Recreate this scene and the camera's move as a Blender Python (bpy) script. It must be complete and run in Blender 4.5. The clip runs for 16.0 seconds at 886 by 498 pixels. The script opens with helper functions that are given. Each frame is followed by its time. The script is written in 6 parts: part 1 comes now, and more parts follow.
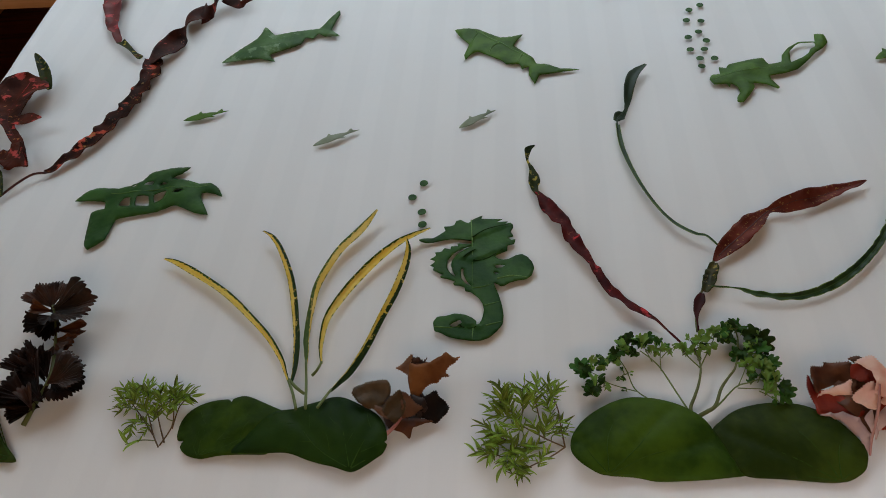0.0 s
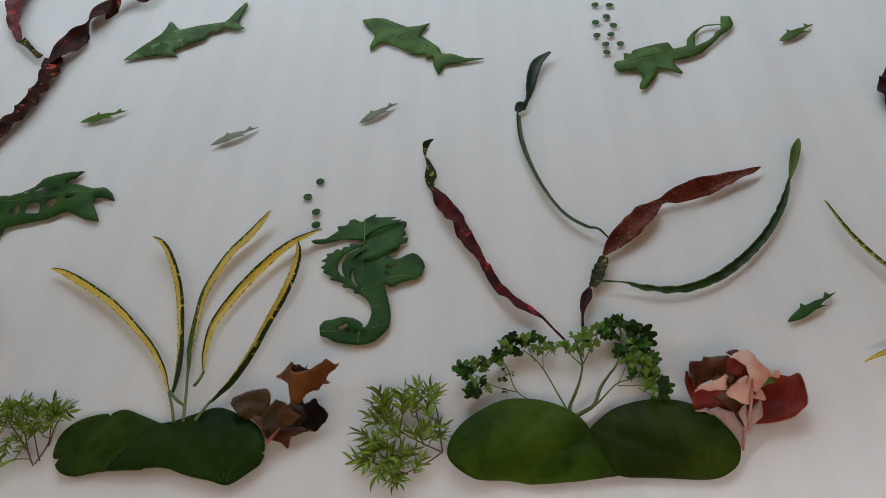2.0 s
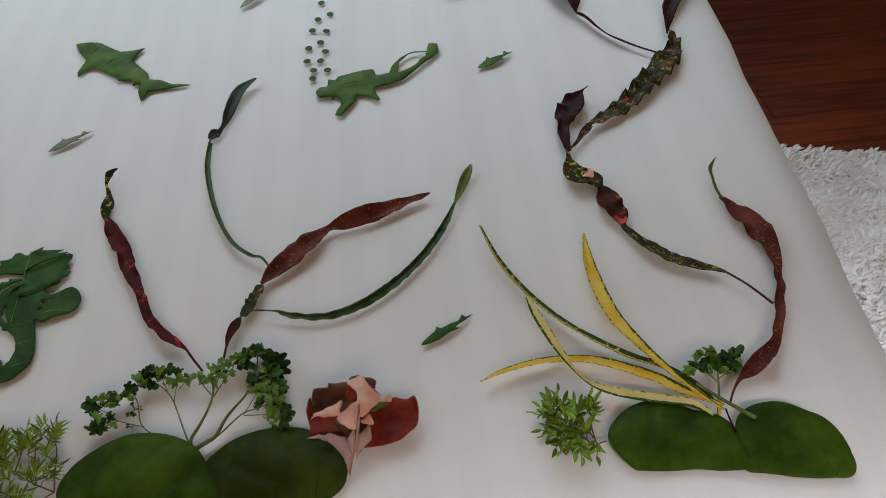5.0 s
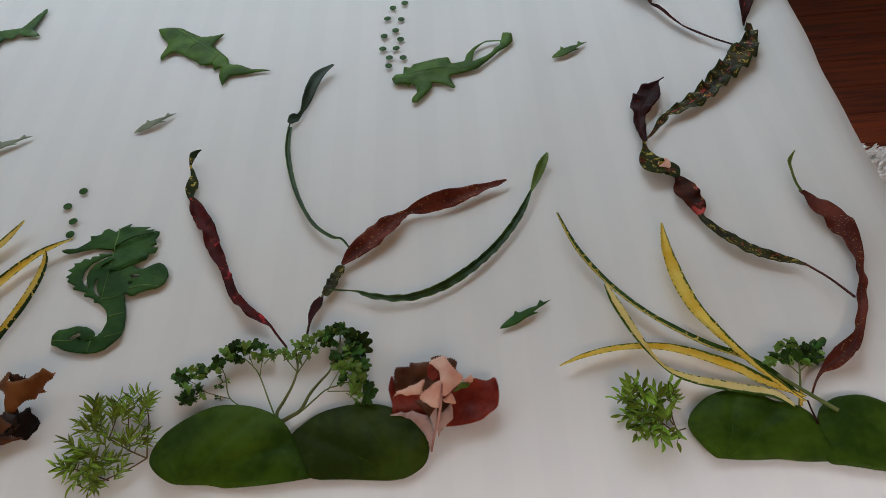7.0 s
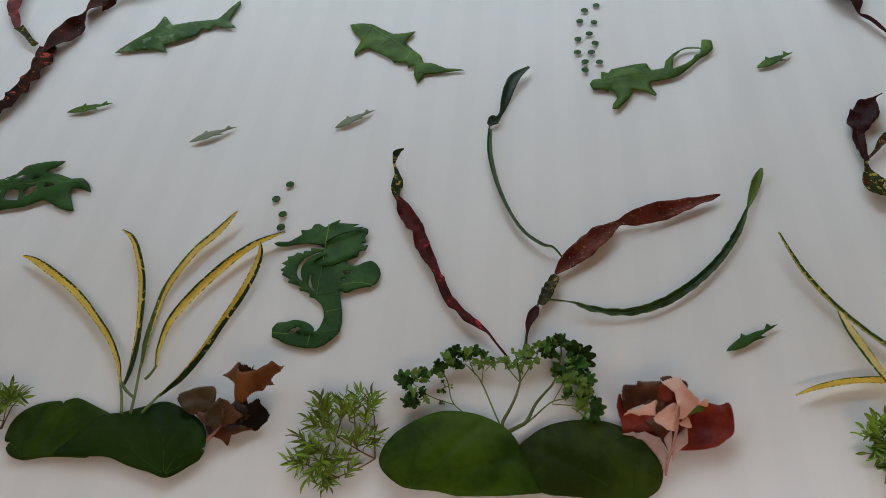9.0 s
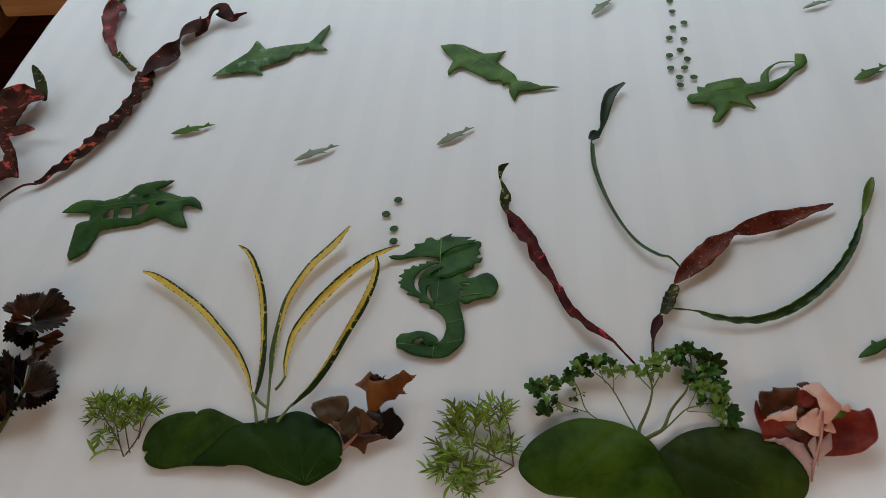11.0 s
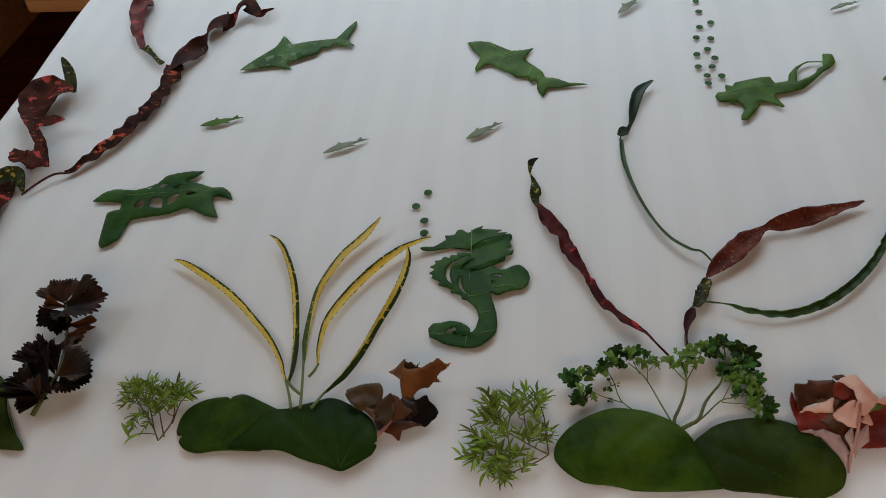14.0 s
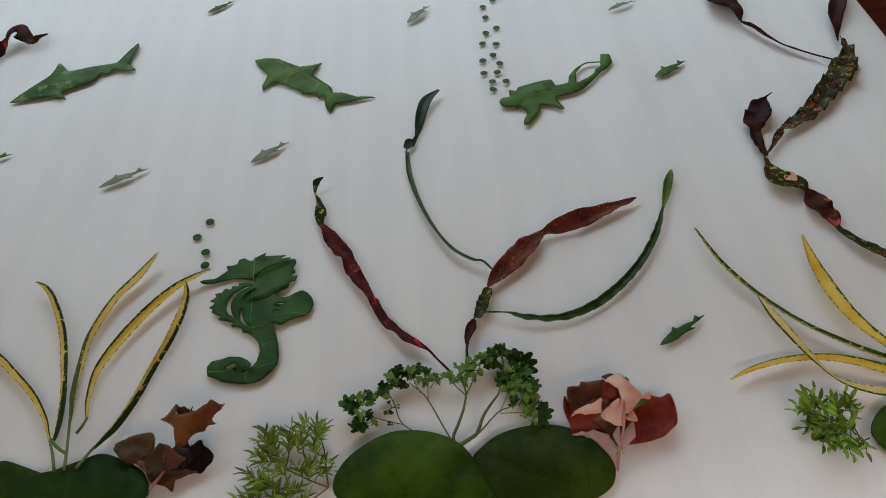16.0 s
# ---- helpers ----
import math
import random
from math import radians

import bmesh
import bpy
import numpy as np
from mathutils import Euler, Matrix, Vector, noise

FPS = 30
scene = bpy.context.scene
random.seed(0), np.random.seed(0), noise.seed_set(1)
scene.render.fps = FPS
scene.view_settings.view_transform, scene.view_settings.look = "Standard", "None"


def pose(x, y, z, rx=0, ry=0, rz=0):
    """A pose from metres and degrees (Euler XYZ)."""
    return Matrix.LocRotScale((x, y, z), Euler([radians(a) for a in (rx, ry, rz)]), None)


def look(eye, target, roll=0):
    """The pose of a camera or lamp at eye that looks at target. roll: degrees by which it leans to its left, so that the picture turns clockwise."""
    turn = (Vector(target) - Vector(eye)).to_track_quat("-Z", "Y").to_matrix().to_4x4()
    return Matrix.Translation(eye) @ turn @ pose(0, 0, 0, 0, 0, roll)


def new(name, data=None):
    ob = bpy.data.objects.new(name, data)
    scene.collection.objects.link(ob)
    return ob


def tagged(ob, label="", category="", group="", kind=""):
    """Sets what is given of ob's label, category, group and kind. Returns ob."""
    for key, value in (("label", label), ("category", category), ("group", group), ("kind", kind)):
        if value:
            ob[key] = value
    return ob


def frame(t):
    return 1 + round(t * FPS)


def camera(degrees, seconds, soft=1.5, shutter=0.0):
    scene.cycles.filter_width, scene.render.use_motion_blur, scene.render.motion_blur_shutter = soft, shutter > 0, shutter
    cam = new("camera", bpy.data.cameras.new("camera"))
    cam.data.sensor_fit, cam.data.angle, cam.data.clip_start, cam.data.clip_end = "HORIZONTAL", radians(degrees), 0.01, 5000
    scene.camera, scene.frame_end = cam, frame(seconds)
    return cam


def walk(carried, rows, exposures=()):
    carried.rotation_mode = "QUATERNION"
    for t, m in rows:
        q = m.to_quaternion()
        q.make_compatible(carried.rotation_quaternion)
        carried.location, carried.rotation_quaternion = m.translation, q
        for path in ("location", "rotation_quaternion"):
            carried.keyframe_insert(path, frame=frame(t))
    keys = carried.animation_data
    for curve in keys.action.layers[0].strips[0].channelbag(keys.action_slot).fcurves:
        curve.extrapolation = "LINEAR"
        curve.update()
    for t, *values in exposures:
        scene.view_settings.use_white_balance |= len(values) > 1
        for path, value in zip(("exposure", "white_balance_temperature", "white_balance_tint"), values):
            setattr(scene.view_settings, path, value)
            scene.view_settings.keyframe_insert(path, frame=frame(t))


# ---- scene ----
from mathutils import geometry

# ---- camera ----
cam = camera(54.79, 16.0, soft=0.9)
PATH = [
    (0, 0.1075, 0.1263, 0.9404, 2.92, -44.30, -6.05),
    (0.5, 0.1044, 0.1303, 0.9339, 3.81, -45.07, -6.70),
    (1, 0.0968, 0.1344, 0.9351, 6.07, -45.26, -8.12),
    (1.5, 0.1163, 0.1408, 0.9355, 5.36, -45.67, -8.69),
    (2, 0.1646, 0.1399, 0.9420, 1.24, -46.11, -6.64),
    (2.5, 0.2121, 0.1374, 0.9409, -3.22, -46.51, -4.07),
    (3, 0.2463, 0.1340, 0.9436, -4.78, -46.46, -4.64),
    (3.5, 0.2734, 0.1280, 0.9427, -5.92, -46.30, -4.01),
    (4, 0.2957, 0.1293, 0.9481, -7.65, -45.95, -2.10),
    (4.2, 0.3012, 0.1279, 0.9484, -8.27, -46.02, -1.67),
    (4.9, 0.3126, 0.1271, 0.9516, -8.77, -46.15, -0.88),
    (5.6, 0.3140, 0.1254, 0.9538, -8.01, -46.55, -1.00),
    (6.3, 0.3070, 0.1236, 0.9541, -6.75, -46.70, -1.50),
    (6.5, 0.3036, 0.1228, 0.9545, -6.41, -46.65, -1.79),
    (7, 0.2888, 0.1211, 0.9527, -4.68, -46.44, -2.37),
    (7.5, 0.2692, 0.1253, 0.9537, 0.22, -46.26, -3.67),
    (8, 0.2496, 0.1286, 0.9544, 1.80, -46.20, -4.09),
    (8.5, 0.2289, 0.1339, 0.9568, 2.73, -46.34, -4.34),
    (9, 0.2060, 0.1388, 0.9563, 3.27, -46.51, -4.90),
    (9.5, 0.1827, 0.1381, 0.9550, 3.77, -46.55, -5.68),
    (10, 0.1645, 0.1323, 0.9551, 3.85, -46.50, -6.45),
    (10.2, 0.1608, 0.1303, 0.9557, 4.08, -46.47, -6.78),
    (10.9, 0.1477, 0.1270, 0.9556, 5.03, -44.74, -6.90),
    (11.6, 0.1368, 0.1255, 0.9547, 6.59, -41.72, -6.45),
    (12.3, 0.1316, 0.1242, 0.9535, 7.34, -40.52, -6.26),
    (12.5, 0.1304, 0.1231, 0.9526, 7.43, -41.12, -6.33),
    (13, 0.1292, 0.1215, 0.9513, 7.16, -41.75, -6.62),
    (13.5, 0.1281, 0.1171, 0.9505, 6.77, -43.01, -6.96),
    (14, 0.1275, 0.1174, 0.9501, 5.53, -43.71, -6.29),
    (14.5, 0.1295, 0.1189, 0.9496, 4.66, -43.80, -5.72),
    (15, 0.1518, 0.1263, 0.9499, 1.45, -44.00, -5.10),
    (15.5, 0.1738, 0.1322, 0.9508, -5.39, -44.37, -3.17),
    (16, 0.1884, 0.1312, 0.9503, -6.10, -44.45, -3.13),
]

walk(cam, [(t, pose(x, y, z, 90 + pitch, 0, yaw) @ pose(0, 0, 0, 0, 0, roll)) for t, x, y, z, yaw, pitch, roll in PATH])
scene.view_settings.exposure = 0.0

# ---- light: grey daylight from unseen windows far left and near right, plus added fills ----
world = bpy.data.worlds.new("sky")
world.use_nodes = True
scene.world = world
sky = world.node_tree.nodes.new("ShaderNodeTexSky")
sky.sky_type, sky.sun_disc = "NISHITA", False
sky.sun_elevation, sky.sun_rotation = radians(8), radians(-60)
world.node_tree.links.new(sky.outputs[0], world.node_tree.nodes["Background"].inputs[0])
world.node_tree.nodes["Background"].inputs[1].default_value = 0.05


def area_lamp(name, m, wide, high, watts, colour, spread=180):
    lamp = bpy.data.lights.new(name, "AREA")
    lamp.shape, lamp.size, lamp.size_y = "RECTANGLE", wide, high
    lamp.energy, lamp.color, lamp.spread = watts, colour, radians(spread)
    ob = new(name, lamp)
    ob.matrix_world = m
    return ob


# cool daylight from the left and the far side, sources out of view
area_lamp("unseen_light", look((-1.52, 1.34, 1.7), (-0.1, 1.62, 0.55)), 1.4, 1.2, 5.6, (0.75, 0.88, 0.965), 78)
area_lamp("unseen_light", look((0.38, 2.08, 1.5), (0.38, 1.35, 0.55)), 1.8, 1.2, 7, (0.75, 0.88, 0.965), 85)
# added warm fill for the bed's near end; no such source is known
area_lamp("unseen_light", look((0.22, -1.30, 1.72), (0.2, 0.4, 0.55)), 1.2, 0.3, 16, (1.0, 0.66, 0.36))
# makes the bright strip at the near right; the south opening trims its beam
area_lamp("unseen_light", look((1.2, -1.6, 2.05), (0.80, 0.3, 0.55)), 0.8, 0.12, 12.5, (0.97, 0.93, 1.0), 55)
# added weak fill from the right, where no window is known
area_lamp("unseen_light", look((2.32, 0.7, 1.75), (0.4, 0.7, 0.55)), 1.6, 1.3, 0.5, (0.82, 0.93, 1.0))

BED = 0.5515  # where the leaves lie
MM = 0.001


# ---- materials ----
def nodes_of(name):
    mat = bpy.data.materials.new(name)
    mat.use_nodes = True
    nt = mat.node_tree
    return mat, nt, nt.nodes["Principled BSDF"]


def node(nt, kind, **settings):
    n = nt.nodes.new(kind)
    for key, value in settings.items():
        n.inputs[key].default_value = value
    return n


def noise_at(nt, coord, scale, detail=4.0, rough=0.55, stretch=None):
    tex = node(nt, "ShaderNodeTexNoise", Scale=scale, Detail=detail, Roughness=rough)
    if stretch:
        mapping = nt.nodes.new("ShaderNodeMapping")
        mapping.inputs["Scale"].default_value = stretch
        nt.links.new(coord, mapping.inputs[0])
        coord = mapping.outputs[0]
    nt.links.new(coord, tex.inputs["Vector"])
    return tex.outputs["Fac"]


def math_node(nt, op, a, b=0.0, c=None):
    n = nt.nodes.new("ShaderNodeMath")
    n.operation = op
    for i, v in enumerate((a, b) if c is None else (a, b, c)):
        if isinstance(v, (int, float)):
            n.inputs[i].default_value = v
        else:
            nt.links.new(v, n.inputs[i])
    return n.outputs[0]


def ramp(nt, fac, lo, hi):
    n = node(nt, "ShaderNodeMapRange", **{"From Min": lo, "From Max": hi})
    n.interpolation_type = "SMOOTHSTEP"
    nt.links.new(fac, n.inputs["Value"])
    return n.outputs["Result"]


def blend(nt, fac, a, b):
    n = nt.nodes.new("ShaderNodeMix")
    n.data_type = "RGBA"
    for socket, v in ((n.inputs["Factor"], fac), (n.inputs["A"], a), (n.inputs["B"], b)):
        if isinstance(v, (int, float)):
            socket.default_value = v
        elif isinstance(v, tuple):
            socket.default_value = (*v, 1)
        else:
            nt.links.new(v, socket)
    return n.outputs["Result"]


def bump(nt, bsdf, height, strength, distance):
    n = node(nt, "ShaderNodeBump", Strength=strength, Distance=distance)
    nt.links.new(height, n.inputs["Height"])
    nt.links.new(n.outputs[0], bsdf.inputs["Normal"])


def across(nt):
    """How far a place on a leaf lies from its midrib: 0 on the rib, 1 on the margin."""
    uv = nt.nodes.new("ShaderNodeTexCoord").outputs["UV"]
    sep = nt.nodes.new("ShaderNodeSeparateXYZ")
    nt.links.new(uv, sep.inputs[0])
    return uv, sep.outputs[0], math_node(nt, "ABSOLUTE", math_node(nt, "MULTIPLY_ADD", sep.outputs[1], 2.0, -1.0)), sep.outputs[1]


def leaf_material(name, dark, light, spots=(), rib=None, margin=None, rough=0.5, through_light=0.15, grain=1.0, by_piece=0.0, shine=0.28):
    """A leaf: mottled between two colours; spots are (colour, scale, threshold), margin (colour, inner edge, raggedness)."""
    mat, nt, bsdf = nodes_of(name)
    coord = nt.nodes.new("ShaderNodeTexCoord").outputs["Object"]
    side = across(nt)[2]
    patch = noise_at(nt, coord, 45 * grain, 3)
    fine = noise_at(nt, coord, 420 * grain, 3)
    fac = math_node(nt, "ADD", ramp(nt, patch, 0.35, 0.68), math_node(nt, "MULTIPLY_ADD", fine, 0.6, -0.3))
    colour = blend(nt, fac, dark, light)
    for n, (tint, scale, least) in enumerate(spots):
        mask = ramp(nt, noise_at(nt, coord, scale + 7 * n, 4, 0.62, (1, 1, 0.4 + n)), least - 0.02, least + 0.05)
        area = ramp(nt, noise_at(nt, coord, 42 + 11 * n, 2), 0.34, 0.50)
        mask = math_node(nt, "MULTIPLY", mask, area)
        colour = blend(nt, mask, colour, tint)
    if margin:
        tint, inner, ragged = margin
        edge = math_node(nt, "ADD", side, math_node(nt, "MULTIPLY_ADD", noise_at(nt, coord, 150, 3, 0.6), ragged, -ragged / 2))
        colour = blend(nt, ramp(nt, edge, inner, inner + 0.12), colour, tint)
    if rib:
        colour = blend(nt, ramp(nt, side, 0.14, 0.05), colour, rib)
    if by_piece:
        info = nt.nodes.new("ShaderNodeObjectInfo").outputs["Random"]
        hsv = node(nt, "ShaderNodeHueSaturation")
        nt.links.new(colour, hsv.inputs["Color"])
        nt.links.new(math_node(nt, "MULTIPLY_ADD", info, by_piece, 1 - by_piece / 2), hsv.inputs["Value"])
        nt.links.new(math_node(nt, "MULTIPLY_ADD", info, 0.03, 0.485), hsv.inputs["Hue"])
        colour = hsv.outputs[0]
    nt.links.new(colour, bsdf.inputs["Base Color"])
    nt.links.new(math_node(nt, "MULTIPLY_ADD", fine, 0.25, rough - 0.12), bsdf.inputs["Roughness"])
    bsdf.inputs["Specular IOR Level"].default_value = shine
    bump(nt, bsdf, math_node(nt, "ADD", fine, math_node(nt, "MULTIPLY", patch, 2.0)), 0.35, 0.0006)
    if through_light:
        glow = nt.nodes.new("ShaderNodeBsdfTranslucent")
        nt.links.new(colour, glow.inputs[0])
        mix = node(nt, "ShaderNodeMixShader", Fac=through_light)
        nt.links.new(bsdf.outputs[0], mix.inputs[1])
        nt.links.new(glow.outputs[0], mix.inputs[2])
        nt.links.new(mix.outputs[0], nt.nodes["Material Output"].inputs[0])
    return mat


def variegated_material(name, pale, bright, green, band, grow, flip=False):
    """A yellow leaf with a ragged green band along one margin, wider towards its foot, and broken green dashes along the other."""
    mat, nt, bsdf = nodes_of(name)
    coord = nt.nodes.new("ShaderNodeTexCoord").outputs["Object"]
    uv, along, _, v = across(nt)
    if flip:
        v = math_node(nt, "SUBTRACT", 1.0, v)
    fine = noise_at(nt, coord, 420, 3)
    ragged = noise_at(nt, uv, 1.0, 4, 0.7, (44, 1.6, 1.0))
    broken = noise_at(nt, uv, 1.0, 3, 0.6, (30, 1.1, 4.0))
    colour = blend(nt, ramp(nt, noise_at(nt, coord, 60, 4), 0.3, 0.7), pale, bright)
    foot = math_node(nt, "MULTIPLY", ramp(nt, along, 0.9, 0.0), grow)
    reach = math_node(nt, "ADD", math_node(nt, "ADD", v, foot), math_node(nt, "MULTIPLY_ADD", ragged, 0.5, -0.25))
    closed = math_node(nt, "MAXIMUM", ramp(nt, broken, 0.38, 0.44), ramp(nt, along, 0.5, 0.3))
    in_band = math_node(nt, "MULTIPLY", ramp(nt, reach, band, band + 0.05), closed)
    other = math_node(nt, "ADD", math_node(nt, "SUBTRACT", 1.0, v), math_node(nt, "MULTIPLY_ADD", ragged, 0.3, -0.15))
    dashes = math_node(nt, "MULTIPLY", ramp(nt, other, 0.88, 0.94), ramp(nt, broken, 0.50, 0.45))
    tone = ramp(nt, noise_at(nt, uv, 1.0, 3, 0.6, (12, 3.0, 2.0)), 0.25, 0.75)
    leaf_green = blend(nt, tone, tuple(c * 0.7 for c in green), tuple(c * 1.3 for c in green))
    colour = blend(nt, math_node(nt, "MAXIMUM", in_band, dashes), colour, leaf_green)
    nt.links.new(colour, bsdf.inputs["Base Color"])
    nt.links.new(math_node(nt, "MULTIPLY_ADD", fine, 0.25, 0.38), bsdf.inputs["Roughness"])
    bsdf.inputs["Specular IOR Level"].default_value = 0.2
    bump(nt, bsdf, fine, 0.3, 0.0005)
    glow = nt.nodes.new("ShaderNodeBsdfTranslucent")
    nt.links.new(colour, glow.inputs[0])
    mix = node(nt, "ShaderNodeMixShader", Fac=0.4)
    nt.links.new(bsdf.outputs[0], mix.inputs[1])
    nt.links.new(glow.outputs[0], mix.inputs[2])
    nt.links.new(mix.outputs[0], nt.nodes["Material Output"].inputs[0])
    return mat


def wood_material(name, dark, light, rough, axis, plank=0.0, shine=0.12):
    mat, nt, bsdf = nodes_of(name)
    coord = nt.nodes.new("ShaderNodeTexCoord").outputs["Object"]
    stretch = [30, 30, 30]
    stretch[axis] = 1.6
    grain = noise_at(nt, coord, 3.0, 6, 0.65, tuple(stretch))
    broad = noise_at(nt, coord, 2.2, 3)
    colour = blend(nt, ramp(nt, math_node(nt, "ADD", grain, math_node(nt, "MULTIPLY_ADD", broad, 0.4, -0.2)), 0.3, 0.72), dark, light)
    if plank:
        info = nt.nodes.new("ShaderNodeObjectInfo").outputs["Random"]
        hsv = node(nt, "ShaderNodeHueSaturation")
        nt.links.new(colour, hsv.inputs["Color"])
        nt.links.new(math_node(nt, "MULTIPLY_ADD", info, plank, 1 - plank / 2), hsv.inputs["Value"])
        colour = hsv.outputs[0]
    nt.links.new(colour, bsdf.inputs["Base Color"])
    nt.links.new(math_node(nt, "MULTIPLY_ADD", grain, 0.2, rough - 0.1), bsdf.inputs["Roughness"])
    bsdf.inputs["Specular IOR Level"].default_value = shine
    bump(nt, bsdf, grain, 0.2, 0.001)
    return mat


def plain_material(name, colour, rough=0.6, wear=0.08, scale=12, relief=0.0):
    mat, nt, bsdf = nodes_of(name)
    coord = nt.nodes.new("ShaderNodeTexCoord").outputs["Object"]
    fac = noise_at(nt, coord, scale, 5)
    nt.links.new(blend(nt, fac, tuple(c * (1 - wear) for c in colour), tuple(min(1, c * (1 + wear)) for c in colour)), bsdf.inputs["Base Color"])
    bsdf.inputs["Roughness"].default_value = rough
    if relief:
        bump(nt, bsdf, fac, 0.4, relief)
    return mat


BED_TURN = -4.57  # degrees by which the bed lies off the room's y axis


def sheet_material():
    mat, nt, bsdf = nodes_of("white_cotton_sheet")
    coord = nt.nodes.new("ShaderNodeTexCoord").outputs["Object"]
    sep = nt.nodes.new("ShaderNodeSeparateXYZ")
    nt.links.new(coord, sep.inputs[0])
    wave = math_node(nt, "SINE", math_node(nt, "MULTIPLY", sep.outputs[0], 2 * math.pi / 0.031))
    stripe = ramp(nt, wave, -0.3, 0.3)
    cloud = noise_at(nt, coord, 3.5, 4)
    weave = noise_at(nt, coord, 900, 2)
    fold = noise_at(nt, coord, 11, 1.5, 0.45, (1.0, 0.22, 1.0))
    shade = math_node(nt, "ADD", math_node(nt, "MULTIPLY", stripe, 0.22), math_node(nt, "MULTIPLY", cloud, 0.78))
    nt.links.new(blend(nt, shade, (0.765, 0.775, 0.79), (0.835, 0.842, 0.852)), bsdf.inputs["Base Color"])
    nt.links.new(math_node(nt, "MULTIPLY_ADD", stripe, -0.10, 0.80), bsdf.inputs["Roughness"])
    bsdf.inputs["Specular IOR Level"].default_value = 0.25
    bsdf.inputs["Sheen Weight"].default_value = 0.15
    bump(nt, bsdf, math_node(nt, "ADD", math_node(nt, "MULTIPLY", fold, 1.0), math_node(nt, "MULTIPLY", weave, 0.002)), 0.6, 0.022)
    return mat


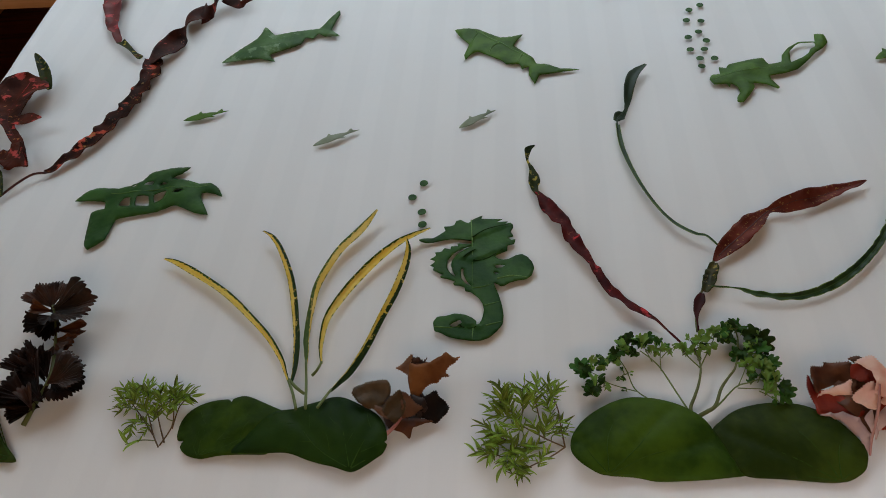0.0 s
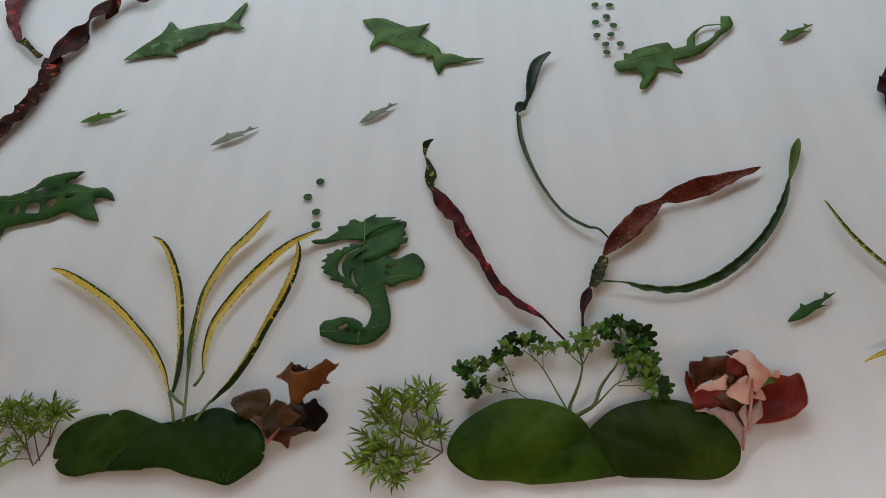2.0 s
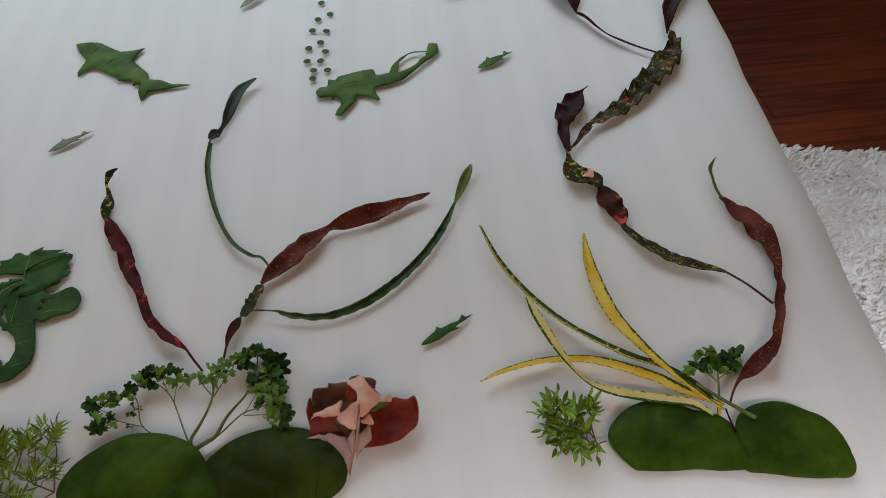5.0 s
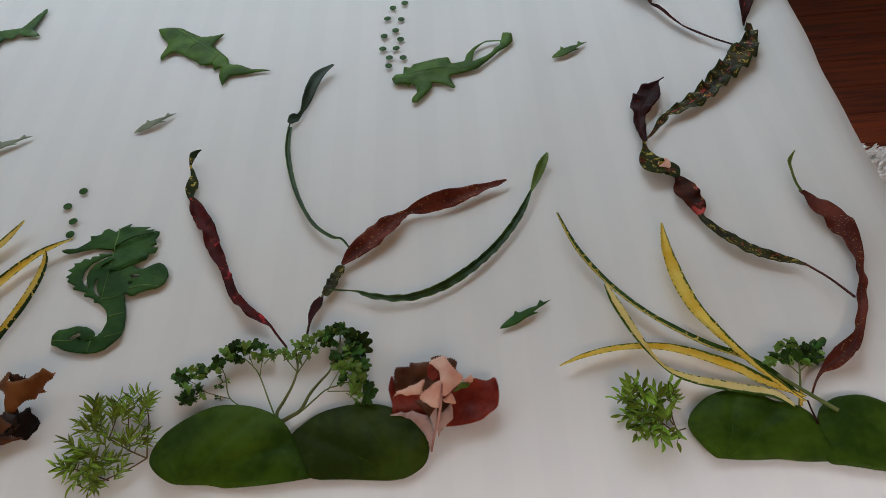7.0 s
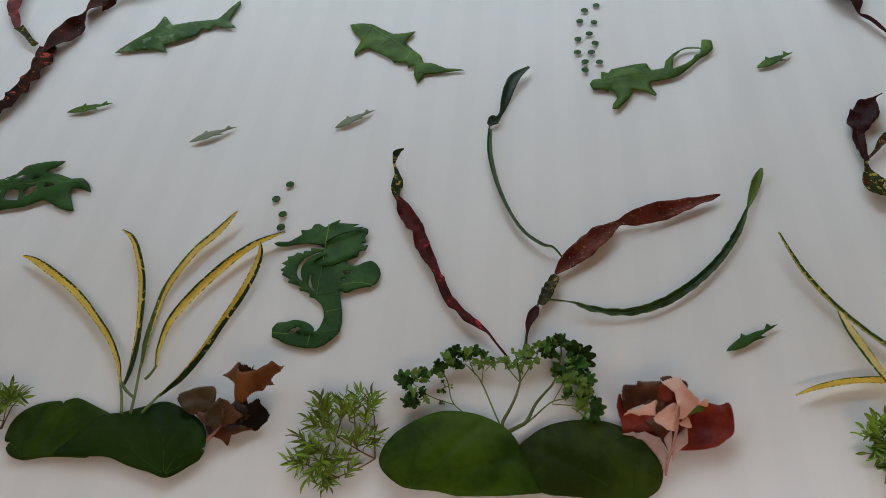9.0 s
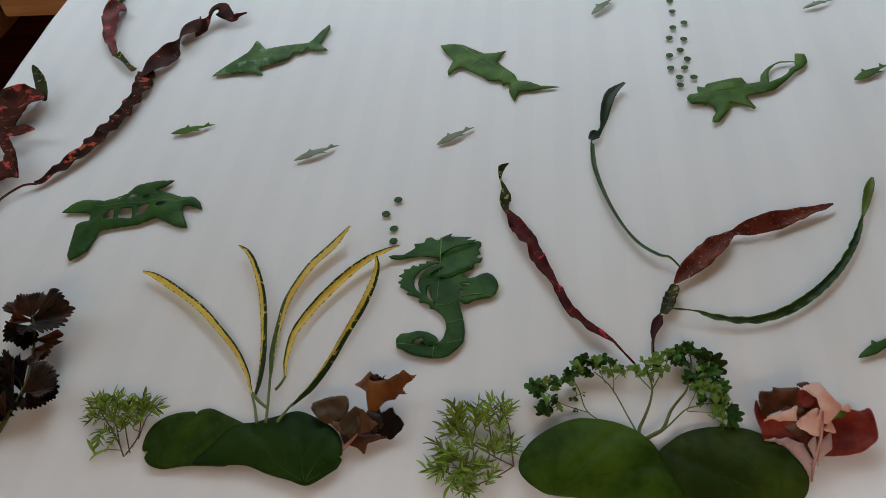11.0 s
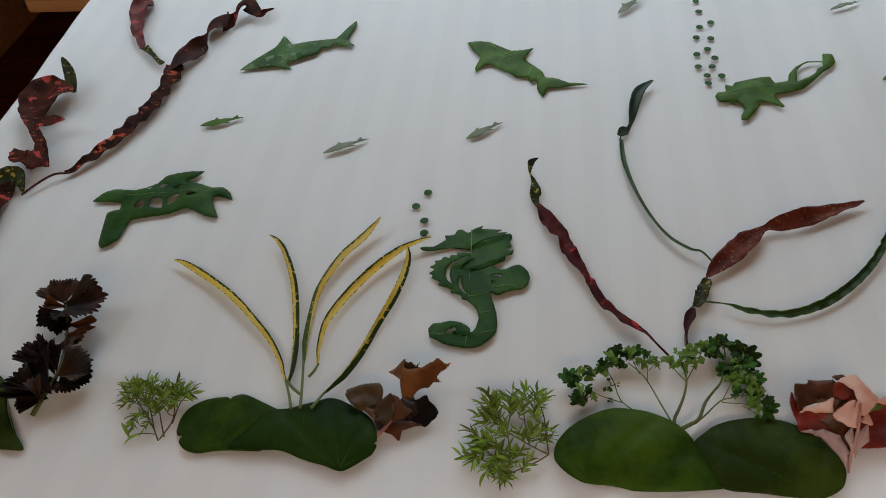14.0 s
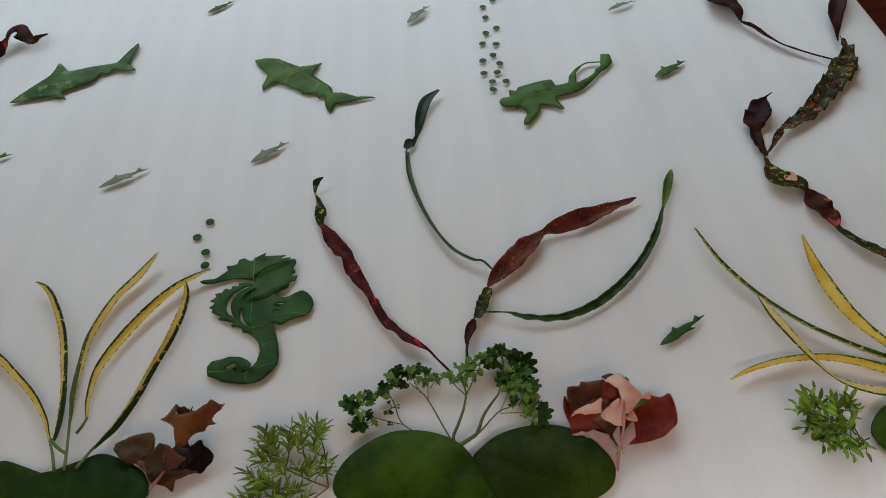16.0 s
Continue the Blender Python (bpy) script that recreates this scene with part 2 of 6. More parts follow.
M = {
    "sheet": sheet_material(),
    "cut": leaf_material("cut_leaf_green", (0.042, 0.105, 0.011), (0.095, 0.200, 0.028), shine=0.14),
    "cut_blue": leaf_material("cut_leaf_deep_green", (0.018, 0.070, 0.012), (0.048, 0.135, 0.025), shine=0.14),
    # the pale spots put the shark's sheen patches into its colour
    "cut_soft": leaf_material("cut_leaf_grey_green", (0.040, 0.105, 0.028), (0.085, 0.18, 0.052), spots=(((0.17, 0.28, 0.14), 70, 0.56),), shine=0.14),
    "cut_pale": leaf_material("cut_leaf_pale_underside", (0.20, 0.24, 0.16), (0.31, 0.35, 0.27), rough=0.7),
    "cut_vein": leaf_material("leaf_vein", (0.11, 0.24, 0.05), (0.18, 0.33, 0.09)),
    "big": leaf_material("broad_leaf_green", (0.024, 0.054, 0.004), (0.064, 0.122, 0.010), grain=0.7, shine=0.07),
    "big_olive": leaf_material("broad_leaf_olive_green", (0.020, 0.036, 0.004), (0.046, 0.072, 0.008), grain=0.7, shine=0.07),
    "big_dark": leaf_material("broad_leaf_dark_green", (0.008, 0.028, 0.004), (0.024, 0.058, 0.007), grain=0.45, shine=0.07),
    "big_vein": leaf_material("broad_leaf_vein", (0.030, 0.072, 0.008), (0.050, 0.105, 0.014), shine=0.07),
    "yellow": variegated_material("yellow_croton", (0.86, 0.62, 0.06), (0.95, 0.80, 0.20), (0.030, 0.070, 0.008), 0.80, 0.16),
    "yellow_soft": variegated_material("soft_yellow_croton", (0.86, 0.62, 0.06), (0.95, 0.80, 0.20), (0.10, 0.16, 0.020), 0.88, 0.14),
    "yellow_upper": variegated_material("upper_edged_yellow_croton", (0.86, 0.64, 0.09), (0.95, 0.82, 0.25), (0.045, 0.095, 0.010), 0.80, 0.10, True),
    "cream": variegated_material("cream_green_croton", (0.84, 0.70, 0.22), (0.92, 0.82, 0.42), (0.055, 0.13, 0.010), 0.70, 0.02, True),
    "yellow_green": variegated_material("green_yellow_croton", (0.78, 0.58, 0.10), (0.88, 0.70, 0.22), (0.095, 0.16, 0.030), 0.80, 0.75, True),
    "yellow_dark": variegated_material("dark_yellow_croton", (0.84, 0.62, 0.08), (0.93, 0.78, 0.22), (0.022, 0.052, 0.007), 0.56, 0.50),
    "yellow_plain": leaf_material("yellow_leaf_rib", (0.80, 0.56, 0.10), (0.90, 0.70, 0.22), through_light=0.3),
    "long_green": variegated_material("long_green_croton", (0.62, 0.52, 0.10), (0.74, 0.62, 0.16), (0.045, 0.105, 0.012), 0.42, 0.30),
    "green_blade": leaf_material("green_croton", (0.012, 0.040, 0.010), (0.040, 0.098, 0.020), margin=((0.19, 0.29, 0.06), 0.82, 0.5), rib=(0.05, 0.11, 0.03)),
    "green_tip": leaf_material("light_green_croton", (0.10, 0.17, 0.02), (0.20, 0.29, 0.06), through_light=0.2),
    "green_dark": leaf_material("dark_green_croton", (0.010, 0.028, 0.010), (0.024, 0.055, 0.018)),
    "red": leaf_material("red_croton", (0.045, 0.007, 0.008), (0.125, 0.016, 0.016), spots=(((0.60, 0.045, 0.055), 95, 0.60), ((0.22, 0.05, 0.03), 200, 0.64)), shine=0.07),
    "red_dusty": leaf_material("dusty_red_croton", (0.100, 0.022, 0.016), (0.20, 0.050, 0.036), spots=(((0.42, 0.22, 0.08), 460, 0.61),), shine=0.07),
    "dark_spot": leaf_material("dark_spotted_croton", (0.016, 0.007, 0.005), (0.062, 0.016, 0.010), spots=(((0.60, 0.10, 0.06), 85, 0.585), ((0.40, 0.20, 0.06), 240, 0.63)), shine=0.05),
    "brown_red": leaf_material("brown_red_croton", (0.034, 0.009, 0.005), (0.105, 0.024, 0.013), spots=(((0.62, 0.09, 0.08), 85, 0.58), ((0.40, 0.15, 0.05), 170, 0.64)), shine=0.07),
    "maroon": leaf_material("maroon_croton", (0.026, 0.008, 0.009), (0.066, 0.016, 0.017), spots=(((0.24, 0.03, 0.025), 200, 0.68),), shine=0.07),
    "dark_red_spot": leaf_material("dark_red_spotted_croton", (0.030, 0.009, 0.007), (0.095, 0.022, 0.015), spots=(((0.50, 0.07, 0.05), 90, 0.63), ((0.30, 0.10, 0.04), 210, 0.66)), shine=0.14),
    "red_pink": leaf_material("pink_red_croton", (0.13, 0.030, 0.032), (0.22, 0.065, 0.06), spots=(((0.55, 0.07, 0.08), 80, 0.60),), shine=0.14),
    "green_gold": leaf_material("gold_flecked_croton", (0.010, 0.020, 0.004), (0.036, 0.046, 0.008), spots=(((0.50, 0.40, 0.06), 230, 0.575), ((0.12, 0.02, 0.015), 90, 0.60)), shine=0.07),
    "ruffle": leaf_material("dark_olive_croton", (0.016, 0.018, 0.006), (0.070, 0.066, 0.018), spots=(((0.42, 0.32, 0.06), 300, 0.585), ((0.34, 0.06, 0.04), 130, 0.60)), margin=((0.030, 0.045, 0.010), 0.75, 0.5), shine=0.14),
    "stem_red": leaf_material("red_stem", (0.06, 0.020, 0.020), (0.11, 0.035, 0.030), through_light=0),
    "stem_green": leaf_material("green_stem", (0.10, 0.15, 0.04), (0.18, 0.23, 0.08), through_light=0),
    "stem_olive": leaf_material("olive_stem", (0.085, 0.10, 0.03), (0.14, 0.16, 0.05), through_light=0),
    "stem_brown": leaf_material("brown_stem", (0.10, 0.06, 0.035), (0.17, 0.11, 0.06), through_light=0),
    "stem_pink": leaf_material("pink_stem", (0.34, 0.13, 0.12), (0.55, 0.30, 0.27), through_light=0),
    "aralia": leaf_material("fine_green_leaflet", (0.17, 0.28, 0.030), (0.46, 0.60, 0.10), rib=(0.42, 0.52, 0.12), through_light=0.3, by_piece=1.1, shine=0.12),
    "aralia_broad": leaf_material("small_green_leaflet", (0.20, 0.36, 0.035), (0.48, 0.66, 0.12), rib=(0.40, 0.54, 0.14), through_light=0.3, by_piece=1.1, shine=0.12),
    "parsley": leaf_material("lobed_green_leaflet", (0.022, 0.070, 0.010), (0.085, 0.175, 0.026), through_light=0.2, by_piece=1.2, shine=0.12),
    "parsley_light": leaf_material("light_lobed_leaflet", (0.18, 0.34, 0.055), (0.36, 0.54, 0.14), through_light=0.35, by_piece=0.5),
    "copper_brown": leaf_material("brown_copperleaf", (0.060, 0.036, 0.012), (0.14, 0.072, 0.026), through_light=0.2),
    "copper_orange": leaf_material("orange_copperleaf", (0.20, 0.062, 0.013), (0.33, 0.12, 0.030), through_light=0.35),
    "copper_dark": leaf_material("blackish_copperleaf", (0.007, 0.005, 0.004), (0.024, 0.011, 0.008), through_light=0.03, shine=0.07),
    "copper_black": leaf_material("dark_brown_copperleaf", (0.016, 0.008, 0.005), (0.070, 0.027, 0.015), through_light=0.08),
    "copper_red": leaf_material("red_copperleaf", (0.22, 0.020, 0.012), (0.44, 0.058, 0.026), through_light=0.5),
    "copper_pink": leaf_material("pink_copperleaf_underside", (0.84, 0.42, 0.32), (0.95, 0.66, 0.54), through_light=0.2),
    "copper_maroon": leaf_material("maroon_copperleaf", (0.075, 0.022, 0.008), (0.16, 0.052, 0.018), through_light=0.2),
    "copper_tan": leaf_material("tan_copperleaf", (0.15, 0.062, 0.030), (0.27, 0.125, 0.062), through_light=0.3),
    "copper_lilac": leaf_material("lilac_copperleaf_underside", (0.50, 0.34, 0.33), (0.66, 0.48, 0.46), through_light=0.25),
    "floor": wood_material("red_brown_floorboards", (0.030, 0.0050, 0.0016), (0.170, 0.0290, 0.0070), 0.42, 0, 0.35, 0.3),
    "joint": plain_material("dark_floor_joint", (0.008, 0.002, 0.001)),
    "desk": wood_material("light_brown_wood", (0.60, 0.37, 0.22), (0.76, 0.52, 0.34), 0.42, 0),
    "desk_dark": wood_material("brown_wood", (0.50, 0.20, 0.07), (0.64, 0.30, 0.115), 0.45, 0),
    "cord": plain_material("black_rubber_cord", (0.018, 0.018, 0.020), 0.4),
    "rug": plain_material("white_shaggy_rug", (0.90, 0.90, 0.91), 0.9, 0.03, 60),
    "wall": plain_material("cream_wall_paint", (0.70, 0.47, 0.29), 0.85, 0.04, 5, 0.001),
    "ceiling": plain_material("cream_ceiling_paint", (0.78, 0.62, 0.46), 0.9, 0.03, 5),
    "frame": plain_material("white_window_paint", (0.7, 0.7, 0.68), 0.5),
    "mattress": plain_material("mattress_ticking", (0.6, 0.58, 0.54), 0.9),
}


# ---- geometry helpers ----
def mesh_object(name, verts, faces, material, uvs=None, smooth=True):
    me = bpy.data.meshes.new(name)
    me.from_pydata([tuple(v) for v in verts], [], faces)
    if uvs is not None:
        layer = me.uv_layers.new(name="UVMap")
        for loop in me.loops:
            layer.data[loop.index].uv = uvs[loop.vertex_index]
    me.materials.append(material)
    if smooth:
        me.polygons.foreach_set("use_smooth", [True] * len(me.polygons))
    me.update()
    return new(name, me)


def under(ob, parent, label=""):
    ob.parent = parent
    return tagged(ob, label) if label else ob


def from_bmesh(name, bm, material, smooth=False):
    me = bpy.data.meshes.new(name)
    bm.to_mesh(me)
    bm.free()
    me.materials.append(material)
    if smooth:
        me.polygons.foreach_set("use_smooth", [True] * len(me.polygons))
    return new(name, me)


def box(bm, lo, hi, bevel=0.0, turn=None):
    lo, hi = Vector(lo), Vector(hi)
    made = bmesh.ops.create_cube(bm, size=1.0, matrix=Matrix.Translation((lo + hi) / 2) @ Matrix.Diagonal((*(hi - lo), 1)))
    if bevel:
        edges = {e for v in made["verts"] for e in v.link_edges}
        bmesh.ops.bevel(bm, geom=list(edges), offset=bevel, segments=2, affect="EDGES")


def spline(points, count, closed=False):
    """A smooth line through the points, as count even steps."""
    pts = np.array(points, float)
    n = len(pts)
    dense = []
    for i in range(n if closed else n - 1):
        p = [pts[(i + k) % n] if closed else pts[min(max(i + k, 0), n - 1)] for k in (-1, 0, 1, 2)]
        for s in np.linspace(0, 1, 24, endpoint=False):
            dense.append(0.5 * (2 * p[1] + (p[2] - p[0]) * s + (2 * p[0] - 5 * p[1] + 4 * p[2] - p[3]) * s**2 + (3 * p[1] - p[0] - 3 * p[2] + p[3]) * s**3))
    dense.append(pts[0] if closed else pts[-1])
    dense = np.array(dense)
    far = np.r_[0, np.cumsum(np.linalg.norm(np.diff(dense[:, :2], axis=0), axis=1))]
    steps = np.linspace(0, far[-1], count)
    knots = far[::24] if not closed else far[::24]
    return np.stack([np.interp(steps, far, dense[:, k]) for k in range(pts.shape[1])], 1), steps, knots


def tube(name, points, radii, material, sides=7):
    """A round stalk through points in mm above the sheet."""
    pts, steps, knots = spline(points, max(6, len(points) * 6))
    rad = np.interp(steps, np.linspace(0, steps[-1], len(radii)), radii)
    verts, faces = [], []
    for i, p in enumerate(pts):
        t = Vector(pts[min(i + 1, len(pts) - 1)] - pts[max(i - 1, 0)]).normalized()
        side = t.cross(Vector((0, 0, 1)))
        side = side.normalized() if side.length > 1e-4 else Vector((1, 0, 0))
        up = side.cross(t)
        for k in range(sides):
            a = 2 * math.pi * k / sides
            v = Vector(p) + (side * math.cos(a) + up * math.sin(a)) * rad[i]
            verts.append((v.x * MM, v.y * MM, BED + max(v.z, -0.8) * MM))
    for i in range(len(pts) - 1):
        for k in range(sides):
            a, b = i * sides + k, i * sides + (k + 1) % sides
            faces.append((a, b, b + sides, a + sides))
    faces += [tuple(range(sides))[::-1], tuple(range((len(pts) - 1) * sides, len(pts) * sides))]
    return mesh_object(name, verts, faces, material, [(0.5, 0.5)] * len(verts))


def blade(points, material, name="croton_leaf", twist=(0,), cup=0.0, ripple=0.0, waves=9, thick=0.35, cols=9, seed=1, stalk=None, rib=None, scallop=0.0, rows=120, offset=1.1):
    """A long leaf: points are (x, y, height, width) in mm along its rib, with the blade's turn in degrees as a fifth number or as twist at even steps of its length."""
    pts, steps, knots = spline(points, rows)
    last = rows - 1
    u = steps / steps[-1]
    roll = np.radians(pts[:, 4] if pts.shape[1] > 4 else np.interp(u, np.linspace(0, 1, len(twist)), twist))
    top, bottom, uvs = [], [], []
    rng = random.Random(seed)
    ph = [rng.uniform(0, 6.28) for _ in range(4)]
    ribs = []
    for i in range(len(pts)):
        x, y, z, w = pts[i][:4]
        w = max(w, 0.5)
        t = Vector((*(pts[min(i + 1, last)][:3] - pts[max(i - 1, 0)][:3]),)).normalized()
        flat = t.cross(Vector((0, 0, 1))).normalized()
        side = Matrix.Rotation(roll[i], 3, t) @ flat
        normal = side.cross(t).normalized()
        rise = max(0.0, abs(math.sin(roll[i])) * w / 2 - z - 0.4)
        centre = Vector((x, y, z + 0.6 + rise))
        ribs.append(centre + normal * 0.1)
        for k in range(cols):
            v = 2 * k / (cols - 1) - 1
            edge = ripple * w * 0.5 * abs(v) ** 1.5 * noise.noise((waves * 2.2 * u[i], 3.0 if v > 0 else -3.0, seed * 1.7))
            ragged = 1 + min(0.16, 0.06 + 0.10 * ripple) * noise.noise((waves * 3.1 * u[i] + 9, 5.0 if v > 0 else -5.0, seed * 2.3)) * (1 if abs(v) > 0.9 else 0.8)
            lobe = math.pi * waves * u[i] + (0.0 if v > 0 else offset) + 0.8 * noise.noise((5 * u[i], 2.0 if v > 0 else -2.0, seed))
            swing = 2 * abs(math.sin(lobe)) ** 0.5 - 1.3
            ragged += scallop * swing * (1 if abs(v) > 0.8 else 0.5)
            edge += (1.6 if offset > 0.5 else 0.5) * scallop * w * abs(v) ** 1.5 * math.cos(2 * lobe)
            p = centre + side * (v * w / 2 * ragged) + normal * (cup * w * abs(v) ** 1.3 * 0.5 + edge)
            p.z = max(p.z, 0.45)
            top.append(p + normal * thick / 2)
            q = p - normal * thick / 2
            q.z = max(q.z, 0.1)
            bottom.append(q)
            uvs.append((u[i] * steps[-1] * 0.01, (v + 1) / 2))
    n = len(top)
    verts = [(p.x * MM, p.y * MM, BED + p.z * MM) for p in top + bottom]
    faces = []
    for i in range(last):
        for k in range(cols - 1):
            a = i * cols + k
            faces.append((a, a + cols, a + cols + 1, a + 1))
            faces.append((n + a, n + a + 1, n + a + cols + 1, n + a + cols))
        for k, flip in ((0, False), (cols - 1, True)):
            a = i * cols + k
            f = (a, n + a, n + a + cols, a + cols)
            faces.append(f[::-1] if flip else f)
    for i in (0, last):
        for k in range(cols - 1):
            a = i * cols + k
            f = (a, a + 1, n + a + 1, n + a)
            faces.append(f if i == 0 else f[::-1])
    ob = mesh_object(name, verts, faces, material, uvs + uvs)
    if rib:
        lo, hi = 5, rows - 8
        under(tube("midrib", [tuple(ribs[i]) for i in range(lo, hi, 8)], (0.5, 0.4, 0.2), rib, 5), ob)
    if stalk:
        under(tube("stalk", *stalk), ob)
    return ob


def inside(x, y, poly):
    hit, j = False, len(poly) - 1
    for i in range(len(poly)):
        (xi, yi), (xj, yj) = poly[i], poly[j]
        if (yi > y) != (yj > y) and x < (xj - xi) * (y - yi) / (yj - yi) + xi:
            hit = not hit
        j = i
    return hit


def corner_line(points, step, curl=0.35):
    """A closed cut edge through the points: slightly rounded, in steps of about that many mm."""
    out, n = [], len(points)
    for i in range(n):
        p = [np.array(points[(i + k) % n], float) for k in (-1, 0, 1, 2)]
        count = max(2, int(np.linalg.norm(p[2] - p[1]) / step))
        for s in np.linspace(0, 1, count, endpoint=False):
            line = p[1] + (p[2] - p[1]) * s
            bow = 0.5 * (2 * p[1] + (p[2] - p[0]) * s + (2 * p[0] - 5 * p[1] + 4 * p[2] - p[3]) * s**2 + (3 * p[1] - p[0] - 3 * p[2] + p[3]) * s**3)
            out.append(line + (bow - line) * curl)
    return out


def flat_piece(name, outline, material, holes=(), height=None, step=1.2, fill=3.0, thick=0.35, curl=0.35):
    """A piece cut from a leaf: an outline and holes in mm, lying on the sheet at height(x, y) mm."""
    height = height or (lambda x, y: 0.5)
    rings = [corner_line(outline, step, curl)] + [corner_line(h, step, curl) for h in holes]
    polys = [[(float(p[0]), float(p[1])) for p in ring] for ring in rings]
    pts, edges = [], []
    for poly in polys:
        base = len(pts)
        pts += [Vector(p) for p in poly]
        edges += [(base + i, base + (i + 1) % len(poly)) for i in range(len(poly))]
    xs, ys = [p.x for p in pts], [p.y for p in pts]
    row = 0
    y = min(ys) + fill / 2
    while y < max(ys):
        x = min(xs) + (fill / 2 if row % 2 else 0)
        while x < max(xs):
            if inside(x, y, polys[0]) and not any(inside(x, y, h) for h in polys[1:]):
                if min((Vector((x, y)) - p).length for p in pts[: sum(len(q) for q in polys)]) > fill * 0.45:
                    pts.append(Vector((x, y)))
            x += fill
        y, row = y + fill * 0.87, row + 1
    out, _, tris, _, _, _ = geometry.delaunay_2d_cdt(pts, edges, [], 0, 1e-5)
    keep = []
    for f in tris:
        c = sum((out[i] for i in f), Vector((0, 0))) / len(f)
        if inside(c.x, c.y, polys[0]) and not any(inside(c.x, c.y, h) for h in polys[1:]):
            a, b, d = (out[i] for i in f[:3])
            keep.append(tuple(f) if (b - a).cross(d - a) > 0 else tuple(f)[::-1])
    n = len(out)
    tops = [(p.x * MM, p.y * MM, BED + (height(p.x, p.y) + thick) * MM) for p in out]
    lows = [(p.x * MM, p.y * MM, BED + height(p.x, p.y) * MM) for p in out]
    faces = keep + [tuple(n + i for i in f[::-1]) for f in keep]
    border = {}
    for f in keep:
        for k in range(len(f)):
            border[(f[k], f[(k + 1) % len(f)])] = True
    for a, b in border:
        if (b, a) not in border:
            faces.append((b, a, n + a, n + b))
    ring = np.array([tuple(p) for p in polys[0]])
    uv = [(p.x * 0.02, 1 - 0.5 * min(1.0, float(np.min(np.hypot(ring[:, 0] - p.x, ring[:, 1] - p.y))) / 4.0)) for p in out]
    return mesh_object(name, tops + lows, faces, material, uv + uv)


def vein(points, height, parent, material, wide=0.7, name="vein"):
    """A raised vein that lies on a flat piece: points in mm."""
    line = [(x, y, height(x, y) + 0.42) for x, y in np.array(spline(points, 9)[0])]
    return under(tube(name, line, (wide * 0.6, wide * 0.5, wide * 0.2), material, 5), parent)


def lying(outline, seed, amount):
    """A cut leaf that rises a little from its edges to its middle, with soft waves, in mm."""
    rim = np.array(corner_line(outline, 1.5, 0.35))

    def height(x, y):
        inward = float(np.min(np.hypot(rim[:, 0] - x, rim[:, 1] - y)))
        inner = 1 - math.exp(-inward / 4.5)
        wave = noise.noise((x / 15 + seed * 7.3, y / 15 - seed * 3.1, seed))
        return 0.15 + 1.5 * amount * inner * (0.75 + 0.9 * wave) + 0.25 * amount * (1 + noise.noise((x / 24, y / 24, seed + 9)))
    return height


# ---- room: unseen walls, their warm paint picked for the light it bounces ----
def wall(name, lo, hi, label, material=None, openings=()):
    """A wall from lo to hi; an opening is (axis, from, to, low, high) and goes right through it."""
    bm = bmesh.new()
    if not openings:
        box(bm, lo, hi)
    for axis, a, b, low, high in openings:
        for part_lo, part_hi in (((lo[axis], lo[2]), (a, hi[2])), ((b, lo[2]), (hi[axis], hi[2])), ((a, lo[2]), (b, low)), ((a, high), (b, hi[2]))):
            p, q = list(lo), list(hi)
            p[axis], p[2], q[axis], q[2] = part_lo[0], part_lo[1], part_hi[0], part_hi[1]
            box(bm, p, q)
    return tagged(from_bmesh(name, bm, material or M["wall"]), label, "wall", kind="structure")


X0, X1, Y0, Y1, TOP = -1.6, 2.4, -0.75, 2.15, 2.6
wall("wall_west", (X0 - 0.15, Y0, 0), (X0, Y1, TOP), "unseen cream painted wall with a wide window opening", openings=[(1, 0.58, 2.1, 0.95, 2.3)])
# the east opening is made up, to go with the weak fill
wall("wall_east", (X1, Y0, 0), (X1 + 0.15, Y1, TOP), "unseen cream painted wall with a wide window opening", openings=[(1, -0.2, 1.8, 1.05, 2.4)])
wall("wall_north", (X0 - 0.15, Y1, 0), (X1 + 0.15, Y1 + 0.15, TOP), "unseen cream painted wall with a wide window opening", openings=[(0, -0.55, 1.35, 0.9, 2.1)])
# unseen wall, its opening sized to cut the beams of both south lamps
wall("wall_south", (X0 - 0.15, Y0 - 0.15, 0), (X1 + 0.15, Y0, TOP), "unseen cream painted wall with a low opening sized to trim the light", openings=[(0, -0.45, 1.12, 0.70, 1.48)])
wall("ceiling", (X0 - 0.15, Y0 - 0.15, TOP), (X1 + 0.15, Y1 + 0.15, TOP + 0.1), "plain cream painted ceiling", M["ceiling"])


def window(name, axis, at_wall, a0, a1, z0, z1):
    """A frame in an opening of a wall that runs along the given axis."""
    win = tagged(new(name), "unseen white painted window frame without curtains", "window", kind="structure")
    mid = (a0 + a1) / 2
    bm = bmesh.new()
    bars = [(a0, a1, z0, z0 + 0.03), (a0, a1, z1 - 0.03, z1), (a0, a0 + 0.03, z0 + 0.03, z1 - 0.03), (a1 - 0.03, a1, z0 + 0.03, z1 - 0.03), (mid - 0.025, mid + 0.025, z0 + 0.03, z1 - 0.03)]
    for a, b, c, d in bars if a1 - a0 > 1.0 else bars[:4]:
        lo, hi = [at_wall - 0.03, at_wall - 0.03, c], [at_wall + 0.03, at_wall + 0.03, d]
        lo[axis], hi[axis] = a, b
        box(bm, lo, hi, 0.004)
    under(from_bmesh("window_frame", bm, M["frame"]), win)


window("window_1", 1, X0 - 0.10, 0.58, 2.1, 0.95, 2.3)
window("unseen_window_2", 0, Y0 - 0.10, -0.45, 1.12, 0.70, 1.48)
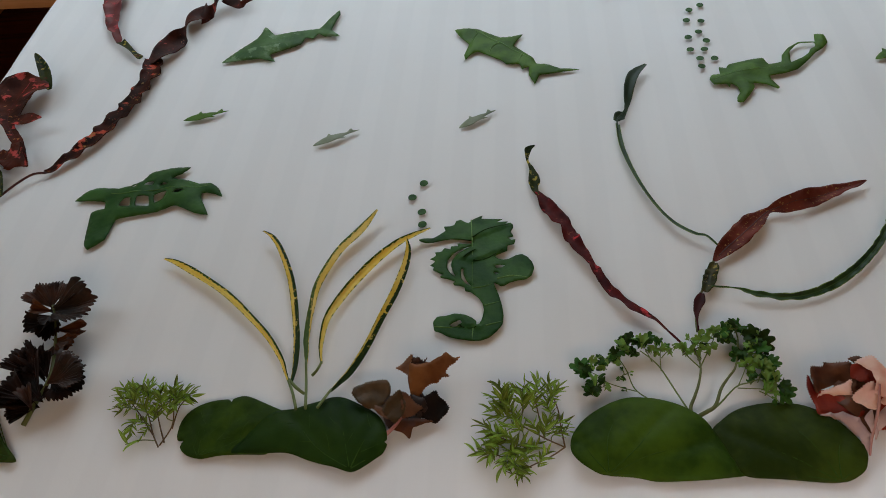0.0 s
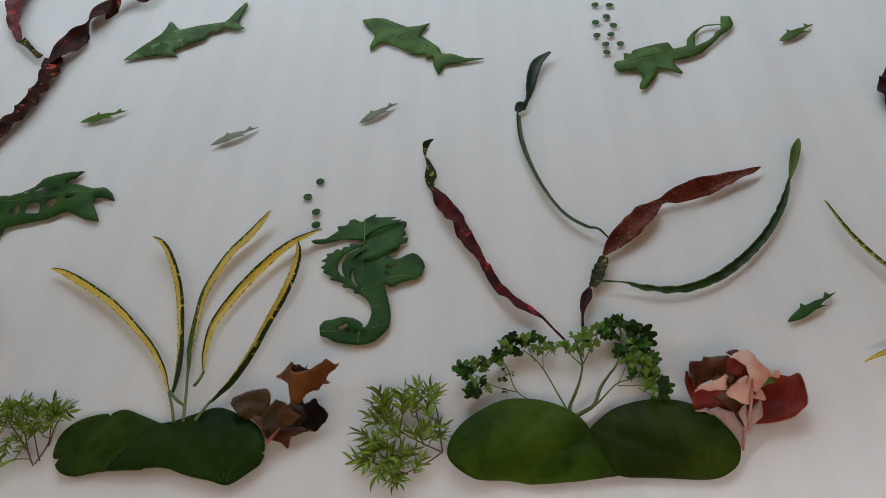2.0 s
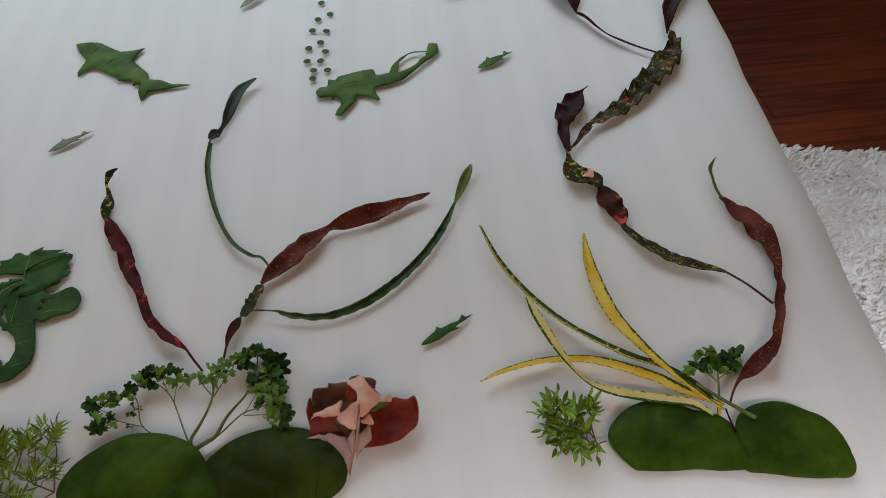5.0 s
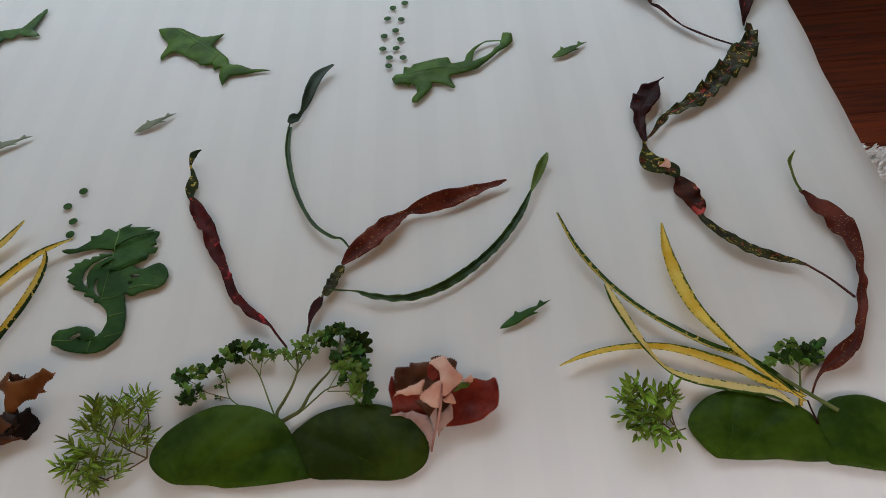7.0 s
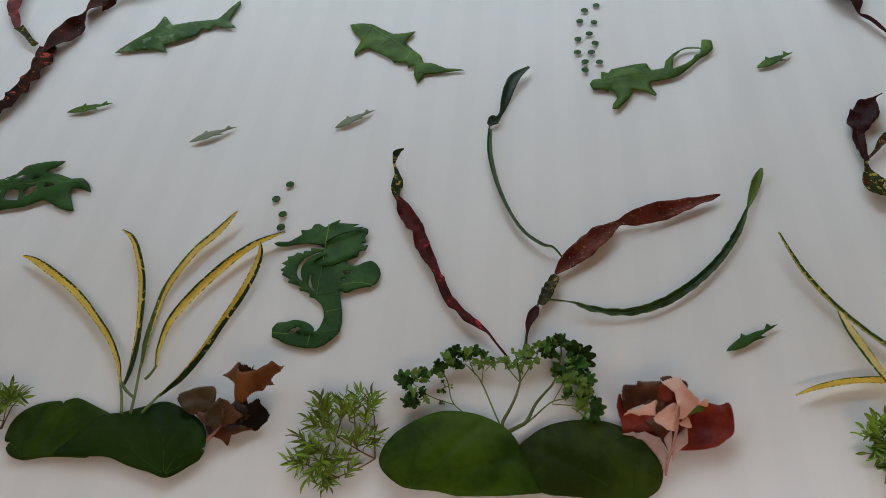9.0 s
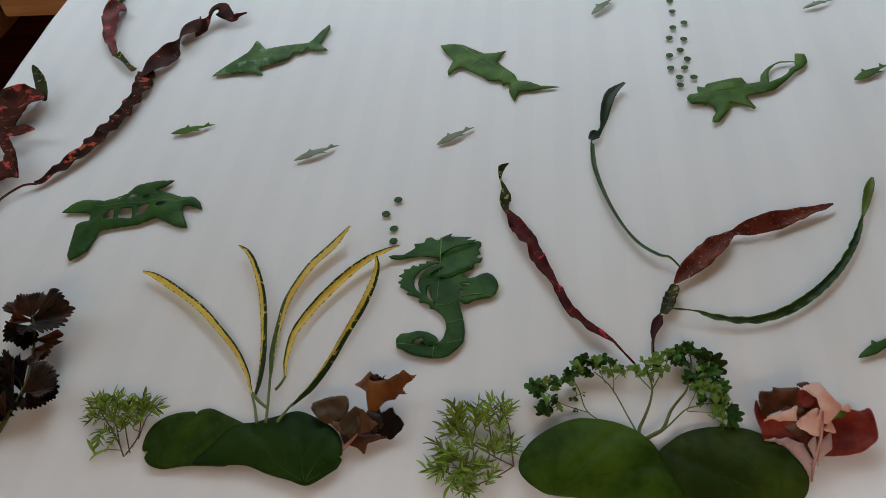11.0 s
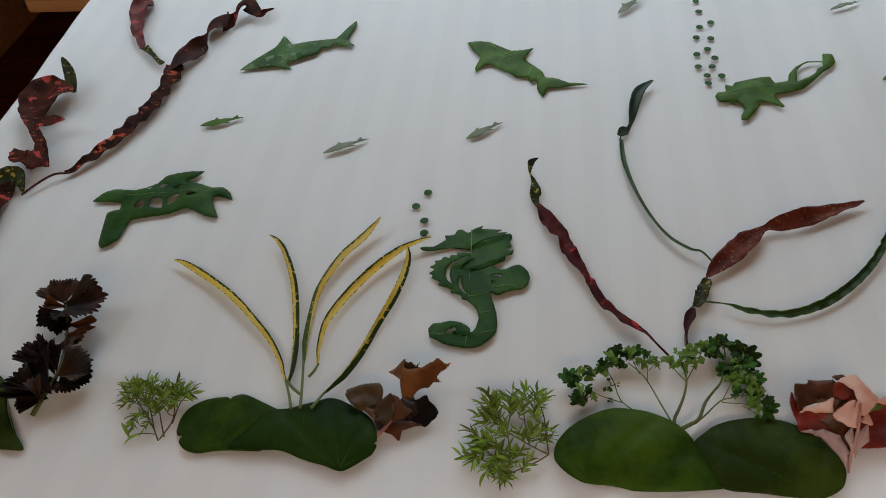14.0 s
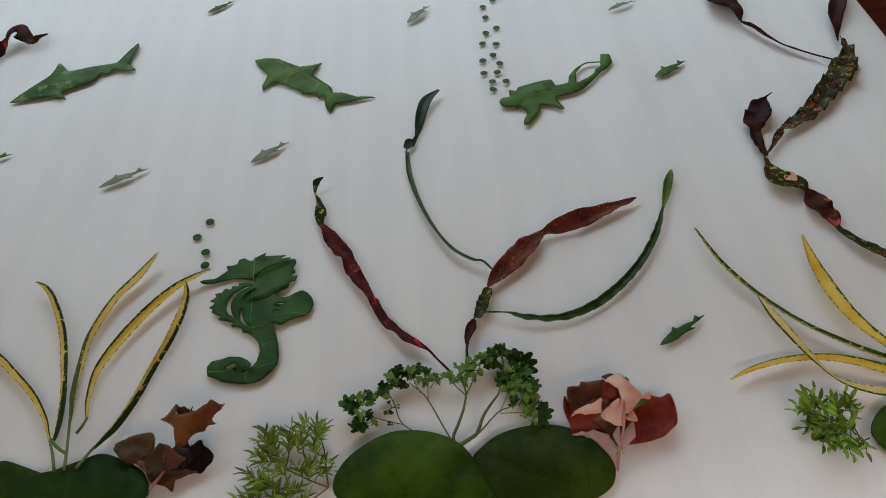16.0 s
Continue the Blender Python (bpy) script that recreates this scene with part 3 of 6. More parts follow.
window("window_3", 0, Y1 + 0.10, -0.55, 1.35, 0.9, 2.1)
window("added_window_4", 1, X1 + 0.10, -0.2, 1.8, 1.05, 2.4)

# floor: boards on a dark bed
bm = bmesh.new()
box(bm, (X0, Y0, -0.06), (X1, Y1, -0.012))
floor = tagged(from_bmesh("floor", bm, M["joint"]), "dark red-brown polished wooden floorboards", "floor", kind="structure")

# ---- bed ----
BED_LEFT, BED_RIGHT, BED_FOOT, BED_HEAD = -0.384, 0.606, 0.02, 1.97
BED_MID = (BED_LEFT + BED_RIGHT) / 2
TURN = Matrix.Rotation(radians(BED_TURN), 4, "Z")


def bed():
    """A single bed with a white sheet drawn over it and hanging down its sides."""
    top = tagged(new("bed"), "single bed under a smooth white striped cotton sheet", "bed")
    rng = random.Random(5)
    nx, ny = 150, 260
    drop = [(0.0, 0.0), (0.012, 0.0008), (0.024, 0.0035), (0.034, 0.009), (0.042, 0.017), (0.047, 0.030), (0.050, 0.07), (0.054, 0.16), (0.060, 0.30), (0.064, 0.46)]
    inner = 0.046

    def lines(lo, hi, n):
        mid = [lo + inner + (hi - lo - 2 * inner) * i / n for i in range(n + 1)]
        return [(lo + inner - a, b) for a, b in drop[::-1][:-1]] + [(m, 0.0) for m in mid] + [(hi - inner + a, b) for a, b in drop[1:]]

    xs, ys = lines(BED_LEFT, BED_RIGHT, nx), lines(BED_FOOT, BED_HEAD, ny)
    verts = []
    for y, dy in ys:
        for x, dx in xs:
            down = min(max(dx, dy), 0.5)
            sag = 0.0007 * (1 + noise.noise((x * 7, y * 5, 2.0))) + 0.0004 * (1 + noise.noise((x * 31, y * 12, 5.0)))
            wide = max(0.0, min(1.0, (abs(x - BED_MID) - 0.38) / 0.1)) ** 2
            sag += 0.0035 * wide * (1 + noise.noise((x * 3, y * 6, 7.0)))
            side = 1 if x > BED_MID else -1
            flare = (0.040 if side > 0 else 0.022) * (y - 0.70)
            out = flare + 0.0035 * noise.noise((3.0, y * 5, 1.0 if side < 0 else 9.0)) + 0.0015 * noise.noise((3.0, y * 17, 1.0 if side < 0 else 9.0))
            fold = 0.012 * min(1, down * 4) * math.sin(y * 34 + 3 * noise.noise((y * 3, 1, 1)))
            k = min(1.0, max(0.0, (abs(x - BED_MID) - 0.30) / 0.17))
            verts.append((x + (out * k * k + fold) * side, y, 0.5512 - 0.0004 - sag - down))
    n = len(xs)
    faces = [(j * n + i, j * n + i + 1, (j + 1) * n + i + 1, (j + 1) * n + i) for j in range(len(ys) - 1) for i in range(n - 1)]
    sheet = under(mesh_object("sheet", verts, faces, M["sheet"]), top, "white cotton sheet with faint satin stripes")
    bm = bmesh.new()
    box(bm, (BED_LEFT + 0.03, BED_FOOT + 0.03, 0.30), (BED_RIGHT - 0.03, BED_HEAD - 0.03, 0.53), 0.02)
    under(from_bmesh("mattress", bm, M["mattress"]), top)
    bm = bmesh.new()
    box(bm, (BED_LEFT + 0.04, BED_FOOT + 0.04, 0.0), (BED_RIGHT - 0.04, BED_HEAD - 0.04, 0.298), 0.01)
    under(from_bmesh("base", bm, M["desk_dark"]), top)
    top.matrix_world = TURN


bed()


# ---- bedside table with the telephone's cord, rug ----
def bedside_table():
    table = tagged(new("bedside_table"), "brown wooden bedside table with a shallow hanging drawer", "bedside table")
    x0, x1, y0, y1 = -1.15, -0.43, 1.085, 2.02
    for name, lo, hi, mat, label in (
        ("tabletop", (x0, y0, 0.500), (x1, y1, 0.522), "desk", "light brown wooden top"),
        ("drawer", (-0.567, y0 + 0.002, 0.440), (x1 - 0.002, 1.52, 0.4995), "desk_dark", "shallow wooden drawer"),
        ("side_panel", (x0, y0 + 0.03, 0.0), (x0 + 0.022, y1, 0.4995), "desk_dark", ""),
        ("side_panel", (x1 - 0.024, y1 - 0.05, 0.0), (x1 - 0.002, y1, 0.4415), "desk_dark", ""),
        ("back_panel", (x0 + 0.0225, y1 - 0.02, 0.05), (x1 - 0.0245, y1, 0.4995), "desk_dark", ""),
    ):
        bm = bmesh.new()
        box(bm, lo, hi, 0.002)
        under(from_bmesh(name, bm, M[mat]), table, label)
    # dark strip standing for the shade in the gap left of the drawer
    bm = bmesh.new()
    box(bm, (-0.5735, y0 + 0.006, 0.445), (-0.5675, y0 + 0.10, 0.4995), 0.001)
    under(from_bmesh("runner", bm, M["joint"]), table, "dark strip for the shaded gap beside the drawer")
    table.matrix_world = TURN


def telephone_cord():
    """A coiled cord that hangs over the table's edge in a loop."""
    path = [(-0.544, 1.252, 0.530), (-0.554, 1.142, 0.530), (-0.560, 1.084, 0.528), (-0.563, 1.074, 0.506), (-0.560, 1.072, 0.490), (-0.551, 1.072, 0.482), (-0.540, 1.072, 0.483), (-0.533, 1.072, 0.493), (-0.536, 1.075, 0.507), (-0.547, 1.081, 0.523), (-0.551, 1.122, 0.532), (-0.529, 1.192, 0.530)]
    line = spline([(x, y, z) for x, y, z in path], 60)[0]
    dense = np.stack([np.interp(np.linspace(0, 59, 1400), np.arange(60), line[:, k]) for k in range(3)], 1)
    far = np.r_[0, np.cumsum(np.linalg.norm(np.diff(dense, axis=0), axis=1))]
    cu = bpy.data.curves.new("telephone_cord", "CURVE")
    cu.dimensions, cu.bevel_depth, cu.bevel_resolution = "3D", 0.0011, 1
    sp = cu.splines.new("POLY")
    sp.points.add(1399)
    for i in range(1400):
        t = Vector(dense[min(i + 2, 1399)] - dense[max(i - 2, 0)]).normalized()
        a = t.cross(Vector((0.3, 1, 0.2))).normalized()
        b = t.cross(a)
        turn = far[i] / 0.0030 * 2 * math.pi
        p = Vector(dense[i]) + (a * math.cos(turn) + b * math.sin(turn)) * 0.0030
        sp.points[i].co = (*p, 1)
    cu.materials.append(M["cord"])
    cord = tagged(new("telephone_cord", cu), "black coiled telephone cord hanging over the table edge", "cord")
    cord.matrix_world = TURN


def rug():
    mat = tagged(new("rug"), "white shaggy rug lying on the wooden floor", "rug")
    rng = random.Random(11)
    x0, x1, y0, y1 = 0.74, 1.65, -0.1, 1.23
    bm = bmesh.new()
    box(bm, (x0, y0, -0.004), (x1, y1, 0.012), 0.003)
    under(from_bmesh("backing", bm, M["rug"]), mat)
    verts, faces = [], []
    for _ in range(52000):
        x, y = rng.uniform(x0, x1), rng.uniform(y0, y1)
        r, h = rng.uniform(0.0020, 0.0036), rng.uniform(0.006, 0.015) + 0.006 * noise.noise((x * 30, y * 30, 0))
        a, lean = 3 * noise.noise((x * 22, y * 22, 3)) + rng.uniform(-0.7, 0.7), rng.uniform(0.004, 0.012)
        b, n = rng.uniform(0, 6.28), len(verts)
        for k in range(3):
            verts.append((x + r * math.cos(b + 2.1 * k), y + r * math.sin(b + 2.1 * k), 0.010))
        mx, my = x + 0.5 * lean * math.cos(a), y + 0.5 * lean * math.sin(a)
        for k in range(3):
            verts.append((mx + 1.3 * r * math.cos(b + 2.1 * k), my + 1.3 * r * math.sin(b + 2.1 * k), 0.010 + 0.75 * h))
        verts.append((x + 1.2 * lean * math.cos(a), y + 1.2 * lean * math.sin(a), 0.010 + h))
        for k in range(3):
            m = (k + 1) % 3
            faces += [(n + k, n + m, n + 3 + m, n + 3 + k), (n + 3 + k, n + 3 + m, n + 6)]
    pile = under(mesh_object("shag", verts, faces, M["rug"]), mat, "deep white shaggy surface")
    tagged(pile, kind="stuff")
    mat.matrix_world = Matrix.Translation((-0.17, 0.22, 0.004)) @ Matrix.Rotation(radians(-16), 4, "Z")


bedside_table()
telephone_cord()
rug()


# ---- the picture of leaves: animals cut from leaves ----
def cutout(name, label, outline, material, holes=(), seed=1, amount=1.2, veins=(), vein_wide=0.7, step=1.2, height=None, vein_mat="cut_vein", fill=3.0, curl=0.35, category="leaf cutout", crease_shades=()):
    height = height or lying(outline, seed, amount)
    ob = flat_piece(name, outline, M[material], holes, height, step, fill, curl=curl)
    for line in veins:
        vein(line, height, ob, M[vein_mat], vein_wide)
    # dark strips laid on for the shade in cuts and folds
    for line in crease_shades:
        vein(line, lambda x, y: height(x, y) - 0.1, ob, M["big_dark"], 0.9, "crease")
    return tagged(ob, label, category)


cutout("leaf_shark", "shark shape cut from a green leaf", [(-99.2, 772.7), (-88.5, 789), (-73, 808.5), (-69.9, 818.4), (-68.3, 827.6), (-65.2, 825.3), (-57, 812.3), (-39.9, 815.9), (-17.7, 818.1), (-9.1, 835), (-1.3, 848.2), (0.1, 840.5), (-3.4, 828.2), (-6.1, 814), (1.6, 802.4), (-11.6, 803.5), (-17.6, 809), (-21.9, 801.3), (-28.6, 803.9), (-32.3, 793.3), (-41, 788.2), (-57.9, 779.9), (-52.2, 768.2), (-66.3, 774.9), (-80.2, 774)], "cut_soft", seed=2, amount=1.4,
       veins=[])
cutout("leaf_shark", "shark shape cut from a green leaf with a pale midrib", [(104.1, 796.8), (114.3, 797.9), (123.9, 795.2), (132.8, 786.7), (142.6, 778.4), (152.5, 778.5), (161.9, 780.6), (156.6, 771.7), (153.4, 763.6), (166.9, 743), (169.2, 733.3), (177.5, 731), (187.6, 723.5), (196.7, 722.1), (202.5, 720), (193.2, 719), (181.2, 717.3), (170.1, 716.4), (164.9, 704.5), (161.4, 717.8), (162.4, 729.5), (156.7, 726.5), (155.1, 734.3), (144.8, 735.9), (140.7, 742.3), (122.7, 758.7), (116.3, 755.6), (111.5, 747.9), (110.5, 755.1), (115.3, 771.2), (108.8, 783)], "cut", seed=3, amount=1.2,
       veins=[[(121.8, 792.4), (142.3, 767.2), (165.4, 741.3)], [(123.8, 788.4), (117.8, 774.7)], [(140.3, 767.4), (134.4, 762.4), (131.4, 755.4)], [(158.6, 749.7), (154.8, 737.8)]], vein_wide=1.0)
cutout("leaf_shark", "large shark shape cut from a dark green leaf", [(382.1, 894.5), (393.7, 912.2), (412.3, 927.1), (417.4, 949.2), (421.3, 941.1), (427, 934.1), (453.9, 942.2), (467.7, 950.8), (478.2, 963.8), (486.1, 973.5), (487.9, 970.5), (477.9, 947), (487.4, 938.2), (476.3, 933.2), (464.1, 938.5), (451.3, 923.8), (448.5, 918), (427.8, 905.9), (414.2, 898), (427.3, 896.5), (427.9, 889.5), (417.9, 890.6), (410.4, 897.2), (389.2, 893.7)], "cut", seed=4, amount=1.2)
cutout("leaf_ray", "winged fish shape with holes cut from a green leaf", [(-178.5, 599.5), (-172, 609.2), (-164, 612.2), (-149, 610.2), (-140.2, 612.5), (-132.6, 617), (-127.4, 625.7), (-111.8, 629.8), (-98.9, 629.2), (-104, 622.5), (-110.9, 618), (-98.7, 614.1), (-88.5, 609), (-79.7, 608.6), (-73.3, 601.8), (-69.4, 592.6), (-76.9, 596.7), (-84.6, 598.3), (-84.4, 591.9), (-76.6, 574.1), (-86.6, 576.9), (-98.5, 584.8), (-103.4, 586.9), (-114.7, 581), (-131.1, 578.5), (-142.4, 575.8), (-145.3, 555.9), (-154.8, 546.9), (-158.8, 552.2), (-161, 568.5), (-162.5, 585.3), (-154, 588.8), (-155.5, 596), (-167, 598.4)], "cut_blue",
       holes=[[(-143.3, 589.7), (-141.3, 597.3), (-136.4, 597.2), (-134.6, 586.8), (-140.3, 587)], [(-130.8, 587.3), (-131.5, 597), (-123.9, 598), (-121.7, 587.6)], [(-118.3, 590.6), (-119.8, 599.1), (-110.4, 600), (-112.4, 593)], [(-105.4, 597.9), (-103, 601.7), (-97.9, 600.8), (-101.9, 597.7)], [(-139.4, 609.8), (-134.8, 612.3), (-136, 609)], [(-129.7, 610.1), (-127.5, 613.3), (-123.1, 613.8), (-123.8, 609.8)], [(-118.4, 609.6), (-116.3, 613.5), (-112.2, 611.3), (-115.7, 609.5)]],
       seed=5, amount=1.8, veins=[[(-152, 603), (-121.1, 603.7), (-81.8, 604.7)]], vein_wide=0.6)
cutout("leaf_diver", "swimmer shape with a long strap cut from a green leaf", [(300.3, 692.6), (303.5, 697.9), (309.7, 698.3), (311.2, 707.7), (316.5, 705.7), (319.7, 710.3), (337.7, 714.8), (348, 715.7), (350.1, 706.7), (360.5, 708.4), (363.8, 717.8), (371.8, 728), (382.4, 734.8), (393.7, 734), (395, 733.9), (398.1, 744.8), (405.3, 743.3), (404.4, 731.5), (398.1, 723.6), (390.9, 718.4), (380.4, 707), (369.8, 696.7), (358.2, 692.8), (347.1, 691.2), (346.2, 685.8), (349.2, 674.4), (347.2, 673), (340.6, 680.1), (331.6, 683), (331, 677), (325.3, 668.4), (317.6, 658.7), (313.3, 659.6), (314.6, 665.4), (318.5, 671.8), (318.2, 680), (314.8, 684), (312.6, 679.6), (311.5, 684.2), (302.2, 684.8)], "cut",
       holes=[[(366.9, 704.7), (370.9, 721.4), (378.1, 730.1), (383.1, 732.2), (393.5, 731.9), (392.6, 725.7), (387.8, 722.7), (385.2, 718), (377, 710.4)]], seed=6, amount=1.4, step=0.9, fill=2.4, veins=[[(303.6, 691.6), (331.1, 699.2), (361.4, 700.3)]], vein_wide=0.5)
SEAHORSE = (
    [(71.5, 533.9), (74.5, 534.9), (81.1, 534.6), (85.5, 537.7), (89.3, 540.9), (88.4, 544.8), (92.6, 544.6), (95.3, 545.6), (96.8, 549.5), (99.9, 550.5), (102.6, 548.1), (104.9, 546.9), (108.4, 550.1), (114.6, 552.7), (113.4, 549.9), (118, 549.1), (127.6, 548.1), (123.7, 545.5), (131, 544.6), (129, 542.5), (134, 542.8), (134.2, 539), (132.2, 535.2), (133.6, 530.8), (130.2, 529.9), (132, 527.7), (134.7, 528.1), (133.4, 523.9), (129.3, 523), (128.5, 518.3), (124, 515.9), (120.3, 514)]
    + [(122.5, 511.3), (125.8, 510.2), (129.1, 510.6), (133.5, 513), (137.5, 513.8), (140.7, 511.2), (143.4, 506.5), (144.3, 501.5), (142.2, 495.1), (138.2, 491.8), (132.9, 491.1), (127.9, 489.8), (124.6, 487.5), (121.8, 487.5), (120.4, 489), (117.9, 490.6), (119, 486.2), (120.6, 479.5), (121.9, 471.1), (122.2, 463.4), (121.1, 456.8), (117.6, 451.6), (112.6, 447), (107.5, 445.4), (101.5, 445.5), (94.7, 447.4), (88.5, 449.7), (84.3, 452.8), (80.5, 454.7), (79.8, 461.4), (82.4, 465.8), (87.3, 466.1), (92.8, 467.4), (99.4, 465.8), (103.6, 462.5), (105.7, 459.4), (105.7, 456.7)]
    + [(107.4, 457.1), (109.1, 461.5), (110.8, 468.2), (110.1, 474.2), (108, 478.9), (105.2, 482.3), (103.4, 484.3), (100.2, 485.3), (99.8, 488.2), (96.5, 490.3), (93.6, 490.9), (92.8, 492.8), (94.6, 493.7), (89.8, 496.4), (85.4, 498), (85, 499.5), (86.8, 500.4), (83.1, 503.1), (80.4, 505.2), (81, 507.7), (78.7, 509.3), (80.9, 511.3), (81.9, 513.3), (78.9, 515), (81.8, 517), (82.8, 518.5), (82, 520.6), (86.1, 521), (88.3, 524.1), (92, 522.9), (92.7, 525.5), (97.2, 525.3), (96.8, 527.5), (102.1, 526.7), (106.2, 526), (106.6, 528.7), (104, 529.9), (98.3, 531.2), (92.6, 532.5), (86.9, 531.6), (81.2, 530.3), (76.7, 530.4), (73.2, 531.7)]
)


def seahorse_height(x, y):
    """The pieces lie over one another: each starts low and rises to its right-hand edge."""
    z = 0.4 + 0.6 * noise.noise((x / 14, y / 14, 3))
    for ax, ay, bx, by, up in SEAHORSE_STEPS:
        dx, dy = bx - ax, by - ay
        n = math.hypot(dx, dy)
        along, off = ((x - ax) * dx + (y - ay) * dy) / n, ((y - ay) * dx - (x - ax) * dy) / n
        if -2 < along < n + 2:
            z += up * max(0.0, 1 - off / 9) if off > 0 else 0.0
    return max(0.2, z)


SEAHORSE_STEPS = [(107, 531.2, 131.3, 541.1, 1.2), (100.4, 514, 108.5, 519.9, 1.1), (106.4, 510.2, 125.6, 518.8, 1.3), (95.8, 457.2, 105.4, 455.2, 1.4)]
cutout("leaf_seahorse", "seahorse shape with a notched crest cut from a green leaf", SEAHORSE, "cut_blue",
       holes=[[(106.3, 524.4), (99.6, 522.1), (93.7, 518.6), (90.1, 513), (89.5, 506.4), (91.5, 501.3), (94.5, 498.2), (92.9, 503.2), (92.1, 507.8), (92.7, 512.4), (95.2, 516.5), (99.6, 519.9)], [(98.4, 504.1), (99.8, 505), (99.6, 499.5), (101.1, 494), (104, 489.1), (100.8, 491.1), (98.2, 496.1)], [(119.9, 505.8), (123.1, 506.2), (126.4, 505.1), (123.8, 503.2), (120.6, 503.3)], [(118.7, 500.3), (122, 498.8), (119.8, 497.3)], [(89.3, 458.4), (92.6, 461), (96.1, 461.4), (97.2, 459.1), (95.8, 457.8), (91.7, 457.1)]],
       crease_shades=[[(107, 531.4), (114.5, 537.6), (122.9, 540.5), (131.3, 541.3)], [(100.4, 514.2), (104.8, 517.7), (108.5, 520.1)], [(106.4, 510.4), (115.2, 512.6), (125.6, 519)], [(105.5, 529.8), (100.2, 531.1), (94.4, 533)], [(95.8, 457.4), (100.6, 455.5), (105.4, 455.4)]], curl=0.3, seed=7, step=0.7, fill=2.0, height=seahorse_height, veins=[[(106.8, 549.6), (106.6, 530.3), (105.6, 509.4), (104.4, 485.7)], [(104.8, 487.6), (110.8, 487.9), (117.2, 489.6)], [(111.5, 472.3), (120.6, 474.9)], [(111.2, 456.1), (121.1, 459)], [(103.4, 454.6), (102.5, 446.4)], [(80.7, 457.8), (88.3, 456.7), (95.8, 457)], [(120.5, 493.9), (129.4, 495.5), (140, 493.2)]], vein_wide=0.7)



def minnow(nose, tail, material, label, arch=0.0, fat=1.0, flip=1, seed=1):
    """A small fish: a spindle with a back fin, a side fin and a forked tail, between nose and tail in mm; arch lifts its middle."""
    (ax, ay), (bx, by) = nose, tail
    d, s = Vector((bx - ax, by - ay)), Vector((-(by - ay), bx - ax)) * flip * fat
    shape = [(0, 0), (0.08, 0.055), (0.22, 0.10), (0.33, 0.12), (0.40, 0.20), (0.43, 0.11), (0.60, 0.085), (0.74, 0.045), (0.86, 0.15), (0.88, 0.05), (1, 0.02), (0.86, -0.01), (0.76, -0.02), (0.62, -0.05), (0.68, -0.12), (0.50, -0.09), (0.30, -0.11), (0.12, -0.07)]
    outline = [(ax + d.x * u + s.x * v, ay + d.y * u + s.y * v) for u, v in shape]

    def height(x, y):
        u = ((x - ax) * d.x + (y - ay) * d.y) / d.length_squared
        return 0.4 + 0.25 * arch * max(0.0, math.sin(math.pi * min(max(u, 0), 1))) + 0.5 * noise.noise((x / 9, y / 9, seed))
    ob = flat_piece("leaf_minnow", outline, M[material], (), height, 0.8, 1.8, 0.25)
    return tagged(ob, label, "leaf cutout", "small fish cut from leaves")


GREEN_FISH, PALE_FISH = "little fish cut from a green leaf", "little fish cut from a leaf, pale underside up"
for ends, mat, label, arch, fat in (
    ([(-116.8, 690.6), (-81.4, 699)], "cut", GREEN_FISH, 3, 1.0),
    ([(-8.6, 644.8), (26.3, 660.4)], "cut_pale", PALE_FISH, 5, 0.85),
    ([(102.3, 653.5), (132.2, 672.5)], "cut_pale", PALE_FISH, 4, 0.9),
    ([(58.3, 891), (84.1, 908.5)], "cut", GREEN_FISH, 2, 0.9),
    ([(241.5, 831.5), (267.1, 858.9)], "cut_pale", PALE_FISH, 8, 0.9),
    ([(425.1, 815.6), (455.1, 825.9)], "cut_pale", PALE_FISH, 9, 0.7),
    ([(432.2, 702.8), (465.5, 720.5)], "cut", GREEN_FISH, 2, 1.0),
    ([(345.9, 431.3), (380.3, 448.9)], "cut_blue", "fish cut from a dark green leaf", 2, 0.72),
):
    minnow(ends[0], ends[1], mat, label, arch, fat, 1, int(ends[0][0]))


def bubble_mesh():
    bm = bmesh.new()
    bmesh.ops.create_cone(bm, cap_ends=True, segments=20, radius1=0.0030, radius2=0.0029, depth=0.0005)
    me = bpy.data.meshes.new("leaf_bubble")
    bm.to_mesh(me)
    bm.free()
    me.materials.append(M["cut_blue"])
    return me


BUBBLE = bubble_mesh()
rng = random.Random(3)
for group, spots in (
    ("bubbles over the seahorse", [(75.2, 591.9), (67.1, 577.4), (73.6, 561.6), (73.9, 549)]),
    ("bubbles over the swimmer", [(319.8, 914.4), (319.1, 901.3), (327.4, 880.7), (312.8, 872.1), (325.6, 857.5), (314.4, 846.7), (313.4, 828), (319.8, 807.2), (308.8, 800.3), (302.8, 783.6), (314.6, 780.7), (308.5, 763.7), (298.2, 756.4), (311.6, 749.2), (295.7, 737.4), (306.9, 736.5), (300.3, 723.5), (311.6, 721.9), (299, 712.1)]),
):
    for x, y in spots:
        dot = new("leaf_bubble", BUBBLE)
        dot.matrix_world = pose(x * MM, y * MM, BED + 0.0004, rng.uniform(-4, 4), rng.uniform(-4, 4), rng.uniform(0, 360))
        tagged(dot, "small round green dot punched from a leaf", "leaf dot", group)


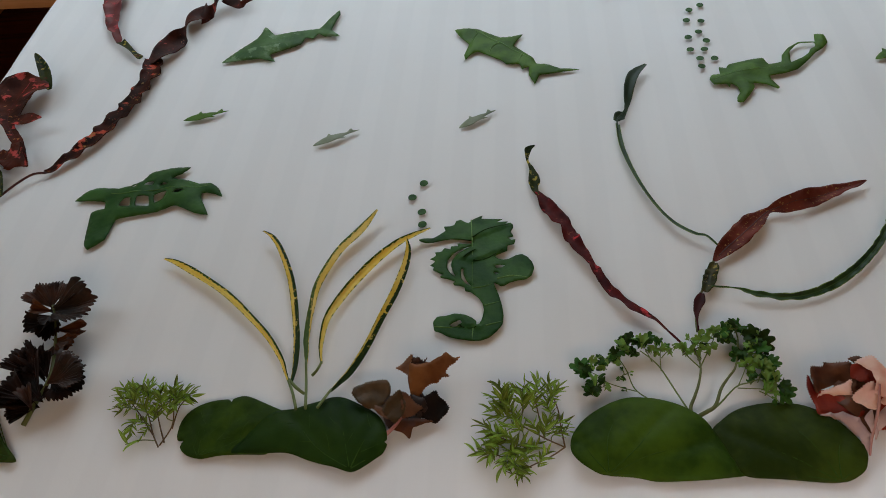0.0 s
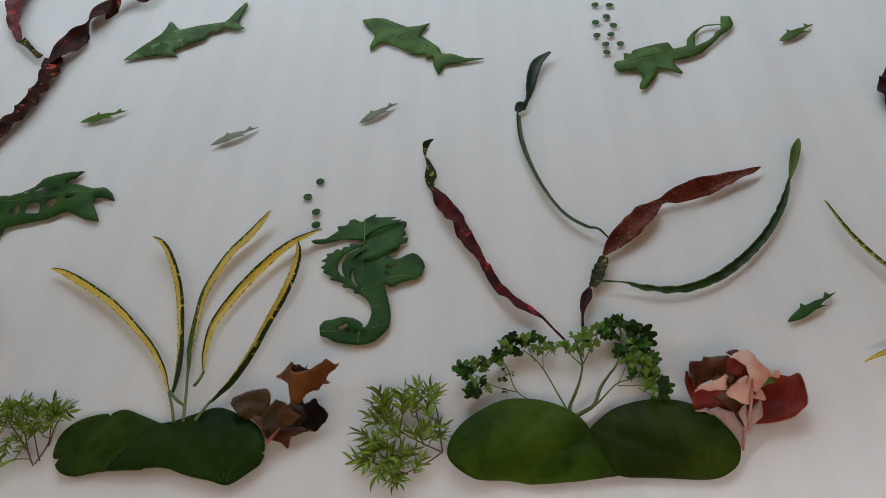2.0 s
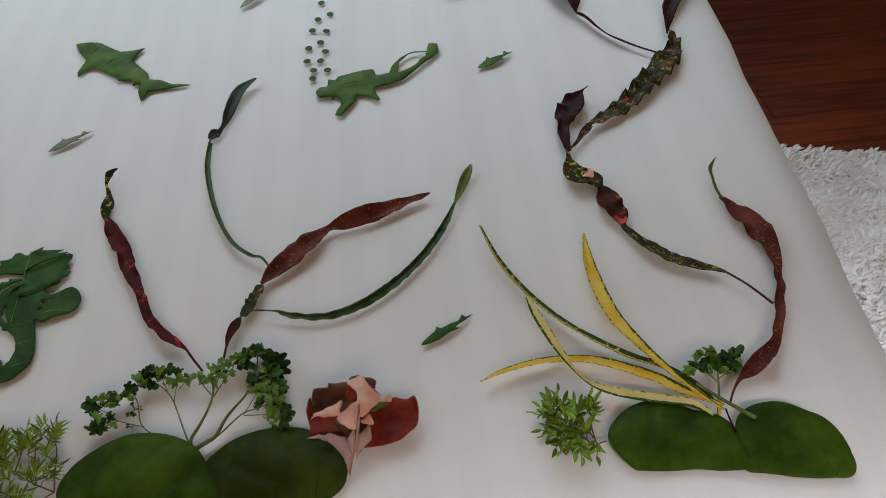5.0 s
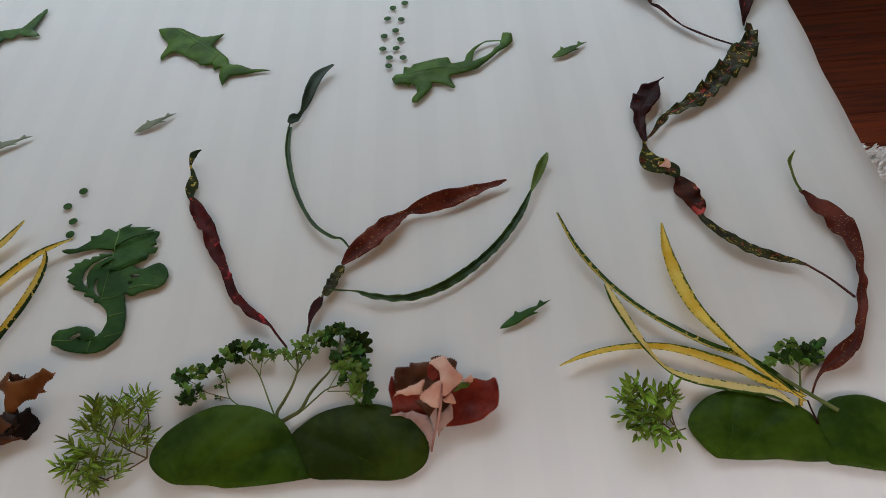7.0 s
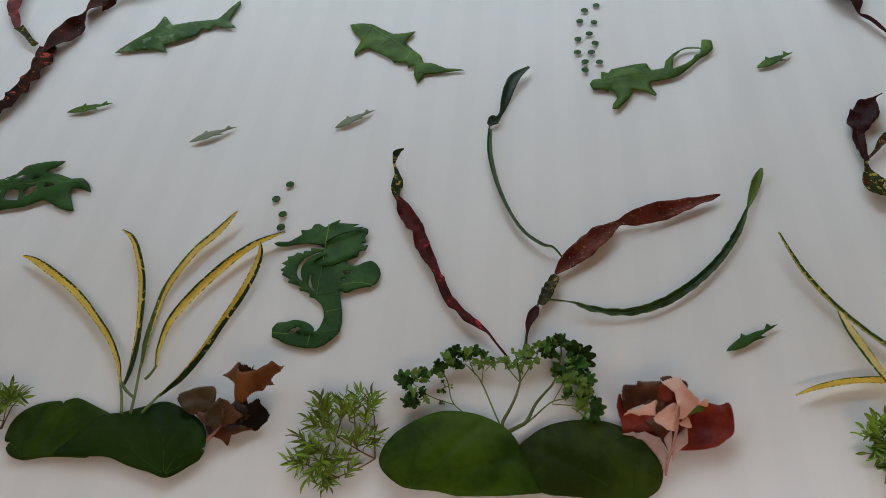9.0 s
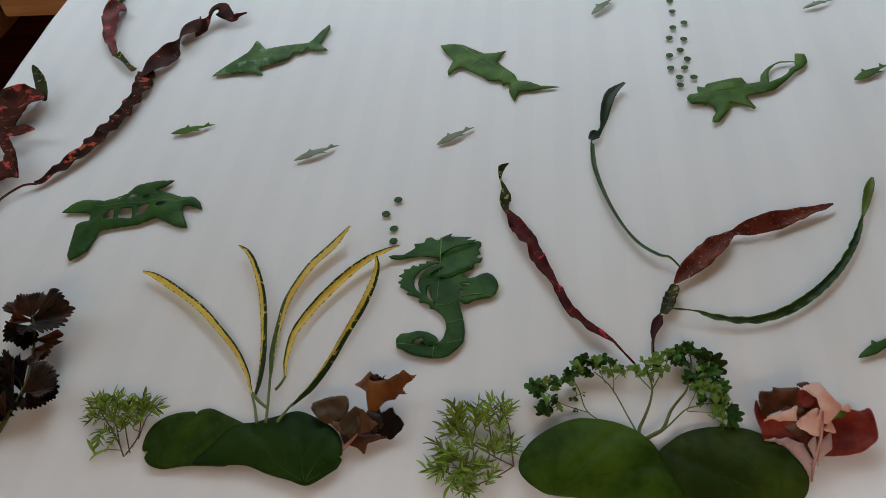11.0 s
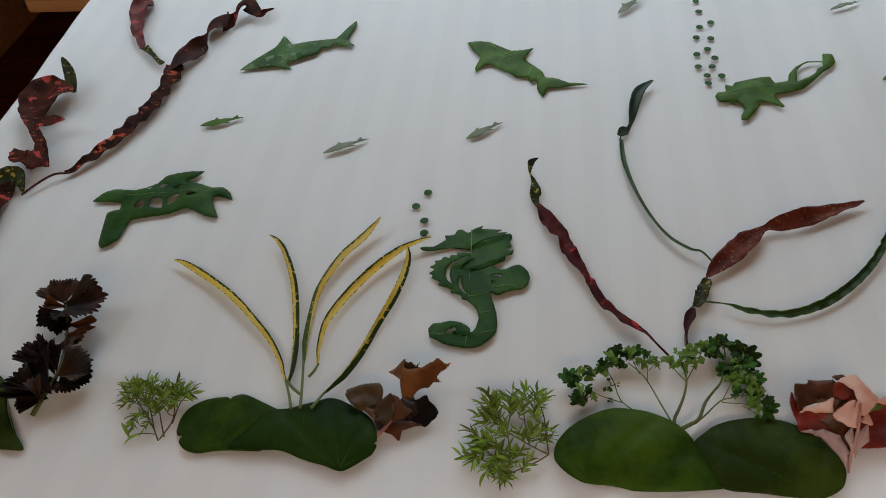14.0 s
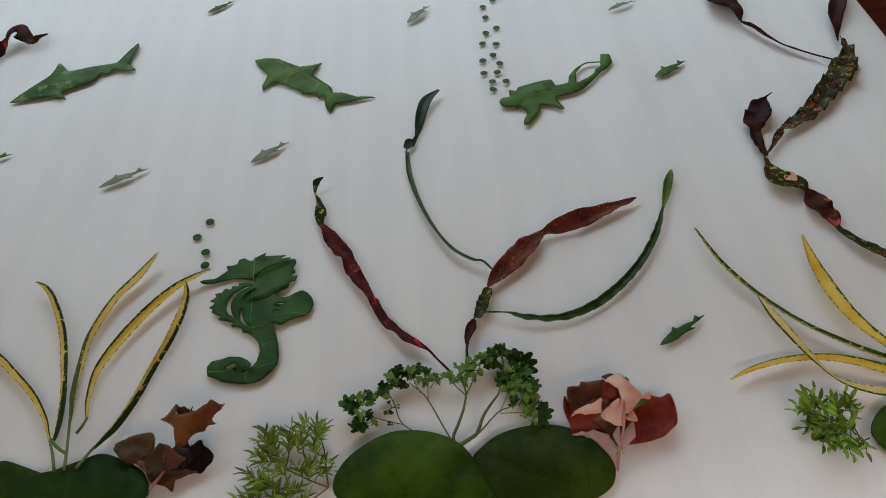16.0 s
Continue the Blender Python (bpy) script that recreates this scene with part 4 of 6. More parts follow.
# ---- broad leaves along the bottom ----
def broad_leaf(outline, joint, tips, material, label, dome=4.0, seed=1, fold=None, base=0.5):
    """A big rounded leaf: joint is where its veins start, tips are where they end; fold is (point, direction, height)."""
    ring = np.array(outline)
    rim = np.array(corner_line(outline, 1.5, 0.9))

    def height(x, y):
        inward = float(np.min(np.hypot(rim[:, 0] - x, rim[:, 1] - y)))
        z = base + dome * (1 - math.exp(-inward / 11.0)) + 1.2 * (0.5 + 0.5 * noise.noise((x / 30, y / 22, seed))) + 0.45 * noise.noise((x / 9, y / 9, seed + 4))
        for tx, ty in tips:
            dx, dy = tx - joint[0], ty - joint[1]
            n = math.hypot(dx, dy)
            along = ((x - joint[0]) * dx + (y - joint[1]) * dy) / n
            off = ((x - joint[0]) * dy - (y - joint[1]) * dx) / n
            if 0 < along < n:
                z -= 1.5 * math.exp(-(off / 2.6) ** 2) * min(1, along / 10)
        if fold:
            (fx, fy), (nx, ny), up, wide = fold
            k = ((x - fx) * nx + (y - fy) * ny) / wide
            z += up / (1 + math.exp(-2.2 * k))
        return max(z, 0.3)
    ob = flat_piece("broad_leaf", outline, M[material], (), height, 1.6, 3.0, 0.45, curl=0.9)
    rng = random.Random(seed)
    for tip in tips:
        a = np.array(joint) + (np.array(tip) - joint) * 0.04
        side = np.array([-(tip[1] - joint[1]), tip[0] - joint[0]]) * rng.uniform(-0.04, 0.07)
        reach_to = rng.uniform(0.6, 0.85)
        vein([tuple(a), tuple(a + (np.array(tip) - a) * reach_to / 2 + side), tuple(a + (np.array(tip) - a) * reach_to)], height, ob, M["big_vein"], rng.uniform(0.4, 0.6))
        long = np.linalg.norm(np.array(tip) - a)
        for k in range(int(long / 12) if seed < 4 else 0):
            p = a + (np.array(tip) - a) * (0.28 + 0.5 * k / max(1, int(long / 16)))
            way, turn = np.array(tip) - a, (1 if k % 2 else -1) * rng.uniform(0.6, 0.9)
            d = np.array([way[0] * math.cos(turn) - way[1] * math.sin(turn), way[0] * math.sin(turn) + way[1] * math.cos(turn)]) / long
            branch = [tuple(p), tuple(p + d * 5), tuple(p + d * 10 + 1.5 * way / long)]
            if all(inside(x, y, outline) for x, y in branch):
                vein(branch, height, ob, M["big_vein"], 0.22)
    return tagged(ob, label, "leaf")


broad_leaf([(-61.3, 391), (-60.7, 401.1), (-54.5, 410), (-44, 413.8), (-36, 414), (-34.4, 411.9), (-33.5, 414.1), (-26.6, 415.6), (-14.7, 409.7), (-3, 403.2), (2.1, 398.8), (-1.4, 388.6), (-8.1, 380.3), (-10.7, 376.7), (-25.9, 377.7), (-38, 377.8), (-46.9, 376.7), (-54.4, 379.6), (-58.4, 384.4), (-57.1, 388.6), (-59.5, 388.4)], (-47.7, 377.8), [(-58.6, 398), (-43.6, 411.9), (-20.9, 408.3), (-1, 399.4)], "big", "broad green leaf with a nibbled edge, under its neighbour", 3, 3, base=0.3)
broad_leaf([(-4.6, 403.3), (3.2, 403.8), (16.9, 408.1), (26.2, 410), (35.8, 405.9), (48.5, 396.8), (53.3, 388.2), (54.3, 380.4), (52.6, 379.2), (54.4, 377.3), (52.1, 372.7), (43.5, 365.9), (35.8, 362.2), (25.9, 366.1), (13.8, 370.3), (1.4, 375.8), (-13.7, 376.5), (-29, 378.2), (-23.4, 385.9), (-16.1, 395.7), (-10.6, 401.2)], (35.2, 363.5), [(-1.1, 400.5), (26.4, 406.6), (48.6, 393.9), (52.1, 374.4)], "big_dark", "broad dark green leaf with a pointed lower edge", 4, 2, base=1.9)
broad_leaf([(222.2, 371.1), (224.8, 375.9), (229.2, 379.4), (241.3, 386.5), (259.8, 389.2), (275.1, 386.1), (287, 377.9), (295.1, 364.4), (296.5, 355.7), (292.2, 346.4), (281.6, 340.9), (270.1, 341.6), (252.8, 344.5), (234.1, 347.2), (228.1, 359.1)], (278.7, 341.3), [(229.3, 374.2), (259.7, 385.5), (289.7, 372.2), (294.2, 352.7), (238.4, 349.5)], "big_olive", "broad dark green leaf with its lower edge straight", 4, 4)
broad_leaf([(150.2, 371), (153.4, 377.6), (162, 386.4), (175, 393.6), (187.3, 396), (201.6, 393.4), (212.2, 388), (219.4, 381.5), (225.3, 370.8), (230.2, 357.3), (232.1, 349.3), (233.5, 347.3), (219.1, 346.4), (200, 346.4), (189.3, 347.4), (178.9, 350.6), (163.8, 351.5), (154.9, 357.5), (150.2, 364.4)], (166.6, 351.7), [(154.2, 372.4), (177.6, 391.6), (206.3, 387.7), (221.7, 367.7), (225.4, 349.7)], "big", "broad green leaf with a lighter fold", 4, 5, fold=((192.4, 360.6), (-0.38, 0.93), 3.0, 7.0), base=0.5)
broad_leaf([(503.6, 345.7), (507.6, 353), (512.8, 356.9), (520.4, 359.5), (530.3, 359.9), (538.8, 357.1), (545.9, 351.6), (553, 346.2), (557.3, 338.7), (558.6, 328.1), (557.2, 315.8), (551.8, 310), (541.8, 310.9), (533.3, 312.1), (522.3, 314.7), (509, 319), (499.8, 322.3), (500.4, 333.3)], (543.7, 310.9), [(544.6, 348.9), (524.6, 354.4), (505.6, 335.9), (556.9, 324.9)], "big", "broad green leaf with a wavy edge", 4, 6)
broad_leaf([(435.1, 353.4), (439.2, 359.9), (447.4, 366.7), (456.5, 370.2), (466.5, 371), (476.7, 367.9), (485.6, 361.4), (496.7, 356.8), (501.5, 351.3), (503.4, 345), (503.3, 338), (505.7, 329.1), (510.1, 322.8), (498.6, 323.1), (487, 324.5), (475.9, 327.5), (464.1, 328.6), (446.7, 330.8), (442.6, 332.4), (437.7, 340.9), (435.1, 347.4)], (448.2, 330.9), [(440.9, 356.1), (465.5, 368.1), (486.9, 356.4), (500.7, 340.1), (502.3, 324.6)], "big", "broad green leaf overlapping its neighbour", 4, 7, base=1.4)
broad_leaf([(-199.1, 442.1), (-188.3, 438.9), (-176.5, 428.9), (-170.2, 412.3), (-160.3, 396.5), (-148, 382.2), (-161.1, 382.9), (-171.1, 382.6), (-188.2, 382.5), (-203, 394.6), (-214.9, 414.5), (-213.5, 433.4), (-207.8, 440.8)], (-151.5, 384.1), [(-197.6, 439), (-209.8, 418.6), (-199.3, 390.8), (-178.3, 428.9)], "big_olive", "broad green leaf with a pointed corner", 4, 8)


# ---- croton leaves ----
def croton(points, material, label, of=None, **how):
    """A croton leaf, or with of another stretch of that twisted leaf's blade."""
    if of:
        return under(blade(points, M[material], name="blade", **how), of, label)
    return tagged(blade(points, M[material], **how), label, "leaf")


YELLOW = "narrow yellow croton leaf with dark green blotched margins"
# fan over the first pair of broad leaves
croton([(-2.6, 422, 3, 1.2), (-5.4, 429.4, 2.4, 1.9), (-9.2, 439.6, 1.8, 2.9), (-19.5, 457.6, 1.2, 3.8), (-34.2, 476.2, 1.2, 4.5), (-51.5, 495.5, 1.2, 5.5), (-73.5, 514.5, 1.2, 6), (-88.1, 525.5, 1.8, 4.4), (-96.9, 529.5, 3, 1.2)], "yellow", YELLOW, twist=(0, 10, 20, 5), cup=0.5, rib=M["yellow_plain"], seed=2)
croton([(-1.1, 422.5, 2.4, 1.6), (-0.3, 436.1, 1.8, 3.1), (-1.8, 458.3, 1.2, 4), (-6.3, 486.3, 1.2, 4.4), (-11.5, 508.3, 1.8, 4.4), (-20, 531.2, 3, 4.2), (-26.5, 542.4, 4.2, 3.6), (-32.9, 547.5, 5.4, 1.2)], "yellow_dark", "narrow croton leaf, yellow with a dark green half", twist=(20, -20, 15, 25), cup=0.3, seed=3)
croton([(6.4, 434.3, 3, 1.2), (6, 438.5, 3, 2.0), (5.4, 444.1, 2.4, 2.8), (4.4, 455.5, 1.8, 3.5), (5.2, 478.9, 1.2, 3.9), (8.2, 499.8, 1.2, 4.9), (19.4, 525.9, 1.8, 6.4), (33, 543.5, 3, 6.4), (43.8, 560.6, 5.4, 1.3)], "yellow_green", "narrow green and yellow croton leaf", twist=(0, 15, -10, 0), cup=0.3, seed=4)
croton([(15, 434.3, 1.8, 1.2), (14, 441, 1.8, 1.8), (13.5, 448.8, 1.8, 2.7), (14.9, 467.1, 1.2, 4.1), (19.9, 480.1, 1.2, 5.1), (30.4, 497.8, 1.2, 5.8), (43.5, 514.7, 1.8, 6.1), (57.6, 527.9, 3, 5.7), (68.7, 533.9, 4.2, 4.3), (79.6, 538.4, 5.4, 1.1)], "yellow_upper", YELLOW, twist=(0, 30, 10, -10), cup=0.5, seed=5)
croton([(21.8, 413.2, 3, 1.3), (26.1, 419.1, 2.4, 2.6), (32.2, 427.6, 1.8, 3.9), (40.1, 444.7, 1.2, 4.4), (48.2, 466.6, 1.2, 4.6), (56.4, 487, 1.8, 5.3), (62.9, 507.9, 3, 4.9), (65, 521.6, 4.8, 3.3), (63.9, 529.4, 6.6, 0.8)], "yellow_dark", "narrow dark green croton leaf with a yellow edge", twist=(20, 40, 30, 10), cup=0.2, seed=6)
tagged(tube("leaf_stalk", [(-2.9, 424.1, 3), (2.2, 417.3, 4), (7, 413.3, 3)], (0.9, 1.0, 0.9), M["stem_green"]), "short green leaf stalk", "stalk")
for way in ([(4.4, 400.4, 7), (1.2, 411.9, 6), (-2.8, 422.5, 4)], [(9.6, 400.4, 7), (8.4, 415.8, 6), (6.3, 435.6, 5)], [(16.1, 400.4, 7), (19.1, 406.8, 6), (22.2, 414.4, 4)], [(10, 426.4, 2), (13, 429.7, 3), (15.1, 435.4, 3)]):
    tagged(tube("leaf_stalk", way, (0.9, 0.8, 0.7), M["stem_green"]), "thin green stalk of a croton leaf", "stalk")

# fan over the last pair of broad leaves
croton([(499.9, 359.1, 3.6, 1.3), (492.3, 375.4, 3.6, 4), (478.4, 390, 4.2, 4.5), (465.2, 398.8, 3.6, 4.9), (449.9, 412.3, 3, 5), (432.3, 431.8, 2.4, 4.7), (416.6, 456.8, 2.4, 4.3), (404.2, 486.3, 3.6, 3.6), (397.8, 518.3, 5.4, 1.2)], "long_green", "long narrow green croton leaf with yellow edges", twist=(0, 20, 10), cup=0.25, seed=7)
croton([(500.7, 356.7, 4.8, 1.2), (494.8, 363.2, 5.4, 1.8), (488.5, 371.4, 6, 3), (481.5, 382.2, 6, 4.3), (470.2, 404.2, 5.4, 6.6), (461.7, 427.9, 4.8, 8.1), (458.7, 452.8, 5.4, 8.2), (458.9, 476.3, 6, 6), (462, 497.5, 7.2, 1.1)], "yellow_soft", YELLOW, twist=(0, 10, -15, 5), cup=0.5, seed=8)
croton([(501.9, 359.4, 4.8, 1.3), (497.1, 362.8, 4.8, 2.6), (491.7, 366.4, 4.2, 3.6), (482.1, 374.2, 3.6, 5.7), (471.8, 384.6, 2.4, 6.1), (451.7, 397.4, 1.8, 5.9), (434.1, 404.2, 1.8, 5.2), (411.5, 406.3, 1.8, 4.7), (391, 403.2, 2.4, 3.9), (374.8, 397.8, 3.6, 0.7)], "yellow_soft", YELLOW, twist=(0, -10, 10, 20), cup=0.5, seed=9)
croton([(493.7, 354.7, 4.2, 1.6), (490.6, 359.3, 4.2, 4), (484.4, 364.4, 4.2, 5.6), (467.7, 370.4, 3.6, 6.4), (448.2, 378.1, 3, 6.9), (437.5, 384.6, 3, 5.3), (430.4, 393.2, 3.6, 2.4), (424.3, 406.1, 5.4, 4.7), (420.1, 420.4, 6, 5.9), (416.3, 437.4, 6, 5.6), (413.9, 451.7, 6.6, 2)], "cream", "folded cream and green croton leaf", twist=(0, 5, 20, 10, 0), cup=0.2, seed=10)
tagged(tube("leaf_stalk", [(502.6, 358, 4), (501.7, 350.2, 5), (501.7, 342.5, 5)], (0.5, 0.5, 0.6), M["maroon"]), "short dark red leaf stalk", "stalk")
tagged(tube("leaf_stalk", [(501.5, 364.1, 5), (498.4, 355.8, 3)], (0.9, 0.9), M["yellow_plain"]), "short pale yellow cut stick", "stalk")
tagged(tube("leaf_stalk", [(492.4, 375.5, 5), (504.8, 359.9, 6), (516.1, 349.8, 4)], (0.9, 1.0, 1.2), M["stem_green"]), "green cut leaf stalk", "stalk")

# middle plant
red_leaf = croton([(220.7, 432.5, 1.8, 1.2), (214.5, 442.9, 1.8, 1.4), (209.9, 451.1, 1.8, 1.8), (203.6, 456.6, 0.6, 6.3), (195.8, 464.8, 0.6, 7.1), (186.9, 479.6, 0.6, 5.7), (180.9, 496.7, 0.6, 6.2), (173.5, 517.2, 0.6, 8.7), (165.1, 541.4, 0.6, 10.5), (157.9, 559.7, 0.6, 9.3), (153, 572.1, 1.2, 3.1)], "red", "long twisted dark red croton leaf", twist=(0, 0, 25, -15, 30, -10, 25, -15, 20), cup=0.35, ripple=0.5, scallop=0.06, waves=9, seed=11)
croton([(153.3, 568.7, 1.2, 2.2), (151.4, 578, 1.2, 6.6), (152.5, 585.1, 1.8, 8.3), (151.9, 596.3, 1.8, 3.5), (149.6, 605.5, 3, 1.9), (150.8, 615.5, 3.6, 5), (156.4, 619.2, 4.8, 1)], "green_gold", "twisted dark tip of a croton leaf flecked with gold", twist=(0, 20, -10, 40, 10), cup=0.2, ripple=0.4, waves=4, seed=41, of=red_leaf)
curved_leaf = croton([(259.7, 507.9, 2.4, 1.2), (255, 516.3, 2.4, 1.9), (248.2, 519.6, 1.8, 3.2), (236.9, 532.6, 1.2, 3.9), (227.9, 554.7, 1.2, 3.9), (221.5, 582.6, 1.2, 3.9), (218.2, 613.6, 1.2, 4.1), (219.7, 641.1, 1.2, 3.3)], "green_blade", "slender curved dark green croton leaf", twist=(0, 40, 30, 20), cup=0.5, seed=12)
croton([(219.7, 645.8, 1.2, 4.6), (223.4, 651.2, 1.2, 8.8), (227.7, 655.1, 1.8, 2.6), (231.6, 670.6, 1.8, 7.2), (236.6, 688.4, 2.4, 8.6), (243.1, 703, 3, 8.2), (254.6, 714.6, 3.6, 2.2)], "green_dark", "dark green tip of a croton leaf, twisted", twist=(0, 50, 30, 10, 0), cup=0.25, seed=13, of=curved_leaf)
dusty_leaf = croton([(255.1, 494.8, 1.2, 3), (262.9, 503.5, 1.2, 10.2), (276.1, 515, 1.2, 14.2), (287.8, 525.7, 1.2, 13.2), (295.4, 532.8, 1.2, 7.6), (300.3, 536.1, 1.8, 4.4), (307.6, 538.5, 1.8, 10), (325.1, 543, 1.2, 12.9), (345.2, 549.9, 1.2, 9.8), (361.5, 554.8, 1.8, 5.6), (370.8, 558.2, 2.4, 1.1)], "red_dusty", "dusty red croton leaf with small yellow flecks", twist=(0, 15, -5, 0, 55, 20, -5, 5), cup=0.45, ripple=0.25, scallop=0.03, waves=8, seed=14, rib=M["stem_red"])
arched_leaf = croton([(247.3, 472.8, 3, 1.2), (263, 470, 2.4, 1.2), (268.5, 466.8, 1.8, 3.4), (284.4, 462.1, 1.2, 4.3), (301.4, 462.6, 1.2, 4.9), (321.3, 470.8, 1.2, 5.7), (340.9, 484.6, 1.2, 5.4), (358.3, 502.2, 1.2, 5), (374.8, 525.4, 1.2, 4.6), (386.2, 546.6, 1.8, 1.4)], "green_blade", "slender curved dark green croton leaf with a pale margin", twist=(0, 10, 35, 10, 25, 10), cup=0.45, ripple=0.2, scallop=0.09, waves=16, seed=15)
croton([(385.9, 545, 1.8, 1.4), (390.7, 555.6, 1.8, 4.9), (395.7, 566.6, 1.8, 6.8), (400.9, 575.9, 2.4, 5.2), (404.2, 582, 3, 1.5)], "green_tip", "light green croton leaf tip", twist=(0, 30, 0), cup=0.25, seed=16, of=arched_leaf)
croton([(254.7, 493.4, 1.2, 3.4), (252.3, 487.7, 1.2, 7.5), (247.9, 477.9, 1.2, 8.3), (242.9, 470.6, 1.2, 4.2)], "ruffle", "short dark green piece of croton leaf", twist=(0, 20, -10), cup=0.35, ripple=0.6, waves=3, seed=17, of=dusty_leaf)
croton([(241.2, 469.2, 1.2, 2.7), (238.4, 463.1, 1.2, 6.3), (234.9, 455.5, 1.2, 3.8), (233.5, 448.2, 1.2, 1.2), (232.2, 438.8, 1.8, 1.2)], "maroon", "small maroon croton leaf on a stalk", cup=0.3, seed=18, of=dusty_leaf)
under(tube("stalk", [(256.8, 500.4, 1), (252.8, 491, 0.6), (246.9, 479, 0.6), (241.9, 471.8, 0.6), (237.7, 463.7, 0.6), (233.5, 450.4, 1), (231.8, 440.7, 1)], (0.8, 0.8, 0.7, 0.6), M["stem_olive"]), dusty_leaf)
under(tube("midrib", [(218.9, 634.4, 3), (220.5, 646.1, 3), (225.3, 652.1, 4), (228.6, 658.3, 4)], (0.6, 0.6, 0.5), M["green_dark"]), curved_leaf)

# right-hand plant
long_leaf = croton([(542.2, 454.5, 1.8, 2.4), (536.7, 458.5, 1.2, 4.3), (528.9, 461.9, 1.2, 7.2), (514, 471.2, 1.2, 9.7), (502.2, 484.6, 1.2, 9.7), (494.2, 499.2, 1.2, 5.8), (491.6, 507.2, 1.2, 3.8)], "ruffle", "long dark croton leaf flecked red and gold", twist=(0, 0, 10, 10, 0), cup=0.25, ripple=0.3, waves=6, seed=19, stalk=([(559.5, 424, 4), (550.6, 440.9, 4), (540.9, 455.6, 3)], (0.8, 0.7, 0.7), M["stem_red"]))
croton([(492, 506.1, 1.2, 3.4), (491.7, 514.4, 1.2, 13.4), (489.6, 524.3, 1.2, 16.8), (489.8, 536.9, 1.2, 13.6), (487.1, 545, 1.8, 4.4)], "brown_red", "broad dark red bulge of a croton leaf", twist=(0, 10, -10, 10), cup=0.25, ripple=0.3, waves=3, seed=42, of=long_leaf)
croton([(488.1, 544.2, 1.8, 4.2), (484, 551.6, 1.8, 16.9), (476.9, 554.7, 1.8, 18.8), (473.3, 564.6, 1.8, 14), (474.5, 578.2, 1.8, 4.1), (475.8, 585.7, 1.8, 2.4)], "green_gold", "curled dark green piece of croton leaf", twist=(0, 15, -10, 10, 0), cup=0.3, ripple=0.35, waves=3, seed=20, of=long_leaf)
croton([(478.6, 558, 2.4, 3.1), (482.9, 558.9, 3, 7.7), (485.7, 554.8, 2.4, 2)], "copper_pink", "small pale pink folded edge of a croton leaf", twist=(10, 20), cup=0.2, seed=43, of=long_leaf)
croton([(476.6, 584.9, 2.5, 3.2, 0), (476.7, 594, 2.5, 6.9, 10), (478, 604.5, 2.5, 8.4, -15), (479.8, 615.2, 2.5, 10.1, 20), (483.7, 624.2, 2.5, 15.3, -5), (489.8, 633.1, 2.5, 18.9, 5), (496.4, 642.1, 2.5, 16.5, -5), (501.5, 648.5, 2.5, 8.4, 10), (506, 654.5, 2.5, 1.8, 0), (510.2, 654.7, 6, 0.8, 0)], "maroon", "dark maroon croton leaf with a thread-like tip", cup=0.2, ripple=0.6, waves=5, seed=21, rib=M["red"], of=long_leaf)
croton([(478.3, 587.8, 2, 1.6, 0), (485.5, 595, 2, 2.4, 10), (492.3, 603.1, 2, 4.8, 0), (498.5, 610.8, 2, 5.2, 10), (500.6, 613.2, 2, 3, 20), (506.7, 616.2, 2, 8.2, 0), (517.4, 621.9, 2, 11.2, 0), (530.4, 630.2, 2, 13.9, 0), (542.8, 640.4, 2, 15, 0), (553.5, 651.2, 2, 16.6, 0), (564.1, 661.6, 2, 18, 0), (575.3, 673, 2, 19.7, 0), (586, 684.8, 2, 19.8, 0), (596.2, 698, 2, 13.5, 0), (601.5, 714.4, 2, 9.4, 20), (603.3, 725.7, 2, 4.8, 50)], "ruffle", "ruffled dark green croton leaf flecked with gold", cup=0.2, scallop=0.09, ripple=0.7, waves=11, seed=22, cols=13, rows=200, rib=M["brown_red"])
croton([(599, 722.7, 1.8, 3.5), (604, 737.7, 1.8, 8.6), (614.6, 760, 1.8, 13.3), (629.1, 782.6, 1.8, 14.6), (644, 805.1, 2.4, 11.3), (658.9, 827.7, 3.6, 1.9)], "maroon", "maroon croton leaf with a bent tip", twist=(60, 10, -10, 20), cup=0.25, ripple=0.2, waves=3, seed=23, rib=M["red"])
croton([(582, 694.6, 1.8, 2), (566.2, 708.4, 1.8, 3.4), (553.1, 722.9, 1.8, 6.9), (543.1, 739.9, 1.8, 7.5), (536.5, 756.6, 1.8, 9), (531.6, 769.4, 1.8, 6.7), (530, 786, 1.8, 23.2), (528.2, 804.1, 1.8, 25.3), (528.1, 824.7, 2.4, 16.4), (530, 844.4, 3.6, 2.2)], "maroon", "narrow dark croton leaf widening to a maroon blade", twist=(0, 20, 60, 40, -10, 10), cup=0.25, seed=24)
tall_leaf = croton([(506.3, 360.9, 3, 1.1), (512.3, 369.6, 2.4, 1.3), (518.9, 376.5, 1.8, 2.7), (527, 381.4, 1.2, 8.3), (537, 386.4, 1.2, 10.8), (547.4, 396, 1.2, 7.2), (557.6, 411.2, 1.2, 5.7), (565.6, 427.6, 1.2, 6.8), (573, 447.4, 1.2, 7.4), (578.8, 468.7, 1.2, 10.4), (578, 485.6, 1.2, 14.4), (573.6, 498.9, 1.2, 15.4), (568.6, 509.9, 1.2, 11.5), (565.5, 519.5, 1.8, 5.7)], "red_dusty", "long curved red croton leaf", twist=(0, 25, -15, 30, 10, 35, 15, -15, 0, 25), cup=0.4, ripple=0.4, scallop=0.05, waves=9, seed=25, rib=M["stem_red"])
